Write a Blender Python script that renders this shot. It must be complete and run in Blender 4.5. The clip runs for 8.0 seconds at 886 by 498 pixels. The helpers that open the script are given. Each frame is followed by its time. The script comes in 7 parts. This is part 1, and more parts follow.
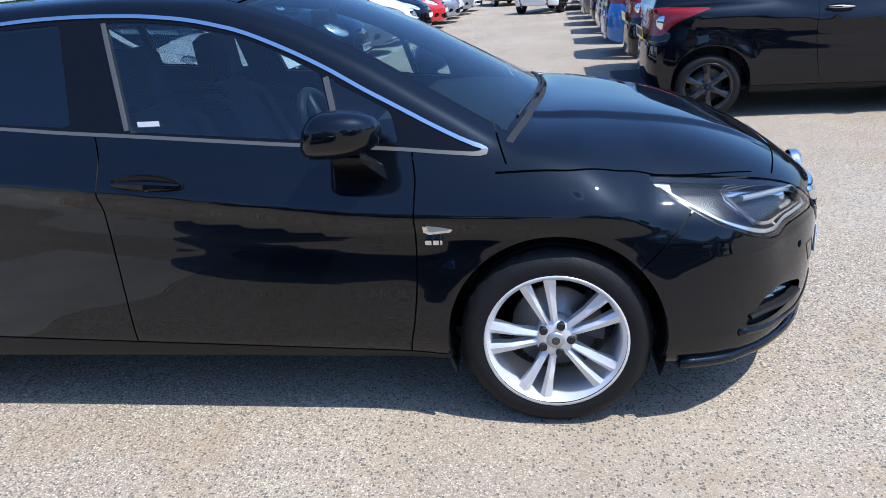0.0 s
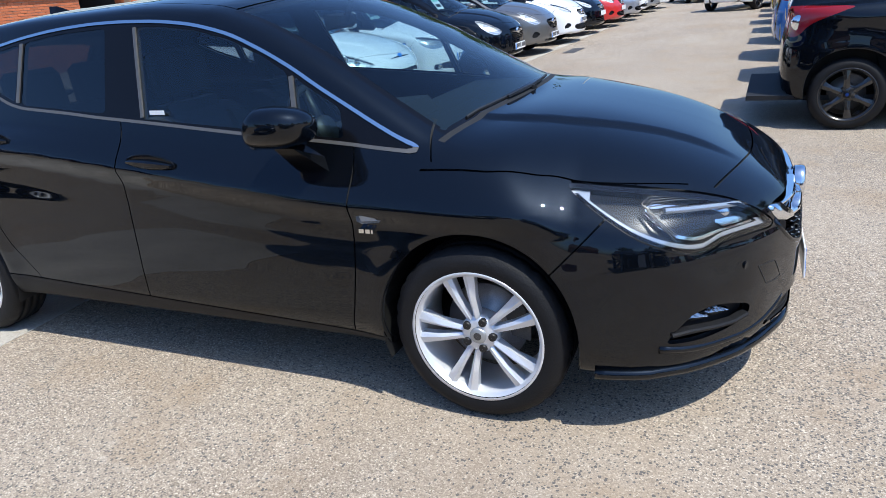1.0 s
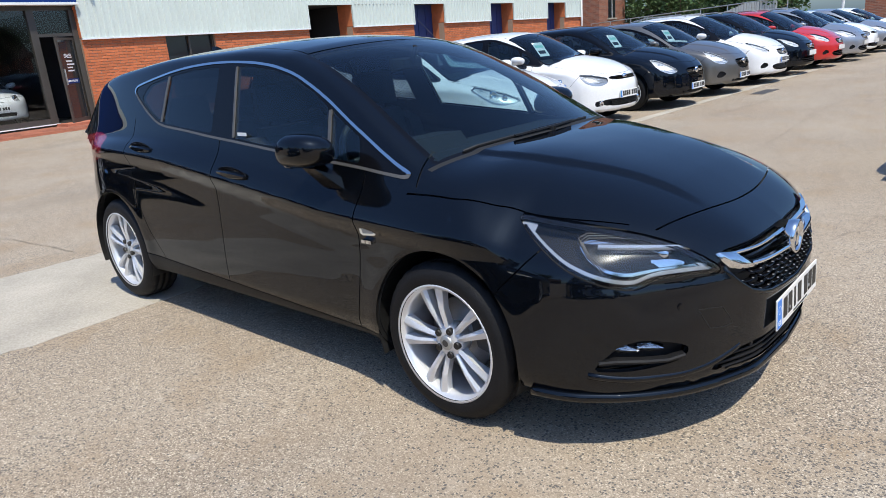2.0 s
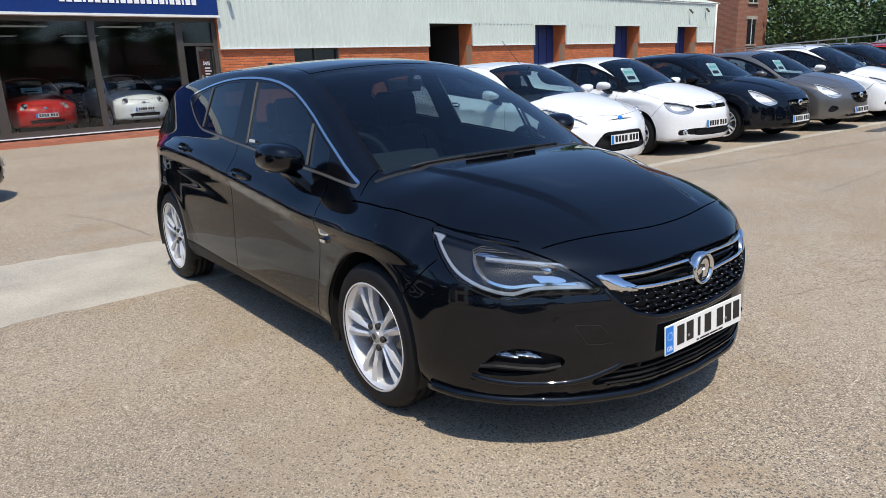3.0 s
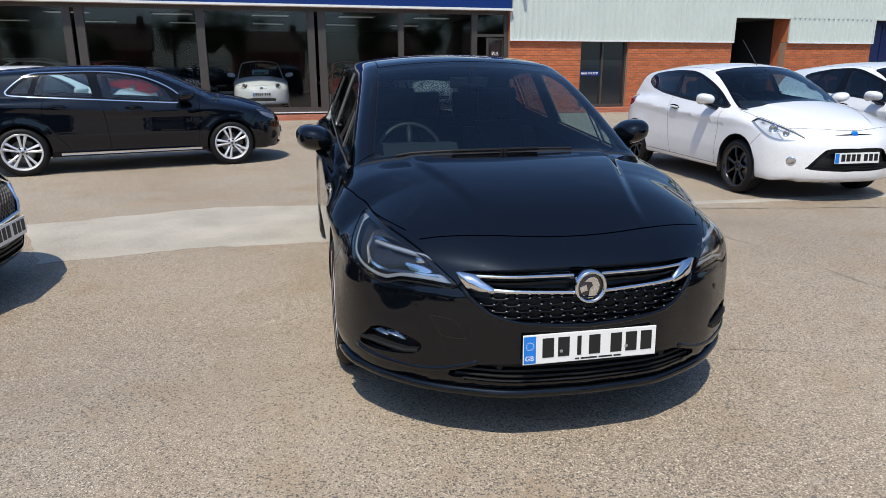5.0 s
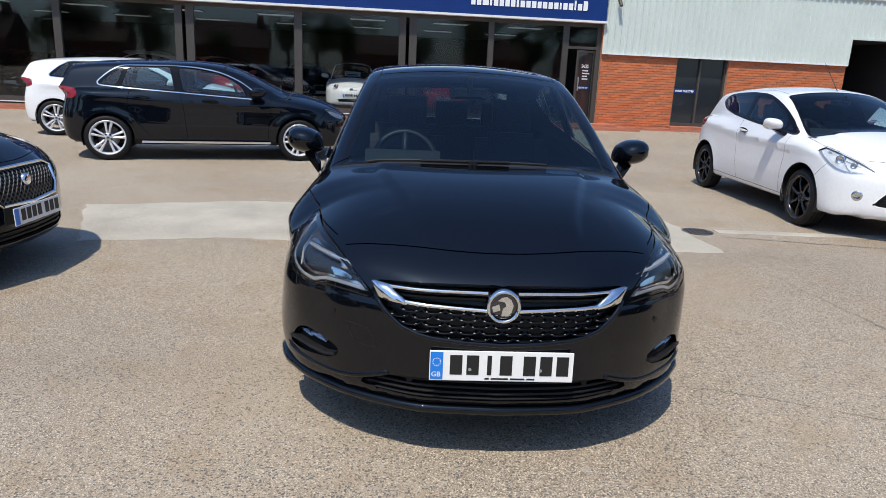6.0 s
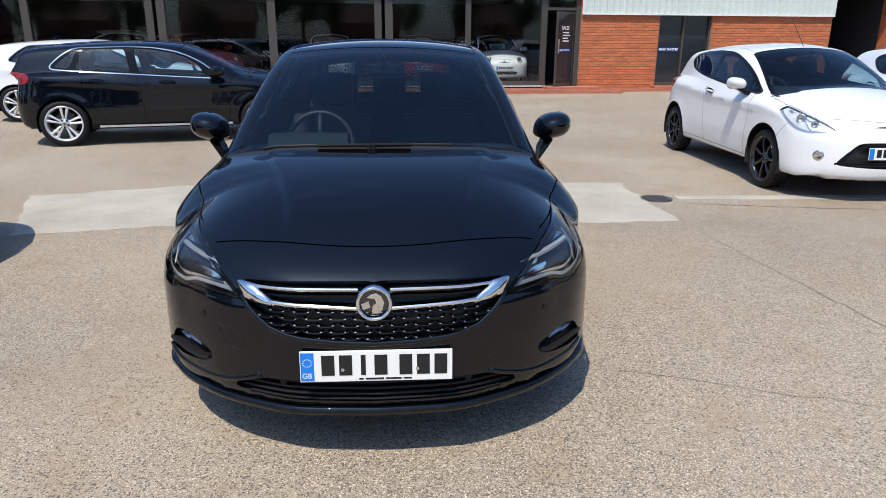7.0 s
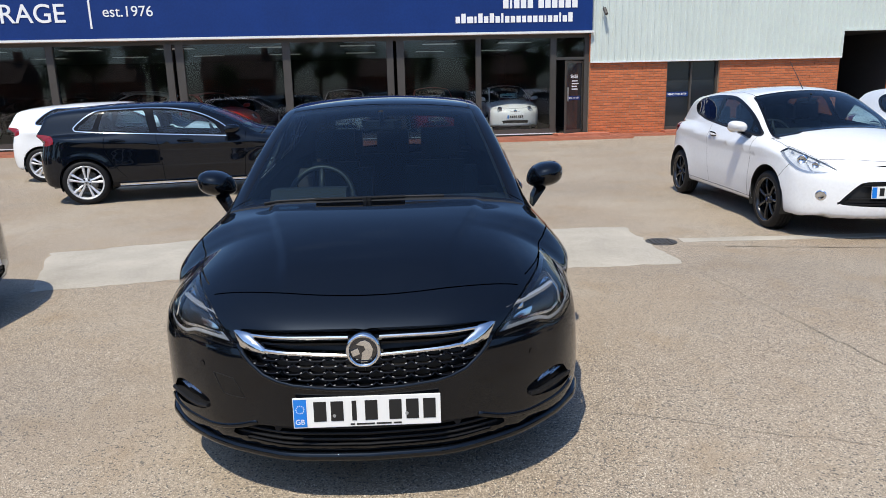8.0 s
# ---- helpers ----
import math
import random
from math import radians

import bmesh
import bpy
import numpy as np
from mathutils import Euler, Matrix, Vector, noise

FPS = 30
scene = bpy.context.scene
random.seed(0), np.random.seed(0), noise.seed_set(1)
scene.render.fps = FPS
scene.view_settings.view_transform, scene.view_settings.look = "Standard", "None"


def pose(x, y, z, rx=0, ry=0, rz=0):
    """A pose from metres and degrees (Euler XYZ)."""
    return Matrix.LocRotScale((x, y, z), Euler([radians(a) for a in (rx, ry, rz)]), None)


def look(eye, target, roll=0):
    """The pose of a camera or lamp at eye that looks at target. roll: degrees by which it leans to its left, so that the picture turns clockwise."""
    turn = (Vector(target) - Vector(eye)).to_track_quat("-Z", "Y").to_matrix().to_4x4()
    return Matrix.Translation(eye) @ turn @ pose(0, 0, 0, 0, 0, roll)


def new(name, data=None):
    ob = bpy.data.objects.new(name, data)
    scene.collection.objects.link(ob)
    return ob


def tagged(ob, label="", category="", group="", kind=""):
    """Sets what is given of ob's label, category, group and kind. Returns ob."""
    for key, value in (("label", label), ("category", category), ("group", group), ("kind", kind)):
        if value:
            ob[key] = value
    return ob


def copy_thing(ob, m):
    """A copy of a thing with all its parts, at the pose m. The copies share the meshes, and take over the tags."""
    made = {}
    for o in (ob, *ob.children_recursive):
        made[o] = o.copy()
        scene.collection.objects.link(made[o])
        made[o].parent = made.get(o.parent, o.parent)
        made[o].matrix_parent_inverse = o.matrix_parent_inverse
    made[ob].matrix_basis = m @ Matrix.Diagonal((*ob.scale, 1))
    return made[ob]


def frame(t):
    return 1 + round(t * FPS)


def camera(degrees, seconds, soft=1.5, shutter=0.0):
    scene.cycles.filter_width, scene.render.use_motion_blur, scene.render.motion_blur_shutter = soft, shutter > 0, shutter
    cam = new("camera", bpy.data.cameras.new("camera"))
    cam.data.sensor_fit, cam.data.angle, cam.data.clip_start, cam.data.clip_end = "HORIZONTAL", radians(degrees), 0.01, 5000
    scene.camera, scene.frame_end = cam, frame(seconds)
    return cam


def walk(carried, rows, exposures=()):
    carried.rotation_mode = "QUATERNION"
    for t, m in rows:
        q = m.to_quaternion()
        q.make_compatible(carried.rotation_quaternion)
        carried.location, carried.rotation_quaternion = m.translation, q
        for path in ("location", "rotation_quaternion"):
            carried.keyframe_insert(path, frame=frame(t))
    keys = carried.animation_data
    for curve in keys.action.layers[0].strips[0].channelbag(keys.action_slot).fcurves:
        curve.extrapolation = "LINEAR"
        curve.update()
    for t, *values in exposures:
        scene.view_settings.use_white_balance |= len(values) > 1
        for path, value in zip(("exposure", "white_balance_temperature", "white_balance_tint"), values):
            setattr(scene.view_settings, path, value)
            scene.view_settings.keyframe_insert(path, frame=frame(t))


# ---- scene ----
# camera
cam = camera(66.3, 8.0, soft=0.2)
PATH = [
    (0, (0.005, -2.798, 1.419), (-0.325, -0.972, 0.673), -4.2),
    (0.5, (0.43, -2.776, 1.413), (-0.19, -0.999, 0.735), -5.7),
    (1, (0.809, -2.69, 1.389), (-0.026, -1.018, 0.676), -5.1),
    (1.1, (0.88, -2.674, 1.391), (0.02, -1.025, 0.656), -5.0),
    (1.5, (1.189, -2.589, 1.403), (0.111, -1.028, 0.77), -6.6),
    (1.7, (1.362, -2.577, 1.388), (0.166, -1.089, 0.79), -5.9),
    (2.8, (2.201, -2.284, 1.393), (0.69, -1.102, 0.828), -3.0),
    (3, (2.317, -2.188, 1.384), (0.754, -1.051, 0.869), -2.4),
    (3.5, (2.648, -1.928, 1.401), (0.923, -1.026, 0.939), -0.3),
    (4, (2.818, -1.597, 1.376), (1.048, -0.795, 0.903), 0.3),
    (4.5, (2.984, -1.265, 1.37), (1.102, -0.746, 0.936), 1.3),
    (4.7, (3.067, -1.122, 1.373), (1.172, -0.69, 0.903), 0.6),
    (5.8, (3.153, -0.406, 1.413), (1.224, -0.284, 0.9), 2.0),
    (6, (3.169, -0.287, 1.407), (1.234, -0.226, 0.905), 2.6),
    (6.5, (3.164, 0.003, 1.454), (1.257, -0.051, 0.855), 0.1),
    (7, (3.03, 0.167, 1.465), (1.121, 0.226, 0.873), 0.3),
    (7.5, (3.037, 0.278, 1.488), (1.116, 0.282, 0.933), -0.9),
    (8, (3.126, 0.282, 1.492), (1.179, 0.286, 1.035), -1.4),
]
walk(cam, [(t, look(eye, target, roll)) for t, eye, target, roll in PATH],
     [(0.0, 0.60, 5700, 9), (1.0, 0.46, 5950, 9), (1.6, 0.33, 6250, 9), (3.0, 0.09, 6700, 9), (4.0, 0.0, 6750, 9), (6.0, 0.07, 6500, 9), (7.0, 0.19, 6500, 9), (7.5, 0.20, 6500, 9), (8.0, 0.13, 6600, 9)])

# world and sun
SUN_TO = Vector((0.50, -0.21, 1.0)).normalized()
SUN_ELEV = math.asin(SUN_TO.z)
SUN_AZ = math.atan2(SUN_TO.x, SUN_TO.y)
world = bpy.data.worlds.new("world")
scene.world = world
world.use_nodes = True
wn = world.node_tree
wn.nodes.clear()
sky = wn.nodes.new("ShaderNodeTexSky")
sky.sky_type, sky.sun_disc = 'NISHITA', False
sky.sun_elevation, sky.sun_rotation = SUN_ELEV, SUN_AZ
sky.air_density, sky.dust_density, sky.ozone_density = 1.0, 1.6, 1.6
bg = wn.nodes.new("ShaderNodeBackground")
bg.inputs["Strength"].default_value = 0.135
wout = wn.nodes.new("ShaderNodeOutputWorld")
# a few thin clouds on the sky dome
wtc = wn.nodes.new("ShaderNodeTexCoord")
wnoise = wn.nodes.new("ShaderNodeTexNoise")
wnoise.inputs["Scale"].default_value, wnoise.inputs["Detail"].default_value = 2.6, 9.0
wmap = wn.nodes.new("ShaderNodeMapping")
wmap.inputs["Scale"].default_value = (1.0, 1.6, 3.0)
wramp = wn.nodes.new("ShaderNodeValToRGB")
wramp.color_ramp.elements[0].position, wramp.color_ramp.elements[1].position = 0.60, 0.86
wramp.color_ramp.elements[1].color = (0.12, 0.12, 0.12, 1)
wmix = wn.nodes.new("ShaderNodeMix")
wmix.data_type = 'RGBA'
wmix.inputs[7].default_value = (7.5, 7.8, 8.4, 1)
wn.links.new(wtc.outputs["Generated"], wmap.inputs[0])
wn.links.new(wmap.outputs[0], wnoise.inputs["Vector"])
wn.links.new(wnoise.outputs["Fac"], wramp.inputs[0])
wn.links.new(wramp.outputs[0], wmix.inputs[0])
wn.links.new(sky.outputs[0], wmix.inputs[6])
wtint = wn.nodes.new("ShaderNodeVectorMath")
wtint.operation = 'MULTIPLY'
wtint.inputs[1].default_value = (0.70, 0.90, 1.17)
wn.links.new(wmix.outputs[2], wtint.inputs[0])
wn.links.new(wtint.outputs[0], bg.inputs[0])
wn.links.new(bg.outputs[0], wout.inputs[0])
sun_data = bpy.data.lights.new("sun", 'SUN')
sun_data.energy, sun_data.angle, sun_data.color = 4.1, radians(0.53), (1.0, 0.93, 0.80)
sun = new("sun", sun_data)
sun.matrix_world = look(SUN_TO * 60, (0, 0, 0))

# ---- materials ----
def mat(name, color, rough=0.5, metal=0.0, vary=0.0, scale=6.0, detail=None, bump=0.0, bump_scale=60.0, coat=0.0, spec=0.5, island=0.0, objvary=0.0):
    """A procedural surface: base colour varied at two scales, with fine relief."""
    m = bpy.data.materials.new(name)
    m.use_nodes = True
    nt = m.node_tree
    b = nt.nodes["Principled BSDF"]
    b.inputs["Base Color"].default_value = (*color, 1)
    b.inputs["Roughness"].default_value = rough
    b.inputs["Metallic"].default_value = metal
    b.inputs["Coat Weight"].default_value = coat
    b.inputs["Coat Roughness"].default_value = 0.02
    b.inputs["Specular IOR Level"].default_value = spec
    tc = nt.nodes.new("ShaderNodeTexCoord")
    last = None
    if vary or island or objvary:
        value = None
        if vary:
            n1 = nt.nodes.new("ShaderNodeTexNoise")
            n1.inputs["Scale"].default_value, n1.inputs["Detail"].default_value = scale, 6.0
            n2 = nt.nodes.new("ShaderNodeTexNoise")
            n2.inputs["Scale"].default_value, n2.inputs["Detail"].default_value = (detail or scale * 14), 3.0
            nt.links.new(tc.outputs["Object"], n1.inputs["Vector"])
            nt.links.new(tc.outputs["Object"], n2.inputs["Vector"])
            add = nt.nodes.new("ShaderNodeMath")
            add.operation = 'ADD'
            nt.links.new(n1.outputs["Fac"], add.inputs[0])
            nt.links.new(n2.outputs["Fac"], add.inputs[1])
            mr = nt.nodes.new("ShaderNodeMapRange")
            mr.inputs["From Min"].default_value, mr.inputs["From Max"].default_value = 0.7, 1.3
            mr.inputs["To Min"].default_value, mr.inputs["To Max"].default_value = 1 - vary, 1 + vary
            nt.links.new(add.outputs[0], mr.inputs["Value"])
            value = mr.outputs[0]
        for on, node_type, out in ((island, "ShaderNodeNewGeometry", "Random Per Island"), (objvary, "ShaderNodeObjectInfo", "Random")):
            if on:
                g = nt.nodes.new(node_type)
                r = nt.nodes.new("ShaderNodeMapRange")
                r.inputs["To Min"].default_value, r.inputs["To Max"].default_value = 1 - on, 1 + on
                nt.links.new(g.outputs[out], r.inputs["Value"])
                if value is None:
                    value = r.outputs[0]
                else:
                    mu = nt.nodes.new("ShaderNodeMath")
                    mu.operation = 'MULTIPLY'
                    nt.links.new(value, mu.inputs[0])
                    nt.links.new(r.outputs[0], mu.inputs[1])
                    value = mu.outputs[0]
        mixc = nt.nodes.new("ShaderNodeVectorMath")
        mixc.operation = 'SCALE'
        mixc.inputs[0].default_value = color
        nt.links.new(value, mixc.inputs["Scale"])
        nt.links.new(mixc.outputs[0], b.inputs["Base Color"])
    if bump:
        nb = nt.nodes.new("ShaderNodeTexNoise")
        nb.inputs["Scale"].default_value, nb.inputs["Detail"].default_value = bump_scale, 4.0
        nt.links.new(tc.outputs["Object"], nb.inputs["Vector"])
        bp = nt.nodes.new("ShaderNodeBump")
        bp.inputs["Strength"].default_value, bp.inputs["Distance"].default_value = bump, 0.01
        nt.links.new(nb.outputs["Fac"], bp.inputs["Height"])
        nt.links.new(bp.outputs[0], b.inputs["Normal"])
    return m


def glass(name, tint, rough=0.0, gloss=0.06):
    """A thin pane: mostly clear with its own tint, and mirror gloss by Fresnel."""
    m = bpy.data.materials.new(name)
    m.use_nodes = True
    nt = m.node_tree
    nt.nodes.clear()
    out = nt.nodes.new("ShaderNodeOutputMaterial")
    tr = nt.nodes.new("ShaderNodeBsdfTransparent")
    tr.inputs[0].default_value = (*tint, 1)
    gl = nt.nodes.new("ShaderNodeBsdfGlossy")
    gl.inputs["Roughness"].default_value = rough
    lw = nt.nodes.new("ShaderNodeLayerWeight")
    lw.inputs["Blend"].default_value = 0.5
    fr = nt.nodes.new("ShaderNodeMath")
    fr.operation = 'POWER'
    fr.inputs[1].default_value = 4.6
    nt.links.new(lw.outputs["Facing"], fr.inputs[0])
    k = nt.nodes.new("ShaderNodeMath")
    k.operation = 'MULTIPLY_ADD'
    k.inputs[1].default_value, k.inputs[2].default_value = 1.0 - gloss, gloss
    k.use_clamp = True
    mx = nt.nodes.new("ShaderNodeMixShader")
    nt.links.new(fr.outputs[0], k.inputs[0])
    nt.links.new(k.outputs[0], mx.inputs[0])
    nt.links.new(tr.outputs[0], mx.inputs[1])
    nt.links.new(gl.outputs[0], mx.inputs[2])
    nt.links.new(mx.outputs[0], out.inputs[0])
    return m


def ground_material():
    """Worn tan-grey surface dressing: pale and dark chippings, bald patches, tyre staining."""
    m = bpy.data.materials.new("worn_aggregate")
    m.use_nodes = True
    nt = m.node_tree
    b = nt.nodes["Principled BSDF"]
    b.inputs["Roughness"].default_value = 0.85
    b.inputs["Specular IOR Level"].default_value = 0.3
    tc = nt.nodes.new("ShaderNodeTexCoord")
    vo = nt.nodes.new("ShaderNodeTexVoronoi")
    vo.inputs["Scale"].default_value = 215.0
    nt.links.new(tc.outputs["Object"], vo.inputs["Vector"])
    sep = nt.nodes.new("ShaderNodeSeparateColor")
    nt.links.new(vo.outputs["Color"], sep.inputs[0])
    chips = nt.nodes.new("ShaderNodeValToRGB")
    el = chips.color_ramp.elements
    el[0].position, el[0].color = 0.0, (0.140, 0.115, 0.087, 1)
    el[1].position, el[1].color = 1.0, (0.68, 0.595, 0.475, 1)
    for pos, col in ((0.2, (0.214, 0.175, 0.133, 1)), (0.5, (0.312, 0.253, 0.189, 1)), (0.85, (0.419, 0.345, 0.262, 1))):
        e = el.new(pos)
        e.color = col
    nt.links.new(sep.outputs[0], chips.inputs[0])
    # sparse dark slate chips, thicker in worn patches
    dark = nt.nodes.new("ShaderNodeTexVoronoi")
    dark.inputs["Scale"].default_value = 100.0
    nt.links.new(tc.outputs["Object"], dark.inputs["Vector"])
    dsep = nt.nodes.new("ShaderNodeSeparateColor")
    nt.links.new(dark.outputs["Color"], dsep.inputs[0])

    def noise_ramp(scale, lo, hi, detail=5.0, mapping=None):
        n = nt.nodes.new("ShaderNodeTexNoise")
        n.inputs["Scale"].default_value, n.inputs["Detail"].default_value = scale, detail
        src = tc.outputs["Object"]
        if mapping:
            mp = nt.nodes.new("ShaderNodeMapping")
            mp.inputs["Scale"].default_value = mapping
            nt.links.new(src, mp.inputs[0])
            src = mp.outputs[0]
        nt.links.new(src, n.inputs["Vector"])
        r = nt.nodes.new("ShaderNodeMapRange")
        r.inputs["From Min"].default_value, r.inputs["From Max"].default_value = lo, hi
        nt.links.new(n.outputs["Fac"], r.inputs["Value"])
        return r.outputs[0]

    def blend(fac, a, bcol, gain=1.0):
        mx = nt.nodes.new("ShaderNodeMix")
        mx.data_type = 'RGBA'
        if gain != 1.0:
            g = nt.nodes.new("ShaderNodeMath")
            g.operation = 'MULTIPLY'
            g.inputs[1].default_value = gain
            nt.links.new(fac, g.inputs[0])
            fac = g.outputs[0]
        nt.links.new(fac, mx.inputs[0])
        nt.links.new(a, mx.inputs[6])
        if isinstance(bcol, tuple):
            mx.inputs[7].default_value = bcol
        else:
            nt.links.new(bcol, mx.inputs[7])
        return mx.outputs[2]

    def math_node(op, a, b):
        mn = nt.nodes.new("ShaderNodeMath")
        mn.operation = op
        for k, v in enumerate((a, b)):
            if isinstance(v, (int, float)):
                mn.inputs[k].default_value = v
            else:
                nt.links.new(v, mn.inputs[k])
        return mn.outputs[0]

    share = math_node('MULTIPLY_ADD', noise_ramp(1.1, 0.38, 0.66, 7.0), 0.55)
    share.node.inputs[2].default_value = 0.12
    chosen = math_node('LESS_THAN', dsep.outputs[0], share)
    within = math_node('LESS_THAN', dark.outputs["Distance"], math_node('MULTIPLY_ADD', dsep.outputs[1], 0.35))
    within.node.inputs[1].links[0].from_node.inputs[2].default_value = 0.22
    slate = math_node('MULTIPLY', chosen, within)
    col = chips.outputs[0]
    col = blend(noise_ramp(0.55, 0.42, 0.66), col, (0.45, 0.39, 0.305, 1), 0.42)
    col = blend(noise_ramp(2.3, 0.52, 0.74), col, (0.30, 0.215, 0.130, 1), 0.55)
    col = blend(noise_ramp(0.35, 0.55, 0.72, 6.0, (1.0, 0.35, 1.0)), col, (0.19, 0.17, 0.145, 1), 0.45)
    col = blend(noise_ramp(0.7, 0.50, 0.70, 7.0, (1.0, 0.6, 1.0)), col, (0.27, 0.185, 0.11, 1), 0.3)
    col = blend(noise_ramp(9.0, 0.64, 0.75, 2.0), col, (0.47, 0.42, 0.35, 1), 0.3)
    col = blend(slate, col, (0.080, 0.078, 0.078, 1), 0.8)
    nt.links.new(col, b.inputs["Base Color"])
    bp = nt.nodes.new("ShaderNodeBump")
    bp.inputs["Strength"].default_value, bp.inputs["Distance"].default_value = 0.35, 0.004
    nt.links.new(vo.outputs["Distance"], bp.inputs["Height"])
    nt.links.new(bp.outputs[0], b.inputs["Normal"])
    return m


M_GROUND = ground_material()
M_CONCRETE = mat("pale_concrete", (0.405, 0.37, 0.31), 0.85, vary=0.24, scale=1.8, detail=90, bump=0.3, bump_scale=140)
M_CRACK = mat("crack_filler", (0.26, 0.22, 0.17), 0.9, vary=0.5, scale=9)
M_BRICK = mat("orange_red_brick", (0.52, 0.155, 0.06), 0.85, vary=0.14, scale=5, bump=0.3, bump_scale=90, island=0.16, objvary=0.16)
M_MORTAR = mat("mortar", (0.36, 0.25, 0.18), 0.95, vary=0.12, scale=8)
M_OLDBRICK = mat("brown_brick", (0.27, 0.105, 0.065), 0.9, vary=0.2, scale=1.5, detail=24, bump=0.3)
onode = M_OLDBRICK.node_tree
otc = onode.nodes.new("ShaderNodeTexCoord")
osep, ocomb = onode.nodes.new("ShaderNodeSeparateXYZ"), onode.nodes.new("ShaderNodeCombineXYZ")
oadd = onode.nodes.new("ShaderNodeMath")
obrick = onode.nodes.new("ShaderNodeTexBrick")
obrick.inputs["Scale"].default_value = 1.0
obrick.inputs["Brick Width"].default_value, obrick.inputs["Row Height"].default_value, obrick.inputs["Mortar Size"].default_value = 0.235, 0.075, 0.006
obrick.inputs["Color1"].default_value, obrick.inputs["Color2"].default_value, obrick.inputs["Mortar"].default_value = (0.33, 0.115, 0.065, 1), (0.19, 0.075, 0.05, 1), (0.30, 0.24, 0.19, 1)
onode.links.new(otc.outputs["Object"], osep.inputs[0])
onode.links.new(osep.outputs["X"], oadd.inputs[0])
onode.links.new(osep.outputs["Y"], oadd.inputs[1])
onode.links.new(oadd.outputs[0], ocomb.inputs["X"])
onode.links.new(osep.outputs["Z"], ocomb.inputs["Y"])
onode.links.new(ocomb.outputs[0], obrick.inputs["Vector"])
onode.links.new(obrick.outputs["Color"], onode.nodes["Principled BSDF"].inputs["Base Color"])
M_PAVER = mat("red_paver", (0.34, 0.12, 0.07), 0.9, vary=0.2, scale=3, bump=0.3, island=0.25)
M_CLAD = mat("pale_green_grey_cladding", (0.56, 0.62, 0.58), 0.5, vary=0.05, scale=0.9, detail=20)
M_ROOFMETAL = mat("roof_sheet", (0.50, 0.55, 0.50), 0.6, vary=0.12, scale=0.5, detail=9)
M_ROOFLIGHT = mat("weathered_roof_light", (0.50, 0.49, 0.44), 0.6, vary=0.2, scale=2)
M_TRIM = mat("white_trim", (0.72, 0.74, 0.74), 0.5, vary=0.06, scale=3)
M_SIGN = mat("sign_blue", (0.003, 0.028, 0.155), 0.5, vary=0.12, scale=1.2, spec=0.3)
M_LETTER = mat("sign_white", (0.82, 0.82, 0.82), 0.5)
M_FRAME = mat("bronze_aluminium", (0.075, 0.068, 0.06), 0.45, metal=0.3, vary=0.1, scale=4)
# near-black colours carry the dimness of the showroom and open bay
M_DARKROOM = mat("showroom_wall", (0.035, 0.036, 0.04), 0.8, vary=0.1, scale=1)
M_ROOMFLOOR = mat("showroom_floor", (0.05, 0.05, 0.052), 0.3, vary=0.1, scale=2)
M_SHOPGLASS = glass("shop_glass", (0.84, 0.87, 0.88), gloss=0.042)
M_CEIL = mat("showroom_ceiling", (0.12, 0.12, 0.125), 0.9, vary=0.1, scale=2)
M_BLUEDOOR = mat("blue_door", (0.012, 0.035, 0.15), 0.5, vary=0.1, scale=2)
M_IRON = mat("cast_iron", (0.09, 0.085, 0.08), 0.6, metal=0.5, vary=0.2, scale=14, bump=0.3)
M_GALV = mat("galvanised_steel", (0.42, 0.43, 0.43), 0.45, metal=0.7, vary=0.12, scale=5)
M_BARK = mat("bark", (0.12, 0.09, 0.065), 0.95, vary=0.25, scale=5, bump=0.6, bump_scale=25)
M_LEAF = mat("leaf_green", (0.055, 0.105, 0.03), 0.6, vary=0.25, scale=1.2, island=0.45)
M_TILE = mat("roof_tile_dark", (0.11, 0.07, 0.06), 0.85, vary=0.2, scale=4)
M_RENDERWALL = mat("house_render", (0.55, 0.52, 0.46), 0.9, vary=0.08, scale=2)
M_WINDOWDARK = mat("house_window", (0.02, 0.025, 0.03), 0.08, spec=0.6)

# ---- mesh helpers ----
def mesh_of(name, bm, material, smooth=False):
    me = bpy.data.meshes.new(name)
    bm.to_mesh(me)
    bm.free()
    for m in (material if isinstance(material, (list, tuple)) else [material]):
        me.materials.append(m)
    if smooth:
        me.polygons.foreach_set("use_smooth", [True] * len(me.polygons))
    return me


def part(name, bm, material, parent=None, label="", smooth=False):
    ob = new(name, mesh_of(name, bm, material, smooth))
    if parent is not None:
        ob.parent = parent
    if label:
        ob["label"] = label
    return ob


def box(bm, x0, x1, y0, y1, z0, z1, bevel=0.0):
    r = bmesh.ops.create_cube(bm, size=1.0)
    vs = r["verts"]
    for v in vs:
        v.co = Vector(((x0 + x1) / 2 + v.co.x * (x1 - x0), (y0 + y1) / 2 + v.co.y * (y1 - y0), (z0 + z1) / 2 + v.co.z * (z1 - z0)))
    if bevel:
        es = {e for v in vs for e in v.link_edges}
        bmesh.ops.bevel(bm, geom=list(es), offset=bevel, segments=2, affect='EDGES', profile=0.5)
    return vs


def boxed(*args, **kw):
    bm = bmesh.new()
    box(bm, *args, **kw)
    return bm


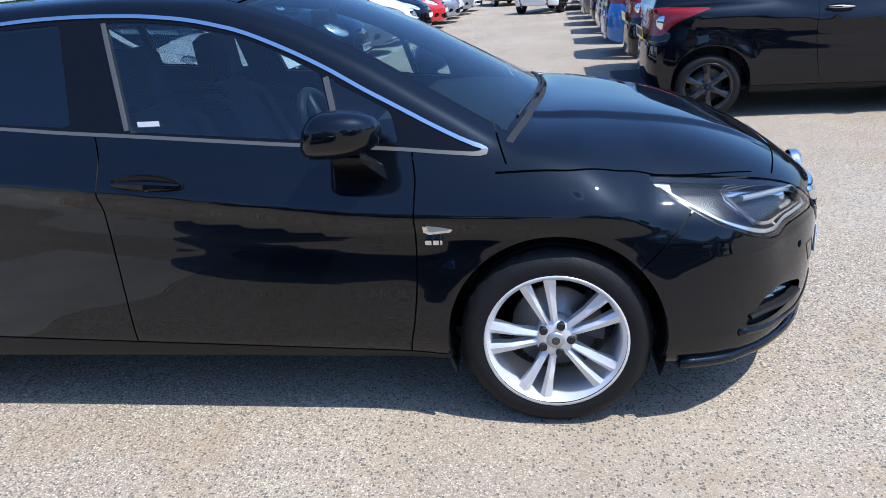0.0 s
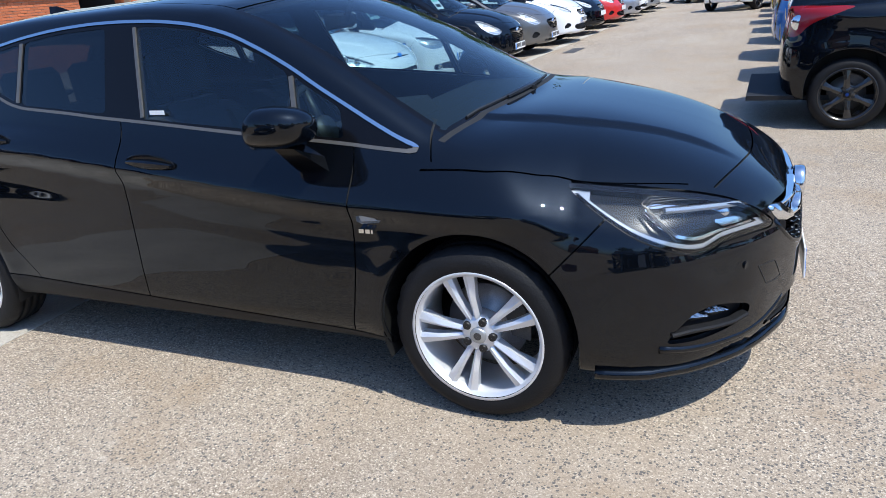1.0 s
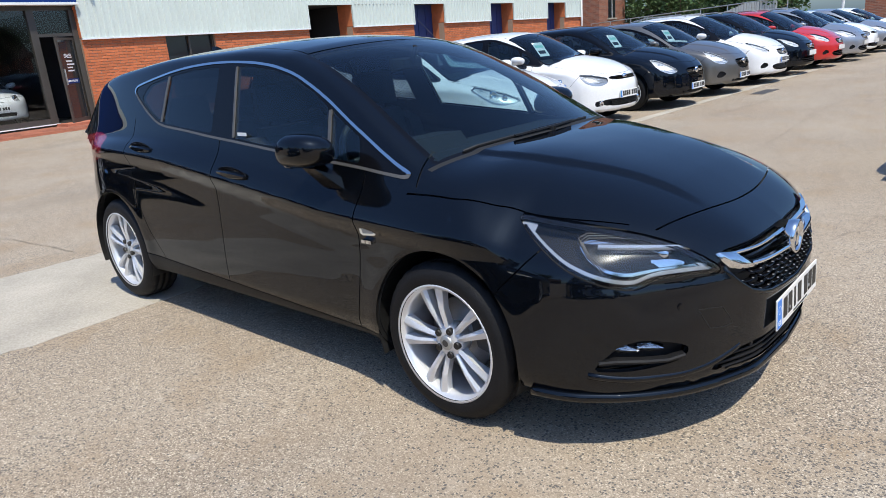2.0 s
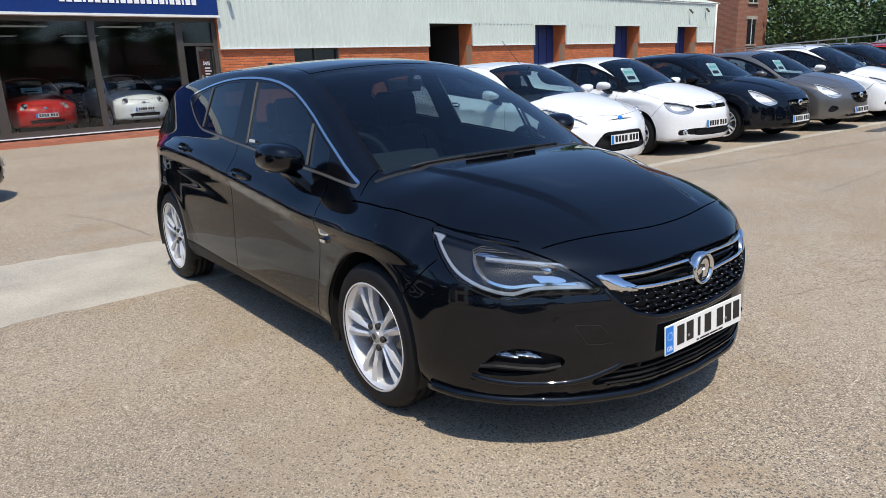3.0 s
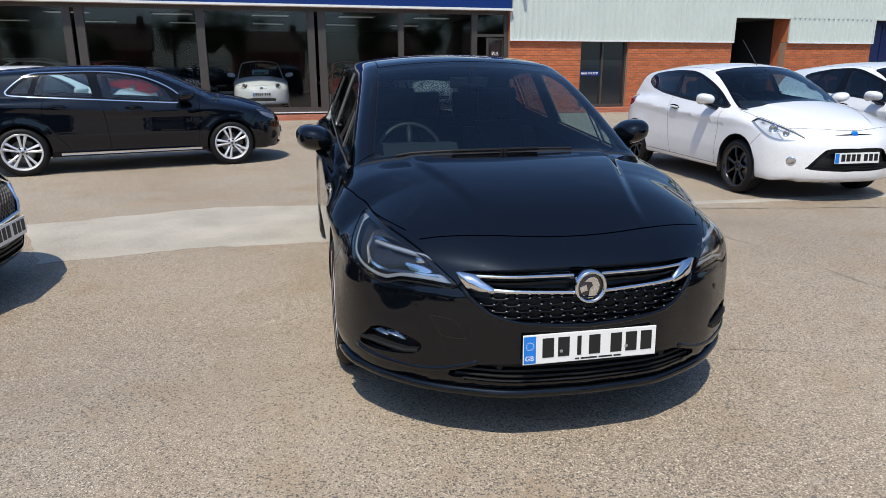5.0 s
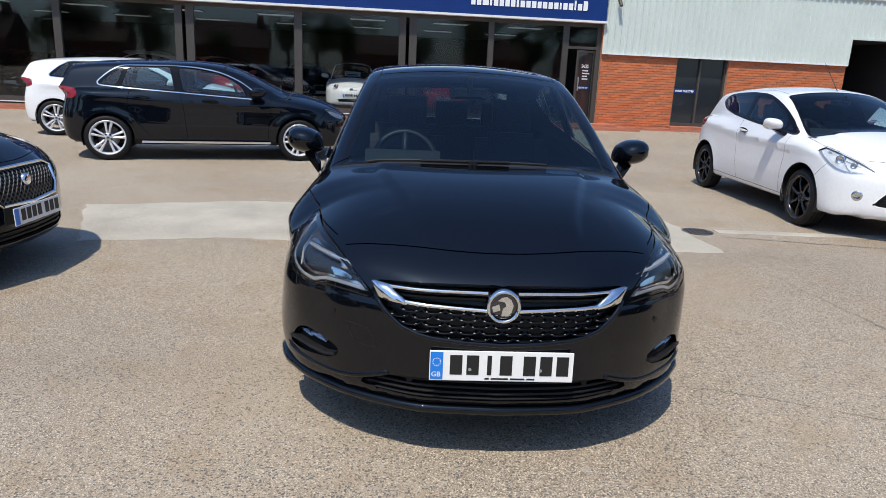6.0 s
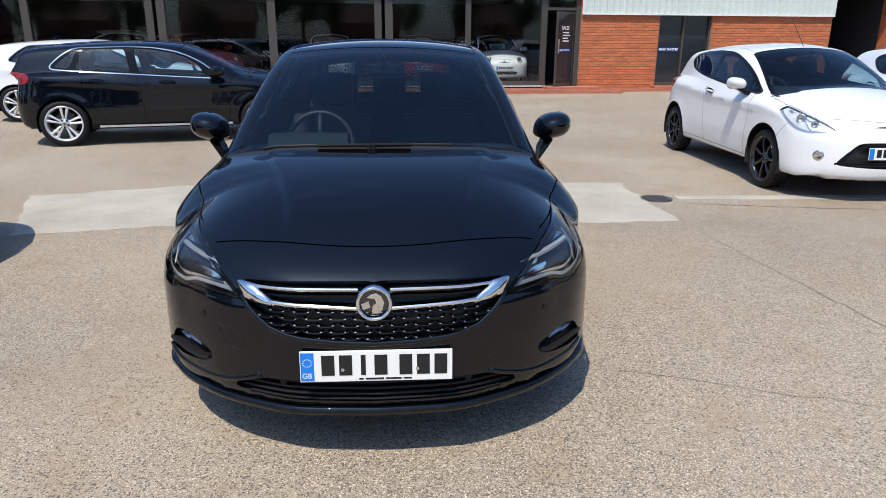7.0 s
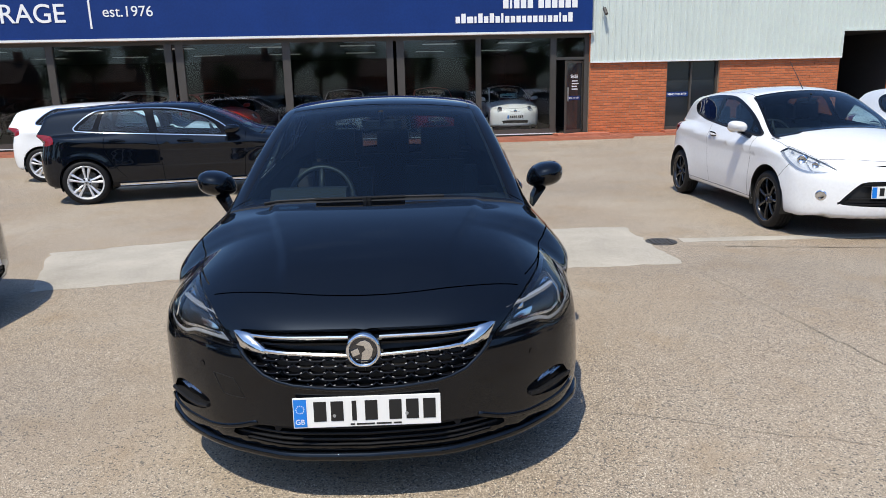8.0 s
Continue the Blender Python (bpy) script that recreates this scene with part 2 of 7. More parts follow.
def cyl(bm, p, q, r0, r1=None, n=12, caps=True):
    """A round bar from p to q."""
    p, q = Vector(p), Vector(q)
    m = Matrix.Translation((p + q) / 2) @ (q - p).to_track_quat("Z", "Y").to_matrix().to_4x4()
    return bmesh.ops.create_cone(bm, cap_ends=caps, segments=n, radius1=r0, radius2=r0 if r1 is None else r1, depth=(q - p).length, matrix=m)["verts"]


def polygon_slab(pts, z0, z1):
    bm = bmesh.new()
    vs = [bm.verts.new((x, y, z0)) for x, y in pts]
    f = bm.faces.new(vs)
    r = bmesh.ops.extrude_face_region(bm, geom=[f])
    for v in r["geom"]:
        if isinstance(v, bmesh.types.BMVert):
            v.co.z = z1
    bmesh.ops.recalc_face_normals(bm, faces=bm.faces[:])
    return bm


def empty(name, m, label, category, group="", kind=""):
    ob = new(name)
    ob.matrix_world = m
    return tagged(ob, label, category, group, kind)


def lettering(name, text, size, material, parent, m, extrude=0.006, bold=0.0, label=""):
    cu = bpy.data.curves.new(name, 'FONT')
    cu.body, cu.size, cu.extrude, cu.offset = text, size, extrude, bold
    cu.materials.append(material)
    ob = new(name, cu)
    ob.parent = parent
    ob.matrix_local = m
    if label:
        ob["label"] = label
    return ob


# ---- ground ----
bm = bmesh.new()
bmesh.ops.create_grid(bm, x_segments=1, y_segments=1, size=2500)
ground = tagged(part("ground", bm, M_GROUND), "tan-grey worn aggregate car park surface", "ground", kind="structure")

def ragged(pts, step=0.11, amp=0.028):
    """Breaks straight edges into short uneven ones, as a worn edge has."""
    rng, out = random.Random(5), []
    for (x0, y0), (x1, y1) in zip(pts, pts[1:] + pts[:1]):
        n = max(1, int(math.hypot(x1 - x0, y1 - y0) / step))
        for k in range(n):
            w = amp if k else 0.0
            out.append((x0 + (x1 - x0) * k / n + rng.uniform(-w, w), y0 + (y1 - y0) * k / n + rng.uniform(-w, w)))
    return out


patch = tagged(part("concrete_patch", polygon_slab(ragged([(-2.46, 2.33), (-4.06, 2.26), (-4.04, 1.2), (-3.9, -0.76), (-4.0, -2.0), (-3.46, -3.62), (-2.06, -3.0), (-2.34, -2.0), (-2.38, -0.8), (-2.4, 1.2)]), -0.02, 0.004), M_CONCRETE), "pale worn concrete repair strip in the ground", "ground patch", kind="structure")
kerb = tagged(part("drain_channel", polygon_slab(ragged([(-3.25, 2.62), (-3.42, 2.62), (-3.55, 18.0), (-3.38, 18.0)], 0.3, 0.012), -0.02, 0.005), M_CONCRETE), "narrow concrete drainage channel flush with the ground", "drain channel", kind="structure")

# ---- building: x outwards, y along the front, z up ----
BUILD = pose(-17.96, 4.87, 0, 0, 0, 4.86)


def placed(ob, m=None):
    ob.matrix_world = BUILD if m is None else m
    return ob


def structure(name, bm, material, label, category="wall", m=None, smooth=False):
    return placed(tagged(part(name, bm, material, smooth=smooth), label, category, kind="structure"), m)


# brick piers of the workshop front between its openings, joints left between the bricks
OPENINGS = [(2.42, 4.08, 2.2), (7.95, 10.10, 2.98), (13.70, 15.75, 2.98), (19.35, 21.40, 2.98), (24.85, 26.85, 2.98)]
BRICK_TOP, END = 2.2, 28.85
edges = [0.0] + [v for o in OPENINGS for v in o[:2]] + [END]
piers = list(zip(edges[0::2], edges[1::2]))
walls = []
for i, (a, b) in enumerate(piers):
    walls.append(structure("wall_front" if i == 0 else f"wall_front_{i}", boxed(-0.30, -0.012, a, b, 0, BRICK_TOP), M_MORTAR, "orange-red brick wall under grey cladding"))

# corrugated cladding above, stepped over the tall openings
bm = bmesh.new()


def corrugated(bm, y0, y1, z0, z1, pitch=0.20, depth=0.03):
    prof, y = [], y0
    while y < y1 - 1e-6:
        for dy, o in ((0.0, 0.0), (0.055, 0.0), (0.075, depth), (0.125, depth), (0.145, 0.0)):
            if y + dy <= y1:
                prof.append((y + dy, o))
        y += pitch
    prof.append((y1, 0.0))
    lo = [bm.verts.new((0.05 + o, y, z0)) for y, o in prof]
    hi = [bm.verts.new((0.05 + o, y, z1)) for y, o in prof]
    for i in range(len(prof) - 1):
        bm.faces.new((lo[i], lo[i + 1], hi[i + 1], hi[i]))


corrugated(bm, 0.0, END, 2.98, 4.14)
clad = structure("cladding", bm, M_CLAD, "pale grey-green corrugated metal cladding", "cladding")
tall = [o for o in OPENINGS if o[2] > 2.5]
stops = [0.0] + [v for o in tall for v in o[:2]] + [END]
for a, b in zip(stops[0::2], stops[1::2]):
    bm = bmesh.new()
    corrugated(bm, a, b, 2.2, 2.98)
    part("cladding_sheet", bm, M_CLAD, clad)
    part("drip_trim", boxed(0.03, 0.10, a, b, 2.165, 2.205), M_TRIM, clad)
for i, (a, b) in enumerate(zip(stops[0::2], stops[1::2])):
    structure("wall_upper", boxed(-0.30, 0.02, a, b, 2.21, 3.0), M_BRICK, "brick wall behind the lower cladding")
for a, b, z in tall:
    part("opening_trim", boxed(0.03, 0.095, a - 0.06, b + 0.06, 2.96, 3.02), M_CLAD, clad)
    for y in (a, b):
        part("opening_trim", boxed(0.03, 0.095, y - (0.06 if y == a else 0), y + (0 if y == a else 0.06), 2.17, 2.96), M_CLAD, clad)
structure("wall_backing", boxed(-0.30, 0.02, 0.0, END, 3.03, 4.10), M_CLAD, "inner wall behind the cladding")
structure("wall_end", boxed(-11.0, -0.32, END - 0.25, END, 0, 4.1), M_BRICK, "brick end wall of the workshop")
structure("gutter", boxed(0.02, 0.12, -0.1, END + 0.1, 4.13, 4.20, bevel=0.02), M_TRIM, "white gutter along the eaves", "gutter")
bm = bmesh.new()
cyl(bm, (0.12, END - 0.12, 0.0), (0.12, END - 0.12, 4.15), 0.05)
structure("downpipe", bm, M_TRIM, "white downpipe at the building's corner", "pipe", smooth=True)
# roof
bm = bmesh.new()
n = int((END + 23) / 0.14)
ys = [-22.5 + i * 0.14 for i in range(n)] + [END + 0.15]
a = [bm.verts.new((0.14, y, 4.20 + (0.02 if i % 2 else 0))) for i, y in enumerate(ys)]
b = [bm.verts.new((-9.0, y, 6.70 + (0.02 if i % 2 else 0))) for i, y in enumerate(ys)]
c = [bm.verts.new((-18.0, y, 4.3)) for i, y in enumerate(ys)]
for i in range(len(ys) - 1):
    bm.faces.new((a[i], a[i + 1], b[i + 1], b[i]))
    bm.faces.new((b[i], b[i + 1], c[i + 1], c[i]))
structure("roof", bm, M_ROOFMETAL, "shallow pale metal sheet roof", "roof")
for y in (10.5, 13.6, 16.7, 19.8):
    bm = bmesh.new()
    vs = [bm.verts.new((x, yy, 4.238 + (0.14 - x) * 0.2735 + lift)) for lift in (-0.02, 0.03) for x, yy in ((-3.2, y), (-3.2, y + 1.0), (-4.9, y + 1.0), (-4.9, y))]
    bmesh.ops.convex_hull(bm, input=vs)
    structure("roof_light", bm, M_ROOFLIGHT, "pale translucent roof light sheet", "roof light")
# reveals and doors in the openings
for i, (a, b, z) in enumerate(tall):
    lab = "dark open workshop doorway" if i == 0 else "blue roller door set back in a brick reveal"
    # the open bay's deep shade is put into its near-black back and sides
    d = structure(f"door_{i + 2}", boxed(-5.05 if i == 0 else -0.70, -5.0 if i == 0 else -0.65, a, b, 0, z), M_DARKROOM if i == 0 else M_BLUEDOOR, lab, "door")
    if i:
        for k in range(4):
            part("door_panel", boxed(-0.65, -0.63, a + 0.04 + k * (b - a) / 4, a - 0.04 + (k + 1) * (b - a) / 4, 0.1, z - 0.1), M_BLUEDOOR, d)
    for y0, y1 in ((a - 0.24, a), (b, b + 0.24)):
        structure("reveal_wall", boxed(-0.70, -0.302, y0 + (0.0 if y0 < a else 0.004), y1 - (0.004 if y0 < a else 0.0), 0, z), M_BRICK, "brick reveal beside a doorway")
    if i == 0:
        for y0, y1 in ((a - 0.2, a), (b, b + 0.2)):
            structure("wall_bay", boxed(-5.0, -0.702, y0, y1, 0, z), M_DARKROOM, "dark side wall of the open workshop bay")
        structure("ceiling_bay", boxed(-5.0, -0.702, a - 0.2, b + 0.2, z + 0.002, z + 0.06), M_DARKROOM, "dark soffit of the open workshop bay", "ceiling")
        bench = placed(tagged(new("workbench"), "dim workbench inside the open workshop bay", "workbench"), BUILD @ pose(-4.5, a + 0.15, 0))
        part("worktop", boxed(-0.3, 0.3, 0.0, 1.6, 0.86, 0.92), M_FRAME, bench)
        for yy in (0.05, 1.45):
            part("leg", boxed(-0.25, 0.25, yy, yy + 0.08, 0, 0.86), M_IRON, bench)
    structure("reveal_soffit", boxed(-0.70, 0.018, a, b, z + 0.001, z + 0.049), M_DARKROOM, "soffit of a doorway", "soffit")
# side entrance: glazed pair beside the showroom
d = structure("door_1", boxed(-0.20, -0.17, 2.42, 4.08, 0.0, 2.2), M_WINDOWDARK, "dark glazed entrance with a blue warning band", "door")
for y in (2.42, 3.20, 4.02):
    part("frame_post", boxed(-0.17, -0.10, y, y + 0.06, 0.12, 2.2), M_FRAME, d)
part("frame_head", boxed(-0.165, -0.105, 2.48, 4.02, 2.14, 2.2), M_FRAME, d)
part("frame_foot", boxed(-0.165, -0.105, 2.48, 4.02, 0.12, 0.22), M_FRAME, d)
band = part("warning_band", boxed(-0.168, -0.160, 2.50, 3.19, 1.12, 1.26), M_SIGN, d, "blue warning band")
lettering("warning_text", "MIND THE STEP", 0.085, M_LETTER, d, Matrix.Translation((-0.158, 2.54, 1.16)) @ pose(0, 0, 0, 90, 0, 90), 0.002, 0.002)
part("step", boxed(-0.1, 0.35, 2.3, 4.2, 0.0, 0.12), M_PAVER, d)

# ---- showroom ----
SX = -0.16
fr = structure("window_front", boxed(SX - 0.03, SX + 0.03, -22.0, 0.0, 2.92, 3.04), M_FRAME, "bronze aluminium shopfront with large panes", "shopfront")
part("bottom_rail", boxed(SX - 0.04, SX + 0.05, -22.0, -0.98, 0.12, 0.26), M_FRAME, fr)
part("sill_strip", boxed(SX - 0.02, SX + 0.10, -22.0, -0.98, 0.10, 0.125), M_TRIM, fr)
mull = [(-20.9, -20.6), (-18.5, -18.02), (-15.62, -15.42), (-12.38, -12.18), (-12.08, -11.86), (-9.08, -8.86), (-6.08, -5.88), (-5.78, -5.56), (-3.44, -3.28), (-1.18, -1.00), (-0.14, 0.0)]
for a, b in mull:
    part("mullion", boxed(SX - 0.05, SX + 0.07, a, b, 0.12, 2.92), M_FRAME, fr)
for (_, a), (b, _) in zip(mull, mull[1:]):
    if b - a > 0.5 and a < -1.3:
        pane = part("glass_pane", boxed(SX - 0.005, SX + 0.005, a, b, 0.26, 2.92), M_SHOPGLASS, fr)
        pane.visible_shadow = False
part("door_transom", boxed(SX - 0.04, SX + 0.05, -1.0, -0.14, 2.28, 2.36), M_FRAME, fr)
pane = part("glass_pane", boxed(SX - 0.005, SX + 0.005, -1.0, -0.14, 2.36, 2.92), M_SHOPGLASS, fr)
pane.visible_shadow = False
# showroom door leaf, half open inwards
leaf = placed(tagged(new("sales_door"), "dark glazed sales door standing ajar", "door", kind="structure"), BUILD @ pose(SX, -0.16, 0.12, 0, 0, 38))
part("door_glass", boxed(-0.01, 0.01, -0.80, -0.06, 0.1, 2.06), M_WINDOWDARK, leaf)
for y0, y1, z0, z1 in ((-0.86, -0.80, 0.0, 2.12), (-0.06, 0.0, 0.0, 2.12), (-0.80, -0.06, 2.06, 2.12), (-0.80, -0.06, 0.0, 0.10)):
    part("door_rail", boxed(-0.025, 0.025, y0, y1, z0, z1), M_FRAME, leaf)
lettering("door_text", "SALES", 0.14, M_LETTER, leaf, Matrix.Translation((0.013, -0.62, 1.62)) @ pose(0, 0, 0, 90, 0, 90), 0.001, 0.003)
for k, w in enumerate((0.30, 0.36, 0.26, 0.30)):
    part("text_bar", boxed(0.0105, 0.0125, -0.56, -0.56 + w, 1.52 - k * 0.08, 1.555 - k * 0.08), M_LETTER, leaf)
part("door_band", boxed(0.0105, 0.0135, -0.74, -0.12, 0.98, 1.10), M_SIGN, leaf)
lettering("door_band_text", "MIND THE STEP", 0.07, M_LETTER, leaf, Matrix.Translation((0.014, -0.70, 1.015)) @ pose(0, 0, 0, 90, 0, 90), 0.001, 0.002)
part("door_handle", boxed(0.012, 0.05, -0.78, -0.755, 0.95, 1.35, bevel=0.006), M_GALV, leaf)
# fascia sign
sign = structure("fascia_sign", boxed(-0.10, 0.17, -22.0, 0.0, 3.09, 4.42), M_SIGN, "dark blue fascia sign with white lettering", "sign")
part("sign_edge", boxed(-0.10, 0.20, -22.0, 0.04, 3.03, 3.09), M_TRIM, sign)
part("sign_lip", boxed(-0.10, 0.19, -22.0, 0.02, 4.42, 4.47), M_TRIM, sign)
face = lambda y, z: Matrix.Translation((0.175, y, z)) @ pose(0, 0, 0, 90, 0, 90)
lettering("sign_text", "GARAGE", 0.70, M_LETTER, sign, face(-17.55, 3.54), 0.012, 0.004)
part("sign_rule", boxed(0.17, 0.185, -14.19, -14.14, 3.36, 4.16), M_LETTER, sign)
lettering("sign_text", "est.1976", 0.40, M_LETTER, sign, face(-13.84, 3.67), 0.012, 0.0)
y = -2.66
for w in (0.20, 0.08, 0.20, 0.20, 0.20, 0.0, 0.20, 0.20, 0.20, 0.20, 0.20, 0.20):
    if w:
        part("phone_bar", boxed(0.17, 0.185, y, y + w * 0.78, 3.74, 4.0), M_LETTER, sign)
    y += max(w, 0.12)
y = -4.05
for i, w in enumerate((1, 1, 1.4, 0.5, 1, 1, 1, 1, 0.5, 1, 1, 1, 0.9, 1, 1, 1, 0.4, 1, 1, 0.4, 1, 1)):
    part("address_bar", boxed(0.17, 0.185, y, y + 0.125 * w, 3.35, 3.35 + (0.26 if i in (1, 4, 6, 8, 19, 21) else 0.18)), M_LETTER, sign)
    y += 0.168 * (0.35 + 0.65 * w)
# showroom room, its dimness put into near-black walls and floor and a darkened ceiling
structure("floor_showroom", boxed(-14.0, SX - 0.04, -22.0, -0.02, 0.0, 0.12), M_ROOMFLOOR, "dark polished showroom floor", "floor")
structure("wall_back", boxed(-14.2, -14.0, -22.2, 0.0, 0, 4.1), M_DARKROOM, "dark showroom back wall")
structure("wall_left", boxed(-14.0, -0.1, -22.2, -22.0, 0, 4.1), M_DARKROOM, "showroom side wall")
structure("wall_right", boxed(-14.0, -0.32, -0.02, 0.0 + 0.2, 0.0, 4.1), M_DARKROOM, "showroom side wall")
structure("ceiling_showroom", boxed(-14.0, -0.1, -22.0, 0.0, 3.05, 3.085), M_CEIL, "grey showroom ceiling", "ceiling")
lamp_mat = bpy.data.materials.new("tube_light")
lamp_mat.use_nodes = True
lamp_mat.node_tree.nodes["Principled BSDF"].inputs["Emission Color"].default_value = (1, 1, 0.95, 1)
lamp_mat.node_tree.nodes["Principled BSDF"].inputs["Emission Strength"].default_value = 0.12
for x in (-3.5, -8.0):
    for y in (-19, -16, -13, -10, -7, -4.2, -1.6):
        t = placed(tagged(new("ceiling_light"), "white ceiling light panel", "ceiling light", "showroom lights"), BUILD @ pose(x, y, 3.02))
        part("frame", boxed(-0.32, 0.32, -0.62, 0.62, 0.0, 0.03), M_CEIL, t)
        part("diffuser", boxed(-0.28, 0.28, -0.58, 0.58, -0.006, 0.0), lamp_mat, t)
# paved strip in front
structure("pavement", boxed(-0.02, 1.45, -22.0, 0.9, 0.0, 0.055), M_PAVER, "red brick paving along the showroom front", "paving")
structure("pavement_2", boxed(-0.02, 0.75, 0.9, 4.6, 0.0, 0.05), M_PAVER, "red brick paving along the workshop front", "paving")
structure("step_door", boxed(-0.02, 0.6, -1.1, 0.5, 0.055, 0.12), M_PAVER, "red brick step at the sales door", "step")
# cameras and lamps on the cladding
for y, z in ((0.35, 3.75), (25.9, 3.85), (27.6, 3.95)):
    cctv = placed(tagged(new("security_camera"), "small dark security camera on the cladding", "security camera", "wall cameras"), BUILD @ pose(0.09, y, z))
    bm = bmesh.new()
    cyl(bm, (0.0, 0, 0), (0.12, 0, -0.06), 0.02)
    part("bracket", bm, M_IRON, cctv)
    bm = bmesh.new()
    cyl(bm, (0.08, 0, -0.05), (0.22, 0.02, -0.22), 0.055, 0.045, n=16)
    part("housing", bm, M_IRON, cctv)

# ---- car builder: x forward from the front axle, y to the car's left, z up ----
def curve(*pts):
    """A smooth monotone curve through (x, value) pairs."""
    p = sorted(pts)
    x, y = np.array([a for a, _ in p], float), np.array([b for _, b in p], float)
    h, d = np.diff(x), np.diff(y) / np.diff(x)
    m = np.zeros(len(x))
    for i in range(1, len(x) - 1):
        if d[i - 1] * d[i] > 0:
            w1, w2 = 2 * h[i] + h[i - 1], h[i] + 2 * h[i - 1]
            m[i] = (w1 + w2) / (w1 / d[i - 1] + w2 / d[i])
    m[0], m[-1] = d[0], d[-1]

    def f(q):
        q = np.clip(q, x[0], x[-1])
        i = np.clip(np.searchsorted(x, q) - 1, 0, len(h) - 1)
        t = (q - x[i]) / h[i]
        return (y[i] * (1 + 2 * t) * (1 - t) ** 2 + h[i] * m[i] * t * (1 - t) ** 2 + y[i + 1] * t * t * (3 - 2 * t) + h[i] * m[i + 1] * t * t * (t - 1))
    return f


def smax(a, b, r):
    return (a + b + np.sqrt((a - b) ** 2 + r * r)) / 2


def step01(a, b, q):
    t = np.clip((q - a) / (b - a), 0, 1)
    return t * t * (3 - 2 * t)


def outline(pts, rounds=2, most=9.0):
    """Signed distance to a polygon with corners cut back by at most so many metres, negative inside."""
    p = np.array(pts, float)
    for k in range(rounds):
        q = np.roll(p, -1, 0)
        s = np.minimum(0.2, most * 0.4 ** k / np.linalg.norm(q - p, axis=1))[:, None]
        p = np.stack([p * (1 - s) + q * s, p * s + q * (1 - s)], 1).reshape(-1, 2)

    def f(u, v):
        best, inside = np.full(u.shape, 1e9), np.zeros(u.shape, bool)
        for a, b in zip(p, np.roll(p, -1, 0)):
            e = b - a
            t = np.clip(((u - a[0]) * e[0] + (v - a[1]) * e[1]) / (e @ e), 0, 1)
            best = np.minimum(best, np.hypot(u - a[0] - t * e[0], v - a[1] - t * e[1]))
            c = ((a[1] > v) != (b[1] > v))
            inside ^= c & (u < e[0] * (v - a[1]) / (e[1] if e[1] else 1e-9) + a[0])
        return np.where(inside, -best, best)
    return f


BASE = dict(
    roof=curve((0.35, 0.78), (-0.08, 1.01), (-0.3, 1.125), (-0.6, 1.275), (-0.9, 1.395), (-1.1, 1.445), (-1.5, 1.472), (-2.0, 1.465), (-2.6, 1.42), (-3.0, 1.36), (-3.06, 1.31), (-3.16, 1.18), (-3.34, 0.96), (-3.5, 0.72)),
    roof_plan=0.22, roof_crown=0.15,
    hood=curve((1.05, 0.55), (0.93, 0.69), (0.80, 0.775), (0.66, 0.84), (0.45, 0.91), (0.2, 0.975), (-0.05, 1.02), (-0.3, 1.04), (-1.0, 1.06), (-2.2, 1.09), (-3.0, 1.06), (-3.3, 1.0), (-3.5, 0.96)),
    hood_crown=curve((1.0, 0.10), (0.8, 0.13), (0.3, 0.19), (-0.2, 0.17), (-0.6, 0.10), (-3.5, 0.10)),
    nose=curve((0.15, 0.87), (0.215, 0.915), (0.26, 0.945), (0.34, 0.955), (0.46, 0.952), (0.56, 0.945), (0.64, 0.925), (0.70, 0.885), (0.77, 0.81), (0.85, 0.70), (1.1, 0.3)),
    nose_plan=curve((0.0, 0.0), (0.26, 0.018), (0.45, 0.085), (0.58, 0.155), (0.68, 0.235), (0.76, 0.315), (0.83, 0.425), (0.90, 0.60), (1.0, 1.0)),
    tail=curve((0.15, -3.32), (0.3, -3.40), (0.5, -3.43), (0.65, -3.42), (0.8, -3.38), (1.0, -3.33), (1.2, -3.25)),
    tail_plan=curve((0.0, 0.0), (0.4, 0.03), (0.6, 0.10), (0.72, 0.19), (0.80, 0.30), (0.87, 0.46), (0.95, 0.75)),
    width=curve((1.0, 0.86), (0.5, 0.893), (0.0, 0.903), (-0.6, 0.892), (-1.6, 0.895), (-2.66, 0.903), (-3.4, 0.87)),
    side=curve((0.1, 0.10), (0.2, 0.062), (0.28, 0.036), (0.40, 0.020), (0.52, 0.012), (0.66, 0.014), (0.74, 0.014), (0.80, 0.006), (0.835, 0.002), (0.86, 0.010), (0.93, 0.045), (1.0, 0.085), (1.1, 0.15), (1.5, 0.5)),
    crease=curve((1.0, -0.05), (0.3, -0.03), (-0.4, -0.01), (-1.5, 0.0), (-2.2, 0.05), (-3.0, 0.10)),
    belt=curve((-0.2, 0.91), (-0.45, 0.942), (-1.4, 1.01), (-2.2, 1.07), (-3.3, 1.10)),
    cabin=curve((0.2, 0.78), (-0.2, 0.80), (-0.8, 0.812), (-1.6, 0.812), (-2.3, 0.775), (-2.9, 0.68), (-3.3, 0.60)),
    tumble=0.42, bottom=curve((1.0, 0.20), (0.5, 0.21), (0.0, 0.22), (-2.66, 0.22), (-3.4, 0.27)),
    wheelbase=2.662, arch=0.337, arch_z=0.330,
    bulge=0.014, flat_hood=False, cab_round=0.06, tuck=0.0, axle=0.0, sill_slope=0.01, bonnet_side=curve((-3.5, 0.695), (1.0, 0.785)), strip_band=(0.008, 0.032), pillar_seam=None,
)


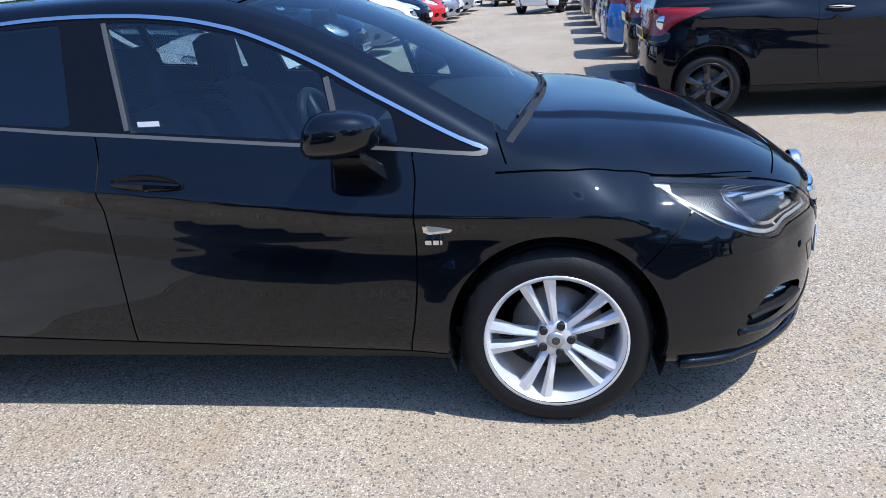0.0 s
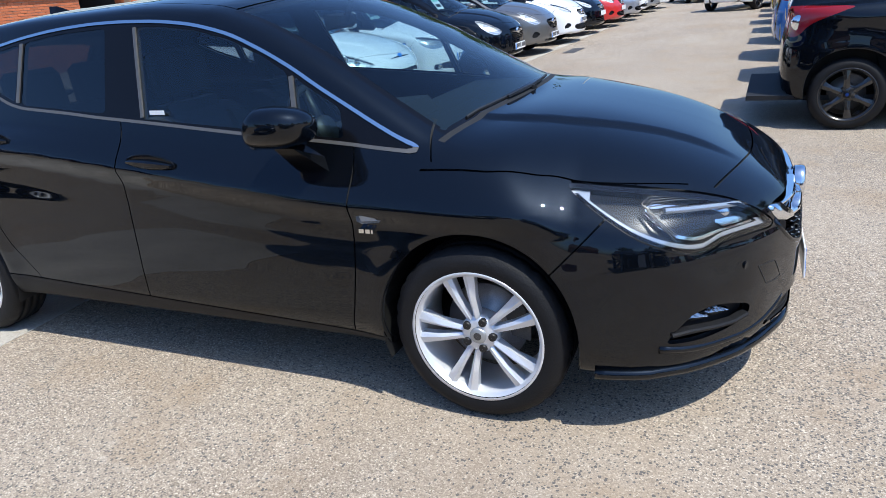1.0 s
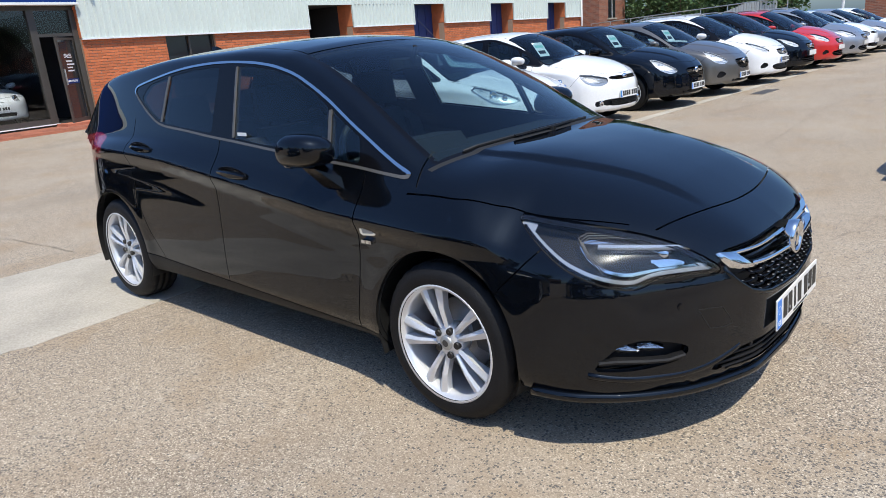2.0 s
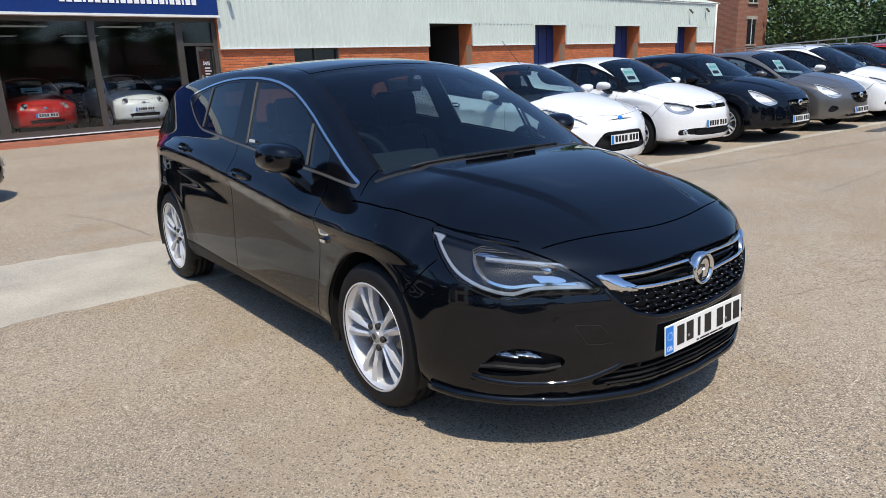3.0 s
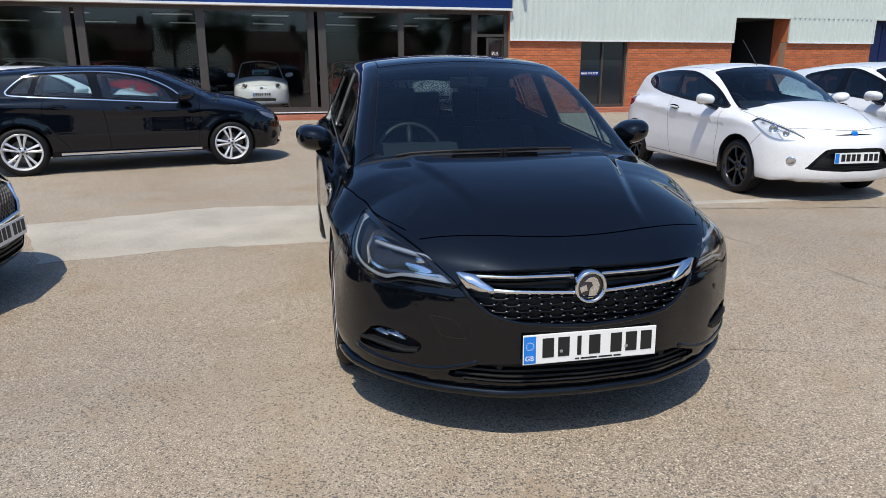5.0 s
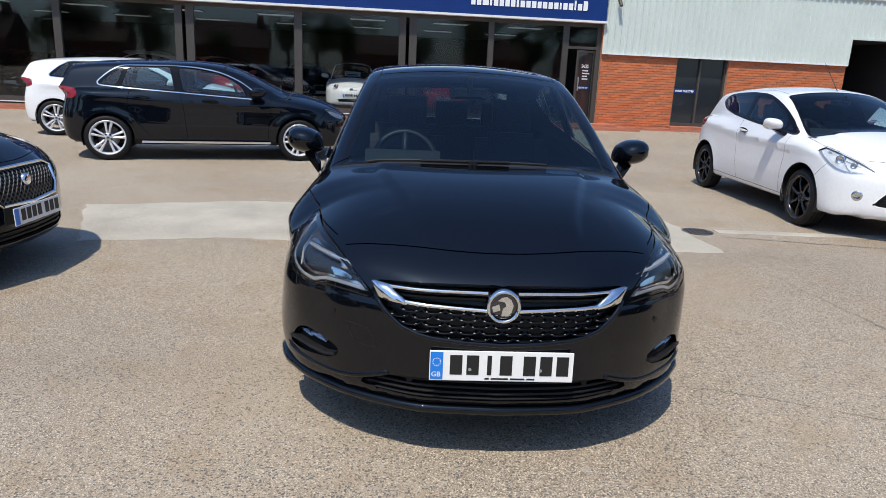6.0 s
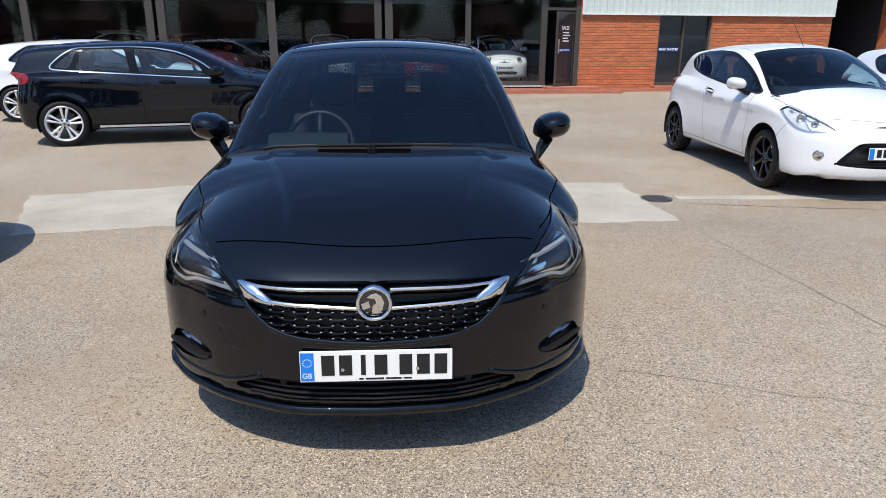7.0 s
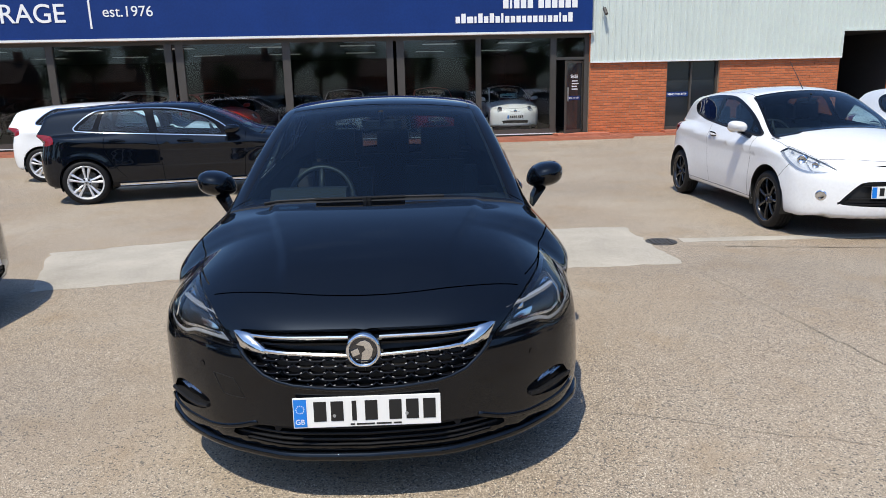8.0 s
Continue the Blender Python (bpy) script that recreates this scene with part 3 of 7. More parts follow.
def body_field(S):
    def F(x, y, z):
        q = np.abs(y)
        cz = z - S["crease"](x) * step01(0.35, 0.70, z)
        ys = S["width"](x) - S["side"](cz)
        # flared wheel arches
        for ax in (S["axle"], S["axle"] - S["wheelbase"]):
            rr = np.hypot(x - ax, z - S["arch_z"])
            ys = ys + 0.009 * np.exp(-((rr - S["arch"] - 0.01) / 0.07) ** 2) * (z < 0.8)
        crease_y = 0.52 - 0.19 * step01(-0.2, 0.75, x)
        zh = S["hood"](x) - S["hood_crown"](x) * q * q * (q * q if S["flat_hood"] else 1.0) + S["bulge"] * (1 - step01(crease_y - 0.035, crease_y + 0.015, q)) * step01(0.78, 0.6, x)
        low = smax(q - ys, (z - zh) * 0.9, 0.05)
        low = smax(low, (x - S["nose"](z) + S["nose_plan"](q) * (1 + S["tuck"] * step01(0.44, 0.60, z) * (1 - step01(0.68, 0.84, q)))) * 0.75, 0.045)
        low = smax(low, (S["tail"](z) + S["tail_plan"](q) - x) * 0.85, 0.05)
        low = smax(low, (S["bottom"](x) - z) * 0.9, 0.03)
        zr = S["roof"](x + S["roof_plan"] * q * q) - S["roof_crown"] * q * q
        yg = S["cabin"](x) - S["tumble"] * (z - S["belt"](x))
        cab = smax((z - zr) * 0.85, (q - yg) * 0.9, S["cab_round"])
        cab = np.maximum(cab, np.maximum(S["belt"](x) - 0.16 - z, x - 0.28))
        return (low + cab - np.sqrt((low - cab) ** 2 + 0.014 ** 2)) / 2
    return F


def body_grid(S, n_mid, n_cap, n_ang):
    """Points of the half body (y >= 0), by rays from a spine inside it."""
    F = body_field(S)
    xa, xb, zc = 0.25, -2.85, 0.58
    th = np.concatenate([np.linspace(-90, -25, max(6, n_ang // 8), endpoint=False), np.linspace(-25, 35, n_ang // 2, endpoint=False), np.linspace(35, 90, n_ang - n_ang // 2)])
    th = np.radians(th)
    rows = [(xa, b) for b in np.linspace(90, 0, n_cap, endpoint=False)] + [(x, 0.0) for x in np.linspace(xa, xb, n_mid)] + [(xb, b) for b in np.linspace(0, -90, n_cap + 1)[1:]]
    o = np.array([[r[0]] * len(th) for r in rows])
    be = np.radians(np.array([[r[1]] * len(th) for r in rows]))
    tt = np.array([th] * len(rows))
    d = np.stack([np.sin(be), np.cos(be) * np.cos(tt), np.cos(be) * np.sin(tt)], -1)
    d[..., 1] = np.where(np.abs(d[..., 1]) < 1e-9, 0, d[..., 1])
    lo, hi = np.full(o.shape, 0.05), np.full(o.shape, np.nan)
    ts = np.arange(0.1, 2.0, 0.045)
    found = np.zeros(o.shape, bool)
    for t in ts:
        v = F(o + d[..., 0] * t, d[..., 1] * t, zc + d[..., 2] * t)
        hit = (v > 0) & ~found
        hi[hit], found = t, found | hit
        lo[~found] = t
    hi = np.where(found, hi, ts[-1])
    for _ in range(22):
        m = (lo + hi) / 2
        out = F(o + d[..., 0] * m, d[..., 1] * m, zc + d[..., 2] * m) > 0
        hi, lo = np.where(out, m, hi), np.where(out, lo, m)
    return np.stack([o + d[..., 0] * hi, d[..., 1] * hi, zc + d[..., 2] * hi], -1), F


def gradient(F, p):
    e = 1e-4
    x, y, z = p[:, 0], p[:, 1], p[:, 2]
    y = np.abs(y)
    g = np.stack([F(x + e, y, z) - F(x - e, y, z), F(x, y + e, z) - F(x, np.abs(y - e), z), F(x, y, z + e) - F(x, y, z - e)], -1)
    g[:, 1] = np.where(p[:, 1] < 1e-6, 0, g[:, 1])
    return g / np.maximum(np.linalg.norm(g, axis=1, keepdims=True), 1e-12)


def cut(bm, f):
    """Splits the faces of bm along f = 0."""
    bm.verts.index_update()
    co = np.array([v.co for v in bm.verts])
    val = f(co[:, 0], co[:, 1], co[:, 2])
    val = np.where(np.abs(val) < 2e-4, 2e-4, val)
    on = set()
    pos = val > 0
    few = np.flatnonzero(pos) if pos.sum() * 2 < len(pos) else np.flatnonzero(~pos)
    bm.verts.ensure_lookup_table()
    todo = []
    for i in few.tolist():
        for e in bm.verts[i].link_edges:
            u, v = e.verts[0].index, e.verts[1].index
            if pos[u] != pos[v]:
                todo.append((e, val[u], val[v]))
    for e, a, b in todo:
        on.add(bmesh.utils.edge_split(e, e.verts[0], float(a / (a - b)))[1])
    faces = {fc for v in on for fc in v.link_faces}
    for fc in faces:
        vs = [v for v in fc.verts if v in on]
        if len(vs) == 2:
            try:
                bmesh.utils.face_split(fc, vs[0], vs[1])
            except ValueError:
                pass


def panels(S, res, cuts, name_of):
    """The half body cut along the given lines, as {part: (points, normals, faces)}."""
    g, F = body_grid(S, *res)
    n, k = g.shape[:2]
    bm = bmesh.new()
    vs = [[None] * k for _ in range(n)]
    for i in range(n):
        for j in range(k):
            if i in (0, n - 1) and j and abs(S.get("pole", 0)) < 1:
                vs[i][j] = vs[i][0]
            else:
                vs[i][j] = bm.verts.new(g[i, j])
    for i in range(n - 1):
        for j in range(k - 1):
            ring = []
            for v in (vs[i][j], vs[i][j + 1], vs[i + 1][j + 1], vs[i + 1][j]):
                if v not in ring:
                    ring.append(v)
            if len(ring) > 2:
                bm.faces.new(ring)
    for f in cuts:
        cut(bm, f)
    bm.verts.index_update()
    co = np.array([v.co for v in bm.verts])
    co[:, 1] = np.where(np.abs(co[:, 1]) < 1e-5, 0, co[:, 1])
    nor = gradient(F, co)
    faces = [[v.index for v in fc.verts] for fc in bm.faces]
    mid = np.array([fc.calc_center_median() for fc in bm.faces])
    bm.free()
    names = name_of(mid[:, 0], mid[:, 1], mid[:, 2])
    out = {}
    for fc, nm in zip(faces, names):
        out.setdefault(nm, []).append(fc)
    return co, nor, out


def sheet(name, co, nor, faces, material, parent, warp, mirror=None, inset=0.0, label="", flip=False):
    """One panel as a mesh. mirror: None keeps y > 0, -1 makes the other side, 0 joins both halves."""
    used = sorted({i for f in faces for i in f})
    idx = {a: b for b, a in enumerate(used)}
    p, n = co[used] - inset * nor[used], nor[used]
    fs = [[idx[i] for i in f] for f in faces]
    if mirror == -1:
        p, n = p * (1, -1, 1), n * (1, -1, 1)
        fs = [f[::-1] for f in fs]
    elif mirror == 0:
        k = len(p)
        other = [i if p[i, 1] == 0 else i + k for i in range(k)]
        fs = fs + [[other[i] for i in f[::-1]] for f in fs]
        p, n = np.vstack([p, p * (1, -1, 1)]), np.vstack([n, n * (1, -1, 1)])
    p = warp(p)
    me = bpy.data.meshes.new(name)
    me.from_pydata([tuple(a) for a in p], [], fs if flip else [f[::-1] for f in fs])
    me.materials.append(material)
    me.polygons.foreach_set("use_smooth", [True] * len(me.polygons))
    me.validate()
    if len(me.vertices) == len(p):
        me.normals_split_custom_set_from_vertices([tuple(a) for a in n])
    ob = new(name, me)
    ob.parent = parent
    if label:
        ob["label"] = label
    return ob


def lathe(bm, profile, n=48, axis_at=(0, 0, 0)):
    """Turns (radius, along-y) points round the y axis."""
    rings = []
    for r, a in profile:
        rings.append([bm.verts.new((axis_at[0] + r * math.cos(t), axis_at[1] + a, axis_at[2] + r * math.sin(t))) for t in [2 * math.pi * i / n for i in range(n)]])
    for a, b in zip(rings, rings[1:]):
        for i in range(n):
            bm.faces.new((a[i], b[i], b[(i + 1) % n], a[(i + 1) % n]))
    return rings


def hull(bm, pts):
    vs = [bm.verts.new(p) for p in pts]
    r = bmesh.ops.convex_hull(bm, input=vs)
    bmesh.ops.delete(bm, geom=[v for v in r["geom_interior"] if isinstance(v, bmesh.types.BMVert)], context='VERTS')


def sweep(bm, path, section, up=(0, 0, 1)):
    """Sweeps a closed section of (side, up) offsets along a path."""
    path = [Vector(p) for p in path]
    rings = []
    for i, p in enumerate(path):
        t = (path[min(i + 1, len(path) - 1)] - path[max(i - 1, 0)]).normalized()
        s = t.cross(Vector(up)).normalized()
        u = s.cross(t)
        rings.append([bm.verts.new(p + s * a + u * b) for a, b in section])
    for a, b in zip(rings, rings[1:]):
        for i in range(len(section)):
            bm.faces.new((a[i], a[(i + 1) % len(section)], b[(i + 1) % len(section)], b[i]))
    bm.faces.new(rings[0])
    bm.faces.new(rings[-1][::-1])
    bmesh.ops.recalc_face_normals(bm, faces=bm.faces[:])


def ring_section(r, n=8, flat=1.0):
    return [(r * math.cos(2 * math.pi * i / n), r * flat * math.sin(2 * math.pi * i / n)) for i in range(n)]


MESHES = {}


def shared(key, make, material, smooth=False):
    """Mesh data built once and used again by every alike part."""
    if key not in MESHES:
        bm = bmesh.new()
        make(bm)
        MESHES[key] = mesh_of(key, bm, material, smooth)
    return MESHES[key]


def piece(name, mesh, parent, m=None, label=""):
    ob = new(name, mesh)
    ob.parent = parent
    if m is not None:
        ob.matrix_local = m
    if label:
        ob["label"] = label
    return ob


def car_paint(name, color, flake=(0.0010, 0.0022, 0.0046), rough=0.35, metal=0.0):
    m = mat(name, color, rough, metal=metal, coat=1.0, vary=0.05 if max(color) > 0.05 else 0.0, scale=40, detail=700)
    b = m.node_tree.nodes["Principled BSDF"]
    b.inputs["Coat Roughness"].default_value = 0.012
    if max(color) < 0.02:
        b.inputs["Coat IOR"].default_value = 1.47
        b.inputs["Specular IOR Level"].default_value = 0.0
        nt = m.node_tree
        flakes = nt.nodes.new("ShaderNodeBsdfGlossy")
        flakes.inputs["Color"].default_value = (*flake, 1)
        flakes.inputs["Roughness"].default_value = 0.50
        both = nt.nodes.new("ShaderNodeAddShader")
        nt.links.new(b.outputs[0], both.inputs[0])
        nt.links.new(flakes.outputs[0], both.inputs[1])
        nt.links.new(both.outputs[0], nt.nodes["Material Output"].inputs["Surface"])
    return m


M_BLACKPAINT = car_paint("black_paint", (0.0017, 0.0021, 0.0030), rough=0.3)
M_NAVYPAINT = car_paint("very_dark_blue_paint", (0.0019, 0.0026, 0.0044), rough=0.25)
M_WHITEPAINT = car_paint("white_paint", (0.80, 0.81, 0.82))
M_GREYPAINT = car_paint("bronze_grey_paint", (0.17, 0.165, 0.155), rough=0.3, metal=0.6)
M_SILVERPAINT = car_paint("silver_paint", (0.42, 0.43, 0.45), rough=0.28, metal=0.7)
M_REDPAINT = car_paint("red_paint", (0.50, 0.018, 0.014))
M_BLUEPAINT = car_paint("bright_blue_paint", (0.012, 0.13, 0.42), rough=0.3, metal=0.3)
M_GLOSSBLACK = mat("gloss_black_plastic", (0.004, 0.004, 0.005), 0.1, spec=0.25)
M_PLASTIC = mat("black_plastic", (0.010, 0.010, 0.011), 0.55, bump=0.08, bump_scale=300, spec=0.25)
M_RUBBER = mat("tyre_rubber", (0.010, 0.010, 0.011), 0.6, vary=0.2, scale=12, bump=0.15, bump_scale=120, spec=0.22)
M_POST = mat("satin_window_post", (0.14, 0.133, 0.122), 0.42, metal=0.5)
M_CHROME = mat("chrome", (0.78, 0.79, 0.80), 0.06, metal=1.0)
M_ALLOY = mat("silver_alloy", (0.74, 0.75, 0.77), 0.32, metal=0.45, vary=0.03, scale=8)
M_BLACKALLOY = mat("black_alloy", (0.012, 0.012, 0.013), 0.25, coat=0.6)
M_DISC = mat("brake_disc", (0.30, 0.29, 0.28), 0.4, metal=0.9, vary=0.15, scale=20)
M_INNER = mat("car_interior", (0.007, 0.008, 0.010), 0.8, vary=0.15, scale=12)
M_SEAT = mat("seat_cloth", (0.010, 0.011, 0.013), 0.9, vary=0.2, scale=20, bump=0.2)
M_CARGLASS = glass("car_glass", (0.62, 0.76, 0.78), gloss=0.085)
M_DARKGLASS = glass("privacy_glass", (0.20, 0.23, 0.25), gloss=0.085)
M_SCREEN = glass("windscreen_glass", (0.58, 0.72, 0.74), gloss=0.065)
M_LENS = glass("lamp_lens", (0.92, 0.94, 0.95))
M_LAMPDARK = mat("lamp_housing", (0.022, 0.023, 0.026), 0.30, metal=0.15, spec=0.35)
M_LAMPGREY = mat("lamp_silver_housing", (0.62, 0.64, 0.67), 0.35, metal=0.15, vary=0.25, scale=14)
M_LAMPSATIN = mat("lamp_light_guide", (0.52, 0.55, 0.59), 0.22, metal=0.6)
M_FOGLAMP = mat("fog_reflector", (0.42, 0.43, 0.45), 0.22, metal=1.0, bump=0.5, bump_scale=90)
M_LAMPCHROME = mat("lamp_reflector", (0.80, 0.81, 0.83), 0.12, metal=1.0)
M_REDLENS = mat("red_tail_lens", (0.20, 0.003, 0.004), 0.15, coat=0.5)
M_PLATE = mat("white_plate", (0.80, 0.80, 0.78), 0.3, coat=0.4)
M_PLATEYEL = mat("yellow_plate", (0.80, 0.58, 0.03), 0.3, coat=0.4)
M_PLATEBLUE = mat("plate_band_blue", (0.008, 0.19, 0.66), 0.35)
M_INK = mat("black_ink", (0.01, 0.01, 0.01), 0.5)
M_PAPER = mat("price_card_white", (0.78, 0.80, 0.80), 0.6)
M_CARDGREEN = mat("price_card_green", (0.30, 0.62, 0.55), 0.6)


# ---- wheels ----
def tyre_mesh(bm, R, w, rim):
    prof = [(rim - 0.012, -w * 0.40), (rim + 0.004, -w * 0.46), (rim + 0.45 * (R - rim), -w * 0.485), (R - 0.032, -w * 0.455), (R - 0.016, -w * 0.405), (R - 0.004, -w * 0.335)]
    groove = [(R, -w * 0.30), (R, -w * 0.20), (R - 0.007, -w * 0.19), (R - 0.007, -w * 0.16), (R, -w * 0.15), (R, -w * 0.02), (R - 0.007, -w * 0.015)]
    half = prof + groove
    full = half + [(r, -a) for r, a in half[::-1]]
    rings = lathe(bm, full, 120)
    for ring, (r, a) in zip(rings, full):
        if abs(a) > w * 0.19 and r > R - 0.011:
            for i, v in enumerate(ring):
                if i % 4 == 0:
                    v.co.x, v.co.z = v.co.x * (1 - 0.005 / R), v.co.z * (1 - 0.005 / R)


def rim_barrel(bm, rim, w):
    lathe(bm, [(rim - 0.002, -w * 0.46), (rim + 0.006, -w * 0.47), (rim + 0.006, -w * 0.45), (rim - 0.012, -w * 0.42), (rim - 0.020, -w * 0.30), (rim - 0.022, w * 0.40), (rim - 0.002, w * 0.45)], 72)


def spoke_twin(bm, rim, w, spread=0.19, hub=0.062):
    """One pair of slim spokes, straight up from the hub; the outside is towards -y."""
    yo, yi = -w * 0.34, -w * 0.44
    for s in (-1, 1):
        a1 = Vector((s * 0.013, 0, hub * 0.92))
        b1 = Vector((s * (rim - 0.012) * math.sin(spread), 0, (rim - 0.012) * math.cos(spread)))
        d = (b1 - a1).normalized()
        nrm = Vector((d.z, 0, -d.x))
        pts = []
        for c, half, ya, yb in ((a1, 0.011, yi + 0.020, yi + 0.062), (a1.lerp(b1, 0.5), 0.0135, yi + 0.006, yi + 0.045), (b1, 0.0205, yo - 0.016, yo + 0.03)):
            ring = [c + nrm * (-half) + Vector((0, ya + 0.008, 0)), c + nrm * (-half * 0.25 * s) + Vector((0, ya, 0)), c + nrm * half + Vector((0, ya + 0.008, 0)), c + nrm * half * 0.8 + Vector((0, yb, 0)), c - nrm * half * 0.8 + Vector((0, yb, 0))]
            pts.append([bm.verts.new(p) for p in ring])
        for p, q in zip(pts, pts[1:]):
            for i in range(5):
                bm.faces.new((p[i], p[(i + 1) % 5], q[(i + 1) % 5], q[i]))
        bm.faces.new(pts[0]), bm.faces.new(pts[-1][::-1])
    bmesh.ops.recalc_face_normals(bm, faces=bm.faces[:])


def spoke_single(bm, rim, w, hub=0.06, wide=0.03):
    yi = -w * 0.40
    a1, b1 = Vector((0, 0, hub * 0.8)), Vector((0, 0, rim - 0.012))
    pts = []
    for c, half, ya, yb in ((a1, wide * 0.8, yi + 0.012, yi + 0.05), (a1.lerp(b1, 0.5), wide * 0.6, yi + 0.002, yi + 0.04), (b1, wide, yi + 0.008, yi + 0.04)):
        ring = [c + Vector((-half, ya + 0.008, 0)), c + Vector((0, ya, 0)), c + Vector((half, ya + 0.008, 0)), c + Vector((half * 0.8, yb, 0)), c + Vector((-half * 0.8, yb, 0))]
        pts.append([bm.verts.new(p) for p in ring])
    for p, q in zip(pts, pts[1:]):
        for i in range(5):
            bm.faces.new((p[i], p[(i + 1) % 5], q[(i + 1) % 5], q[i]))
    bm.faces.new(pts[0]), bm.faces.new(pts[-1][::-1])
    bmesh.ops.recalc_face_normals(bm, faces=bm.faces[:])


def hub_mesh(bm, hub, w):
    yi = -w * 0.44
    lathe(bm, [(0.002, yi + 0.020), (hub * 0.5, yi + 0.018), (hub * 0.95, yi + 0.024), (hub * 1.1, yi + 0.034), (hub * 1.05, yi + 0.09), (hub * 0.6, yi + 0.12)], 30)


def wheel(parent, m, R=0.318, w=0.222, rim=0.232, style="twin", alloy=None, spokes=5, turn=0.0):
    """Wheel as a part: tyre, rim, each spoke, hub, cap, nuts, disc, caliper as its pieces; its outside is towards -y."""
    alloy = alloy or M_ALLOY
    key = f"{R:.3f}{w:.3f}{rim:.3f}"
    wh = piece("wheel", shared("tyre" + key, lambda bm: tyre_mesh(bm, R, w, rim), M_RUBBER, True), parent, m)
    piece("rim", shared("rim" + key + alloy.name, lambda bm: rim_barrel(bm, rim, w), alloy, True), wh)
    tag = style + key + alloy.name
    for i in range(spokes):
        a = 2 * math.pi * i / spokes + turn
        mk = (lambda bm: spoke_twin(bm, rim, w)) if style == "twin" else (lambda bm: spoke_single(bm, rim, w, wide=0.034 if spokes < 7 else 0.02))
        piece("spoke", shared("spoke" + tag + str(spokes), mk, alloy), wh, Matrix.Rotation(a, 4, 'Y'))
    piece("hub", shared("hub" + key + alloy.name, lambda bm: hub_mesh(bm, 0.062, w), alloy, True), wh)
    piece("hub_cap", shared("cap" + key, lambda bm: lathe(bm, [(0.0005, -w * 0.44 + 0.008), (0.024, -w * 0.44 + 0.009), (0.029, -w * 0.44 + 0.013), (0.029, -w * 0.44 + 0.03)], 24), M_GALV if alloy is M_ALLOY else M_GLOSSBLACK, True), wh)
    piece("cap_face", shared("capface" + key + alloy.name, lambda bm: lathe(bm, [(0.0005, -w * 0.44 + 0.0065), (0.014, -w * 0.44 + 0.0075)], 20), M_IRON if alloy is M_ALLOY else M_SIGN, True), wh)
    for i in range(5):
        a = 2 * math.pi * (i + 0.5) / 5 + turn
        piece("wheel_nut", shared("nut" + key, lambda bm: lathe(bm, [(0.0005, -w * 0.44 + 0.012), (0.0125, -w * 0.44 + 0.012), (0.0145, -w * 0.44 + 0.016), (0.0145, -w * 0.44 + 0.05)], 12), M_INK), wh, pose(0.05 * math.sin(a), 0, 0.05 * math.cos(a)))
    piece("brake_disc", shared("disc" + key, lambda bm: lathe(bm, [(0.02, 0.0), (0.075, 0.0), (0.08, 0.012), (0.145, 0.014), (0.145, 0.036), (0.03, 0.036)], 40), M_DISC, True), wh)

    def caliper(bm):
        hull(bm, [(r * math.cos(t), y, r * math.sin(t)) for r in (0.10, 0.165) for y in (-0.012, 0.06) for t in (-0.5, -0.25, 0, 0.25, 0.5)])
    piece("brake_caliper", shared("caliper" + key, caliper, M_IRON), wh)
    return wh


# ---- interior pieces ----
def seat_mesh(bm):
    hull(bm, [(x, y, z) for x, z in ((0.28, 0.40), (0.30, 0.47), (0.22, 0.52), (-0.25, 0.46), (-0.25, 0.36)) for y in (-0.25, 0.25)])
    for y0, y1, top in ((-0.25, -0.15, 1.06), (-0.16, 0.16, 1.10), (0.15, 0.25, 1.06)):
        dx = 0.0 if abs(y0 + y1) < 0.01 else 0.05
        hull(bm, [(x, y, z) for x, z in ((-0.20 + dx, 0.45), (-0.30, 0.45), (-0.45 + dx, top - 0.04), (-0.48, top), (-0.54, top), (-0.42, 0.48)) for y in (y0, y1)])


def headrest_mesh(bm):
    hull(bm, [(x, y, z) for x, z in ((-0.47, 1.14), (-0.49, 1.30), (-0.53, 1.33), (-0.58, 1.30), (-0.57, 1.14)) for y in (-0.13, 0.13)])
    for y in (-0.06, 0.06):
        cyl(bm, (-0.53, y, 1.05), (-0.53, y, 1.16), 0.008, n=8)


def steering_mesh(bm):
    R, r = 0.185, 0.017
    m = Matrix.Rotation(radians(68), 4, 'Y')
    rings = []
    for i in range(36):
        a = 2 * math.pi * i / 36
        rings.append([bm.verts.new(m @ Vector(((R + r * math.cos(b)) * math.cos(a), (R + r * math.cos(b)) * math.sin(a), r * math.sin(b)))) for b in [2 * math.pi * j / 8 for j in range(8)]])
    for i in range(36):
        for j in range(8):
            bm.faces.new((rings[i][j], rings[i][(j + 1) % 8], rings[(i + 1) % 36][(j + 1) % 8], rings[(i + 1) % 36][j]))
    for a in (0, math.pi, math.pi / 2 * 3):
        cyl(bm, m @ Vector((0, 0, 0)), m @ Vector((R * math.sin(a), R * math.cos(a), 0)), 0.022, 0.016, n=8)
    cyl(bm, m @ Vector((0, 0, -0.03)), m @ Vector((0, 0, 0.03)), 0.07, 0.06, n=20)


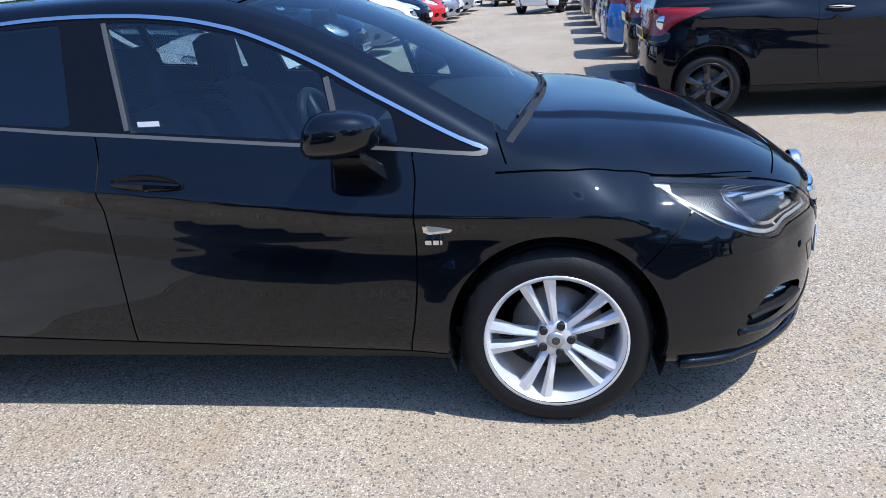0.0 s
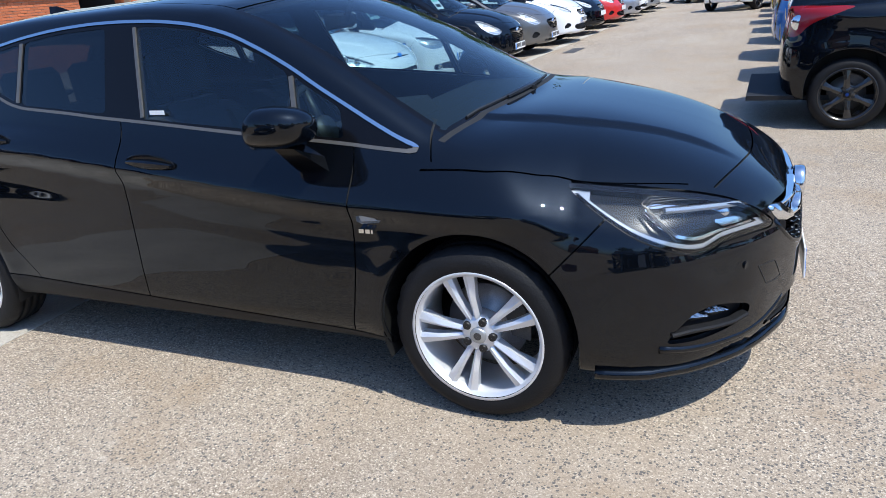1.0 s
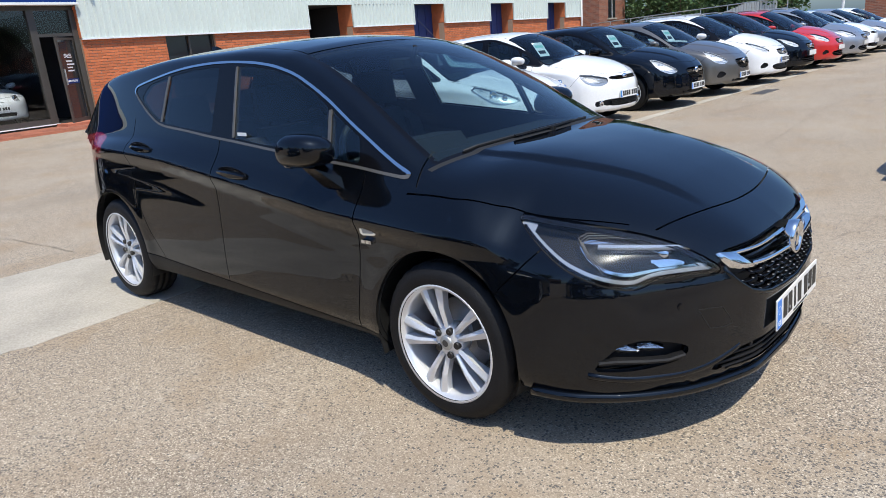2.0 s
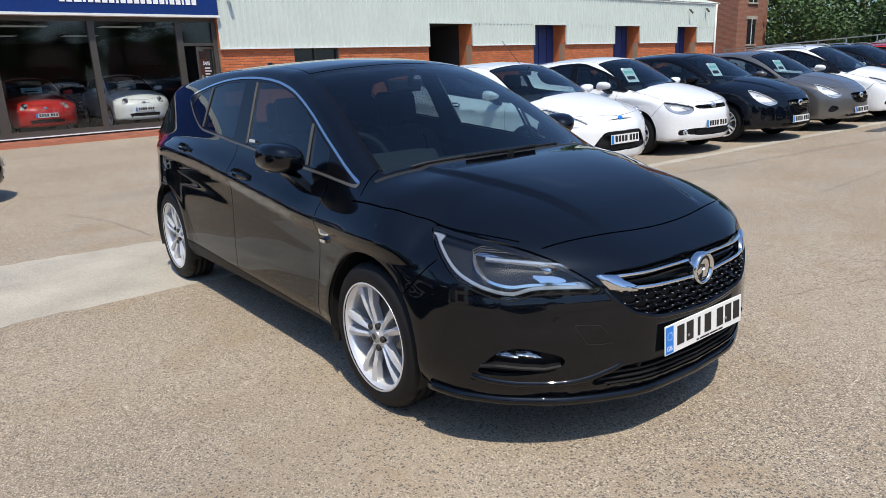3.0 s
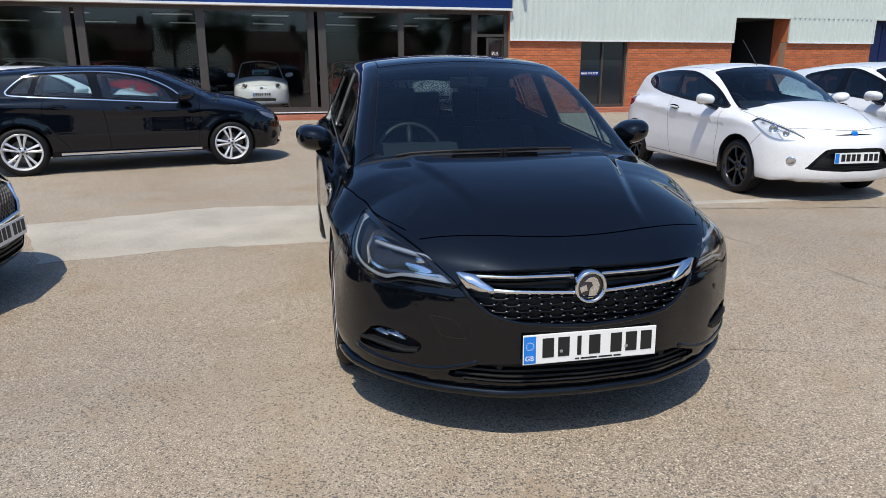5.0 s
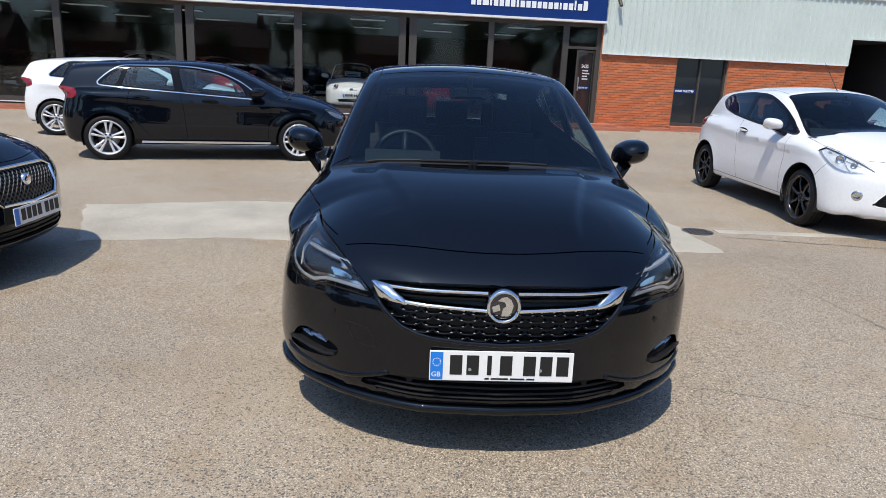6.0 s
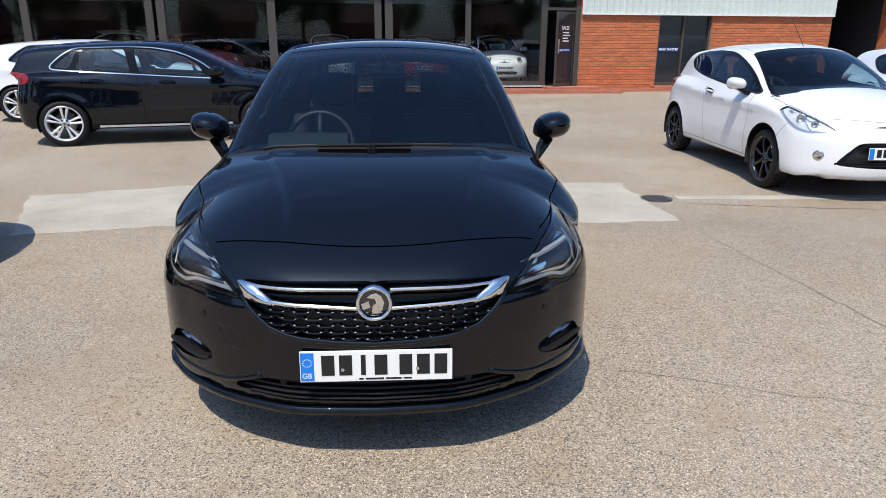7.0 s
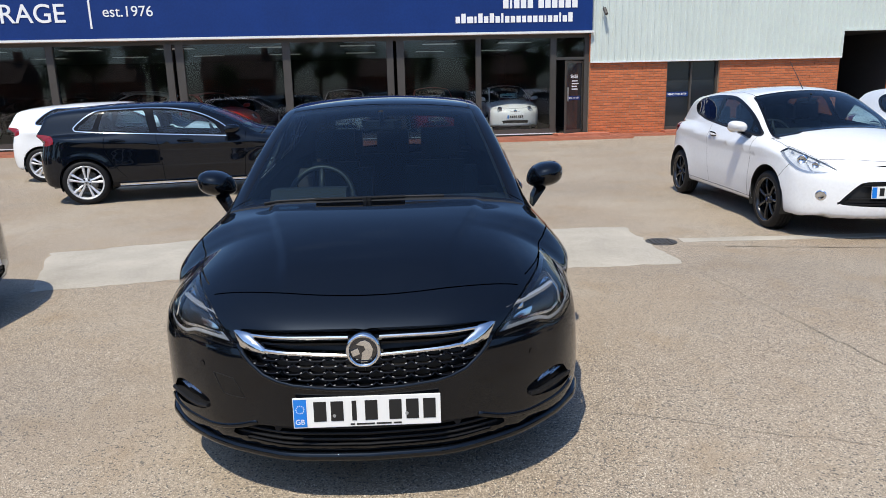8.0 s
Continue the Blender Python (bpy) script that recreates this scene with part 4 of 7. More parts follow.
def dash_mesh(bm):
    prof = [(-0.05, 0.94), (-0.30, 0.965), (-0.52, 0.955), (-0.62, 0.90), (-0.62, 0.72), (-0.50, 0.55), (-0.1, 0.5)]
    for a, b in zip(prof, prof[1:]):
        ring = [bm.verts.new((x, y, z)) for (x, z), y in ((a, -0.70), (b, -0.70), (b, 0.70), (a, 0.70))]
        bm.faces.new(ring)
    bmesh.ops.remove_doubles(bm, verts=bm.verts[:], dist=1e-4)
    hull(bm, [(x, y, z) for x, z in ((-0.34, 0.95), (-0.40, 1.02), (-0.56, 1.01), (-0.60, 0.93)) for y in (-0.58, -0.18)])


def interior(parent, S, warp_pt, rear=True):
    for y in (-0.36, 0.36):
        p = warp_pt((-1.05, y, 0))
        piece("front_seat", shared("front_seat", seat_mesh, M_SEAT, False), parent, pose(p[0], p[1], -0.07))
        piece("headrest", shared("headrest", headrest_mesh, M_SEAT, True), parent, pose(p[0], p[1], -0.08))
    p = warp_pt((-2.02, 0, 0))

    def bench(bm):
        hull(bm, [(x, y, z) for x, z in ((0.28, 0.40), (0.28, 0.52), (-0.25, 0.46), (-0.25, 0.36)) for y in (-0.62, 0.62)])
        hull(bm, [(x, y, z) for x, z in ((-0.18, 0.45), (-0.42, 1.0), (-0.52, 1.0), (-0.40, 0.45)) for y in (-0.62, 0.62)])
    piece("rear_seat", shared("rear_seat", bench, M_SEAT), parent, pose(p[0], p[1], 0))
    for y in (-0.38, 0.0, 0.38):
        piece("headrest", shared("headrest", headrest_mesh, M_SEAT, True), parent, pose(p[0] + 0.03, y, -0.14))
    d = warp_pt((0, 0, 0))
    piece("dashboard", shared("dashboard", dash_mesh, M_INNER), parent, pose(d[0] - 0.05, 0, -0.02))
    piece("steering_wheel", shared("steering_wheel", steering_mesh, M_INK, True), parent, pose(d[0] - 0.85, -0.37, 0.89))

    def mirror_in(bm):
        hull(bm, [(x, y, z) for x, y, z in ((-0.02, -0.12, 0.03), (-0.02, 0.12, 0.03), (-0.02, -0.11, -0.035), (-0.02, 0.11, -0.035), (0.03, -0.07, 0.02), (0.03, 0.07, 0.02), (0.03, -0.07, -0.02), (0.03, 0.07, -0.02))])
        cyl(bm, (0.02, 0, 0.0), (0.06, 0, 0.08), 0.015, n=8)
    q = warp_pt((-0.92, 0, 1.30))
    piece("rear_view_mirror", shared("rear_view_mirror", mirror_in, M_PLASTIC), parent, pose(*q))
    piece("floor_pan", shared("floor_pan", lambda bm: box(bm, -3.1, 0.4, -0.70, 0.70, 0.24, 0.28), M_INNER), parent)


def plate_part(parent, m, yellow=False, chars=7, near=False):
    """A registration plate with a blue band; its characters are plain bars. Faces +x before m."""
    base = M_PLATEYEL if yellow else M_PLATE
    pl = piece("number_plate", shared("plate" + base.name, lambda bm: box(bm, 0, 0.006, -0.26, 0.26, -0.0555, 0.0555, 0.002), base), parent, m, "yellow registration plate" if yellow else "white registration plate with a blue end band")
    side = 1 if yellow else -1
    piece("band", shared("band" + str(side), lambda bm: box(bm, 0.006, 0.0075, -0.257, -0.212, -0.05, 0.05), M_PLATEBLUE), pl, pose(0, 0, 0))
    for i in range(chars):
        y = -0.165 + i * 0.060 + (0.025 if i > 3 else 0)
        if near and i == 2:
            piece("character_bar", shared("narrow_bar", lambda bm: box(bm, 0.006, 0.0078, -0.008, 0.008, -0.036, 0.036), M_INK), pl, pose(0, y, 0.004))
            continue
        piece("character_bar", shared("character_bar", lambda bm: box(bm, 0.006, 0.0078, -0.022, 0.022, -0.036, 0.036), M_INK), pl, pose(0, y, 0.004))
    if near:
        lettering("country_code", "GB", 0.026, M_LETTER, pl, Matrix.Translation((0.008, -0.253, -0.040)) @ pose(0, 0, 0, 90, 0, 90), 0.0004, 0.0)
        for k in range(12):
            a = 2 * math.pi * k / 12
            piece("star", shared("star", lambda bm: box(bm, 0.0075, 0.0082, -0.0016, 0.0016, -0.0016, 0.0016), M_LETTER), pl, pose(0, -0.2345 + 0.014 * math.cos(a), 0.014 + 0.014 * math.sin(a)))
        for y0, y1 in ((-0.06, -0.045), (-0.038, 0.025), (0.032, 0.085), (0.092, 0.12)):
            part("text_bar", boxed(0.006, 0.0072, y0, y1, -0.049, -0.043), M_INK, pl)
        for y in (-0.115, 0.140):
            bm = bmesh.new()
            cyl(bm, (0.006, y, -0.012), (0.0095, y, -0.012), 0.006, n=12)
            part("screw_cap", bm, M_GALV, pl)
    return pl

HATCH = dict(
    dlo=[(-0.24, 0.925), (-0.46, 0.955), (-1.40, 1.022), (-2.18, 1.078), (-2.36, 1.15), (-2.50, 1.255), (-2.28, 1.305), (-1.9, 1.352), (-1.5, 1.368), (-1.28, 1.345), (-1.04, 1.285), (-0.80, 1.213), (-0.60, 1.128), (-0.45, 1.055)],
    panes=dict(
        quarter_light=[(-0.475, 0.965), (-0.63, 0.975), (-0.71, 1.155), (-0.60, 1.11), (-0.50, 1.055)],
        front_window=[(-0.665, 0.98), (-1.395, 1.03), (-1.465, 1.345), (-1.28, 1.325), (-1.04, 1.265), (-0.80, 1.195), (-0.75, 1.17)],
        rear_window=[(-1.60, 1.045), (-2.14, 1.085), (-2.03, 1.31), (-1.9, 1.333), (-1.58, 1.348)],
        rear_quarter_light=[(-2.175, 1.09), (-2.33, 1.155), (-2.42, 1.235), (-2.26, 1.285), (-2.07, 1.305)]),
    dark=("rear_window", "rear_quarter_light"),
    headlight=[(-0.485, 0.835), (-0.33, 0.828), (-0.14, 0.772), (0.10, 0.722), (0.405, 0.69), (0.405, 0.672), (0.30, 0.648), (0.17, 0.638), (0.08, 0.605), (-0.03, 0.592), (-0.13, 0.61), (-0.27, 0.665), (-0.37, 0.73)],
    grille=[(-0.1, 0.697), (0.30, 0.703), (0.455, 0.700), (0.462, 0.672), (0.40, 0.598), (0.30, 0.538), (0.16, 0.497), (-0.1, 0.482)],
    intake=[(-0.1, 0.350), (0.34, 0.352), (0.46, 0.335), (0.56, 0.295), (0.50, 0.272), (-0.1, 0.262)],
    fog=[(-0.13, 0.35), (-0.06, 0.43), (-0.01, 0.465), (0.10, 0.458), (0.20, 0.425), (0.20, 0.392), (0.05, 0.345)],
    tail_lamp=[(-2.72, 0.93), (-2.78, 1.00), (-2.95, 1.02), (-3.3, 0.98), (-3.3, 0.84), (-3.0, 0.84), (-2.8, 0.87)],
    door_front=curve((0.25, -0.462), (0.5, -0.44), (0.73, -0.412), (0.95, -0.40), (1.2, -0.40)),
    door_mid=curve((0.25, -1.435), (0.54, -1.455), (0.79, -1.47), (1.02, -1.505), (1.3, -1.53)),
    door_rear=curve((0.25, -2.06), (0.35, -2.12), (0.5, -2.24), (0.65, -2.33), (0.8, -2.385), (0.95, -2.37), (1.08, -2.30), (1.3, -2.2)),
    lamp_module=[(-0.27, 0.775), (-0.08, 0.742), (0.12, 0.706), (0.26, 0.690), (0.24, 0.668), (0.10, 0.652), (-0.02, 0.640), (-0.10, 0.650), (-0.20, 0.712)],
    lamp_bowl=[(0.02, 0.705), (0.12, 0.692), (0.13, 0.668), (0.05, 0.662)],
    strip_line=curve((-0.5, 0.835), (-0.30, 0.735), (-0.1, 0.655), (0.05, 0.655), (0.2, 0.672), (0.41, 0.678)),
    bonnet_edge=(0.52, 0.80), doors=5, chrome=True, res=(150, 44, 110), gap=0.0028, fuel=True, lamp_strip=True, screen_top=-0.985, screen_base=-0.055, pillar=0.062,
)


LAMP = ("lamp_rim", "lamp_inner", "lamp_strip", "lamp_frame", "lamp_deep", "lamp_bowl")


def car(name, m, paint, label, spec=None, warp=None, group="", plate=True, rear_plate=False, wheel_spec=None, details=True, seats=True, colour_trim=None, axle_track=0.778):
    """A whole car: shell cut into panels, glass, lamps, wheels, cabin. warp maps the base body onto another car's proportions."""
    S = dict(BASE)
    S.update(HATCH)
    S.update(spec or {})
    W = warp or (lambda p: p)
    Wp = lambda p: tuple(W(np.array([p], float))[0])
    root = empty(name, m, label, "car", group)
    g = S["gap"]
    dlo = outline(S["dlo"], 2, 0.05)
    panes = {k: outline(v, 2, S.get("pane_round", 0.022)) for k, v in S["panes"].items()}
    hl, gr, it, fg, tl = (outline(S[k], 2) for k in ("headlight", "grille", "intake", "fog", "tail_lamp"))
    five = S["doors"] == 5
    arch_f = lambda x, y, z: np.hypot(x - S["axle"], z - S["arch_z"]) - S["arch"]
    arch_r = lambda x, y, z: np.hypot(x - S["axle"] + S["wheelbase"], z - S["arch_z"]) - S["arch"]
    warp_s = lambda x, y: x + S["roof_plan"] * y * y
    inset_e = lambda x, y, z: S["cabin"](x) - S["tumble"] * (z - S["belt"](x)) - y
    side_on = lambda x, y, z: (y > 0.42) & (z > 0.86) & (x < -0.15)
    f_df = lambda x, y, z: x - S["door_front"](z)
    f_dm = lambda x, y, z: x - S["door_mid"](z)
    f_dr = lambda x, y, z: x - S["door_rear"](z)
    f_sill = lambda x, y, z: z - 0.285 + S["sill_slope"] * (x + (0.8 if S["sill_slope"] > 0.02 else 1.3))
    bow, lead = S["bonnet_edge"]
    f_bon = lambda x, y, z: x + bow * y * y - lead
    f_bside = lambda x, y, z: y - S["bonnet_side"](x)
    f_bump = lambda x, y, z: (x - 0.27) * 0.75 - (z - 0.60) * 0.72
    f_rbump = lambda x, y, z: z - 0.66
    f_gate = lambda x, y, z: y - 0.60
    cuts = []
    for f in (f_df, f_dm, f_dr, f_bon, f_bside, f_bump, f_sill):
        cuts += [lambda x, y, z, f=f: f(x, y, z) - g, lambda x, y, z, f=f: f(x, y, z) + g]
    cuts += [arch_f, arch_r, f_rbump, f_gate, lambda x, y, z: z - S["bottom"](x) - 0.008]
    HQ = lambda x, y, z: np.where(x > 0.15, hl(x - y, z), 1.0)
    GQ = lambda x, y, z: np.where(x > 0.6, gr(y, z), 1.0)
    IQ = lambda x, y, z: np.where(x > 0.5, it(y, z), 1.0)
    FQ = lambda x, y, z: np.where(x > 0.4, fg(x - y, z), 1.0)
    TQ = lambda x, y, z: np.where(x < -2.4, tl(x + 0.25 * (0.9 - y) * 0, z), 1.0)
    lm, lr = outline(S["lamp_module"], 2), outline(S["lamp_bowl"], 2)
    LQ = lambda x, y, z: np.where(x > 0.15, lm(x - y, z), 1.0)
    RQ = lambda x, y, z: np.where(x > 0.15, lr(x - y, z), 1.0)
    DQ = lambda x, y, z: np.where(side_on(x, y, z), dlo(x, z), 1.0)
    trim_w = S.get("trim_width", 0.017)
    sb0, sb1 = S["strip_band"]
    bright_above = S.get("chrome_line") or (lambda x: S["belt"](x) + 0.06)
    seam = S["pillar_seam"]
    f_seam = lambda x, y, z: np.where((y > 0.64) & (z > 0.84) & (x < 0.0) & (x > -0.5), x - seam(z), 1.0)
    if seam:
        cuts += [lambda *a: f_seam(*a) - 0.003, lambda *a: f_seam(*a) + 0.003]
    cuts += [HQ, lambda *a: HQ(*a) - 0.005, GQ, IQ, FQ, TQ, DQ, lambda *a: DQ(*a) - trim_w]
    if S["lamp_strip"]:
        cuts += [lambda *a: HQ(*a) + sb0, lambda *a: HQ(*a) + sb1, LQ, lambda *a: LQ(*a) + 0.011, RQ]
    for f in panes.values():
        cuts += [lambda x, y, z, f=f: np.where(side_on(x, y, z), f(x, z), 1.0)]
    ws_top, ws_base, pil = S["screen_top"], S["screen_base"], S["pillar"]
    screen = lambda x, y, z: np.minimum(np.minimum(warp_s(x, y) - ws_top, ws_base - warp_s(x, y)), inset_e(x, y, z) - pil)
    rear = lambda x, y, z: np.minimum(np.minimum(-3.075 - warp_s(x, y), warp_s(x, y) + 3.30), np.minimum(inset_e(x, y, z) - 0.09, 0.54 - y))
    cowl_on = lambda f: (lambda x, y, z: np.where((z > 0.84) & (x > -0.7) & (x < 0.2), f(x, y, z), 1.0))
    cuts += [cowl_on(lambda x, y, z: warp_s(x, y) - ws_base - 0.024), cowl_on(lambda x, y, z: warp_s(x, y) - ws_base), cowl_on(lambda x, y, z: inset_e(x, y, z) - 0.03)]
    cuts += [screen, lambda *a: screen(*a) - 0.02, rear]
    roof_e = lambda x, y, z: np.where(z > 1.2, inset_e(x, y, z) - 0.085, -1.0)
    cuts += [lambda *a: roof_e(*a) - g * 0.8, lambda *a: roof_e(*a) + g * 0.8, lambda x, y, z: np.where(z > 1.2, warp_s(x, y) - ws_top + 0.012, -1.0)]

    def name_of(x, y, z):
        n = np.full(x.shape, "body_side", dtype=object)
        fd, dm, dr = f_df(x, y, z), f_dm(x, y, z), f_dr(x, y, z)
        n[(fd > g)] = "front_wing"
        n[(np.abs(fd) < g)] = "gap"
        n[(fd < -g) & (dm > g)] = "front_door"
        if five:
            n[(np.abs(dm) < g)] = "gap"
            n[(dm < -g) & (dr > g)] = "rear_door"
            n[(np.abs(dr) < g) & (z < 1.2)] = "gap"
        else:
            n[(np.abs(dm) < g)] = "gap"
            n[(dm < -g)] = "rear_quarter"
        if five:
            n[(dr < -g)] = "rear_quarter"
        above = (z > S["belt"](x) + 0.16) | ((z > S["belt"](x) + 0.03) & (dlo(x, z) > 0.0) & (y < 0.82))
        n[above & (x < -0.2)] = "roof_rail"
        sl = f_sill(x, y, z)
        inside = (x < -0.3) & (x > -S["wheelbase"] + 0.3)
        n[(sl < -g) & inside] = "sill"
        n[(np.abs(sl) < g) & inside] = "gap"
        tg = (x < -2.9) & (y < 0.60) & (z < 1.2)
        n[tg] = "tailgate"
        n[(x < -2.85) & (z < 0.66)] = "rear_bumper"
        bp = f_bump(x, y, z)
        fr = (x > 0.2)
        n[fr & (bp > g)] = "front_bumper"
        n[fr & (np.abs(bp) < g)] = "gap"
        s = warp_s(x, y)
        top = (z > 0.68) & (s > ws_base) & (x > -0.5)
        bo, bs = f_bon(x, y, z), f_bside(x, y, z)
        n[top & (bo < -g) & (bs < -g)] = "bonnet"
        n[top & (bo < -g) & (np.abs(bs) < g) & (x < 0.6)] = "gap"
        n[top & (np.abs(bo) < g) & (bs < g)] = "gap"
        n[top & (bo > g) & (y < 0.75)] = "front_bumper"
        re = roof_e(x, y, z)
        n[(re > g * 0.8) & (s < ws_top - 0.012)] = "roof"
        n[(np.abs(re) < g * 0.8) & (s < ws_top)] = "gap"
        n[(re > 0) & (s > ws_top - 0.012) & (s < ws_top + 0.01) & (x > -2)] = "gap"
        sc = screen(x, y, z)
        okc = (z > 0.9) & (x > -1.6)
        n[okc & (sc > 0)] = "screen_border"
        n[okc & (sc > 0.02)] = "windscreen"
        cowl = (s < ws_base + 0.024) & (s > ws_base) & (inset_e(x, y, z) > 0.03) & (z > 0.88)
        n[cowl & (x > -0.6)] = "cowl"
        n[(rear(x, y, z) > 0) & (x < -2.4)] = "rear_glass"
        if seam:
            fs = f_seam(x, y, z)
            n[(n == "bonnet") & (fs < 0)] = "front_wing"
            n[(np.abs(fs) < 0.003) & (y < 0.80)] = "gap"
        so = side_on(x, y, z)
        d = dlo(x, z)
        n[so & (d < 0)] = "window_trim"
        n[so & (d >= 0) & (d < trim_w) & (z > bright_above(x))] = "chrome_trim" if S["chrome"] else "window_trim"
        n[so & (d >= 0) & (d < trim_w) & (z <= bright_above(x))] = "belt_trim"
        for k, f in panes.items():
            n[so & (f(x, z) < 0)] = k
        n[TQ(x, y, z) < 0] = "tail_lamp"
        h = HQ(x, y, z)
        if "lamp_mat" not in S:
            n[(h < 0.005)] = "gap"
        n[(h < 0)] = "lamp_rim"
        if S["lamp_strip"]:
            low = z < S["strip_line"](x - y)
            lq = LQ(x, y, z)
            n[(h < -sb0)] = "lamp_inner"
            n[(h < -sb0) & (h > -sb1) & low] = "lamp_strip"
            n[(h < -sb1) & (lq < 0)] = "lamp_frame"
            n[(h < -sb1) & (lq < -0.011)] = "lamp_deep"
            n[(h < -sb1) & (lq < -0.011) & (RQ(x, y, z) < 0)] = "lamp_bowl"
        n[FQ(x, y, z) < 0] = "fog_recess"
        n[GQ(x, y, z) < 0] = "grille"
        n[IQ(x, y, z) < 0] = "intake"
        n[z < S["bottom"](x) + 0.008] = "underbody"
        n[((arch_f(x, y, z) < 0) | (arch_r(x, y, z) < 0)) & (y > 0.4)] = "void"
        return n

    co, nor, parts = panels(S, S["res"], cuts, name_of)
    get = lambda *ks: [f for k in ks for f in parts.get(k, [])]
    put = lambda nm, fs, mt, mirror=None, inset=0.0, lab="": sheet(nm, co, nor, fs, mt, root, W, mirror, inset, lab) if fs else None
    trim = colour_trim or M_GLOSSBLACK
    # centre panels
    for k, nm, mt in (("bonnet", "bonnet", paint), ("front_bumper", "front_bumper", paint), ("roof", "roof", paint), ("tailgate", "tailgate", paint), ("rear_bumper", "rear_bumper", paint),
                      ("windscreen", "windscreen", M_SCREEN), ("screen_border", "windscreen_border", M_GLOSSBLACK), ("rear_glass", "rear_screen", M_DARKGLASS), ("cowl", "cowl_panel", M_INNER), ("underbody", "underbody", M_PLASTIC)):
        ob = put(nm, get(k), mt, 0)
    # side panels
    for sd, mi in ((1, None), (-1, -1)):
        for k, mt in (("front_wing", paint), ("front_door", paint), ("rear_door", paint), ("rear_quarter", paint), ("body_side", paint), ("roof_rail", paint), ("sill", M_PLASTIC if colour_trim is None else paint)):
            put(k, get(k), mt, mi)
        for k in panes:
            ob = put(k, get(k), M_DARKGLASS if k in S["dark"] else M_CARGLASS, mi, 0.003)
            if ob:
                ob.visible_shadow = False
        put("window_frame", get("window_trim"), M_GLOSSBLACK, mi, 0.001)
        put("chrome_strip", get("chrome_trim"), M_CHROME, mi, -0.003, "bright chrome strip above the side windows")
        put("window_seal", get("belt_trim"), S.get("belt_mat", M_PLASTIC), mi, -0.002)
        put("tail_lamp", get("tail_lamp"), M_REDLENS, mi, 0.0, "red tail lamp")
        lens = put("headlamp", get(*LAMP), M_LENS, mi, 0.001, "clear headlamp with chrome inside")
        if lens:
            lens.visible_shadow = False
            put2 = lambda nm, fs, mt, ins: sheet(nm, co, nor, fs, mt, lens, W, mi, ins) if fs else None
            put2("lamp_housing", get(*LAMP), S.get("lamp_mat", M_LAMPDARK), 0.024 if "lamp_mat" in S else 0.050)
            put2("lamp_bezel", get("lamp_rim"), S.get("lamp_mat", M_GLOSSBLACK), 0.004)
            put2("light_strip", get("lamp_strip"), M_LAMPSATIN, 0.013)
            put2("module_frame", get("lamp_frame"), M_LAMPCHROME if "lamp_mat" not in S else M_LAMPSATIN, 0.020 if "lamp_mat" not in S else 0.016)
            put2("module_shade", get("lamp_deep"), S.get("lamp_mat", M_LAMPDARK), 0.034 if "lamp_mat" not in S else 0.020)
            put2("reflector", get("lamp_bowl"), M_LAMPCHROME, 0.030)
        put("fog_lamp_recess", get("fog_recess"), M_PLASTIC, mi, S.get("fog_deep", 0.03))
        # wheel arch liner

        def liner(bm, ax):
            ro = S["arch"] + 0.006
            ring = [(ro * math.cos(t), ro * math.sin(t)) for t in [radians(-22 + 224 * i / 30) for i in range(31)]]
            a = [bm.verts.new((ax + u, sd * 0.882, S["arch_z"] + v)) for u, v in ring]
            b = [bm.verts.new((ax + u, sd * 0.50, S["arch_z"] + v)) for u, v in ring]
            for i in range(30):
                bm.faces.new((a[i], a[i + 1], b[i + 1], b[i]))
            bm.faces.new(b)
            pts = W(np.array([v.co for v in bm.verts]))
            for v, p in zip(bm.verts, pts):
                v.co = p
        for ax in (S["axle"], S["axle"] - S["wheelbase"]):
            bm = bmesh.new()
            liner(bm, ax)
            part("wheel_arch_liner", bm, M_INK, root)
    # inner skin, which closes the gaps and lines the cabin
    shell = [f for k, fs in parts.items() if k not in ("void", "grille", "intake", "fog_recess", *LAMP, "underbody", "windscreen", "rear_glass", *panes) for f in fs]
    sheet("inner_shell", co, nor, shell, M_INNER, root, W, 0, 0.022)
    put("grille_back", get("grille"), M_INK, 0, 0.05)
    put("intake_back", get("intake"), M_INK, 0, 0.05)
    # wheels
    ws = dict(R=0.318, w=0.222, rim=0.232)
    ws.update(wheel_spec or {})
    for ax in (0.0, -S["wheelbase"]):
        for sd in (1, -1):
            px = Wp((ax, 0, 0))[0] + S["axle"]
            py = Wp((0, axle_track, 0))[1]
            wheel(root, pose(px, sd * py, ws["R"], 0, 0, 0 if sd < 0 else 180) @ pose(0, 0, 0, 0, -16 + 19 * ax, 0), **ws)
    if seats:
        interior(root, S, Wp)
    if plate:
        pz = S.get("plate_z", 0.412)
        plate_part(root, pose(*Wp((float(S["nose"](np.array(pz))) + 0.003 + S.get("plate_out", 0.0), S.get("plate_y", 0.0), pz)), 0, -3, 0), near=S.get("near", False))
    if rear_plate:
        plate_part(root, pose(*Wp((-3.435, 0, S.get("rear_plate_z", 0.75))), 0, 4, 180), yellow=True)
    return root, S, Wp


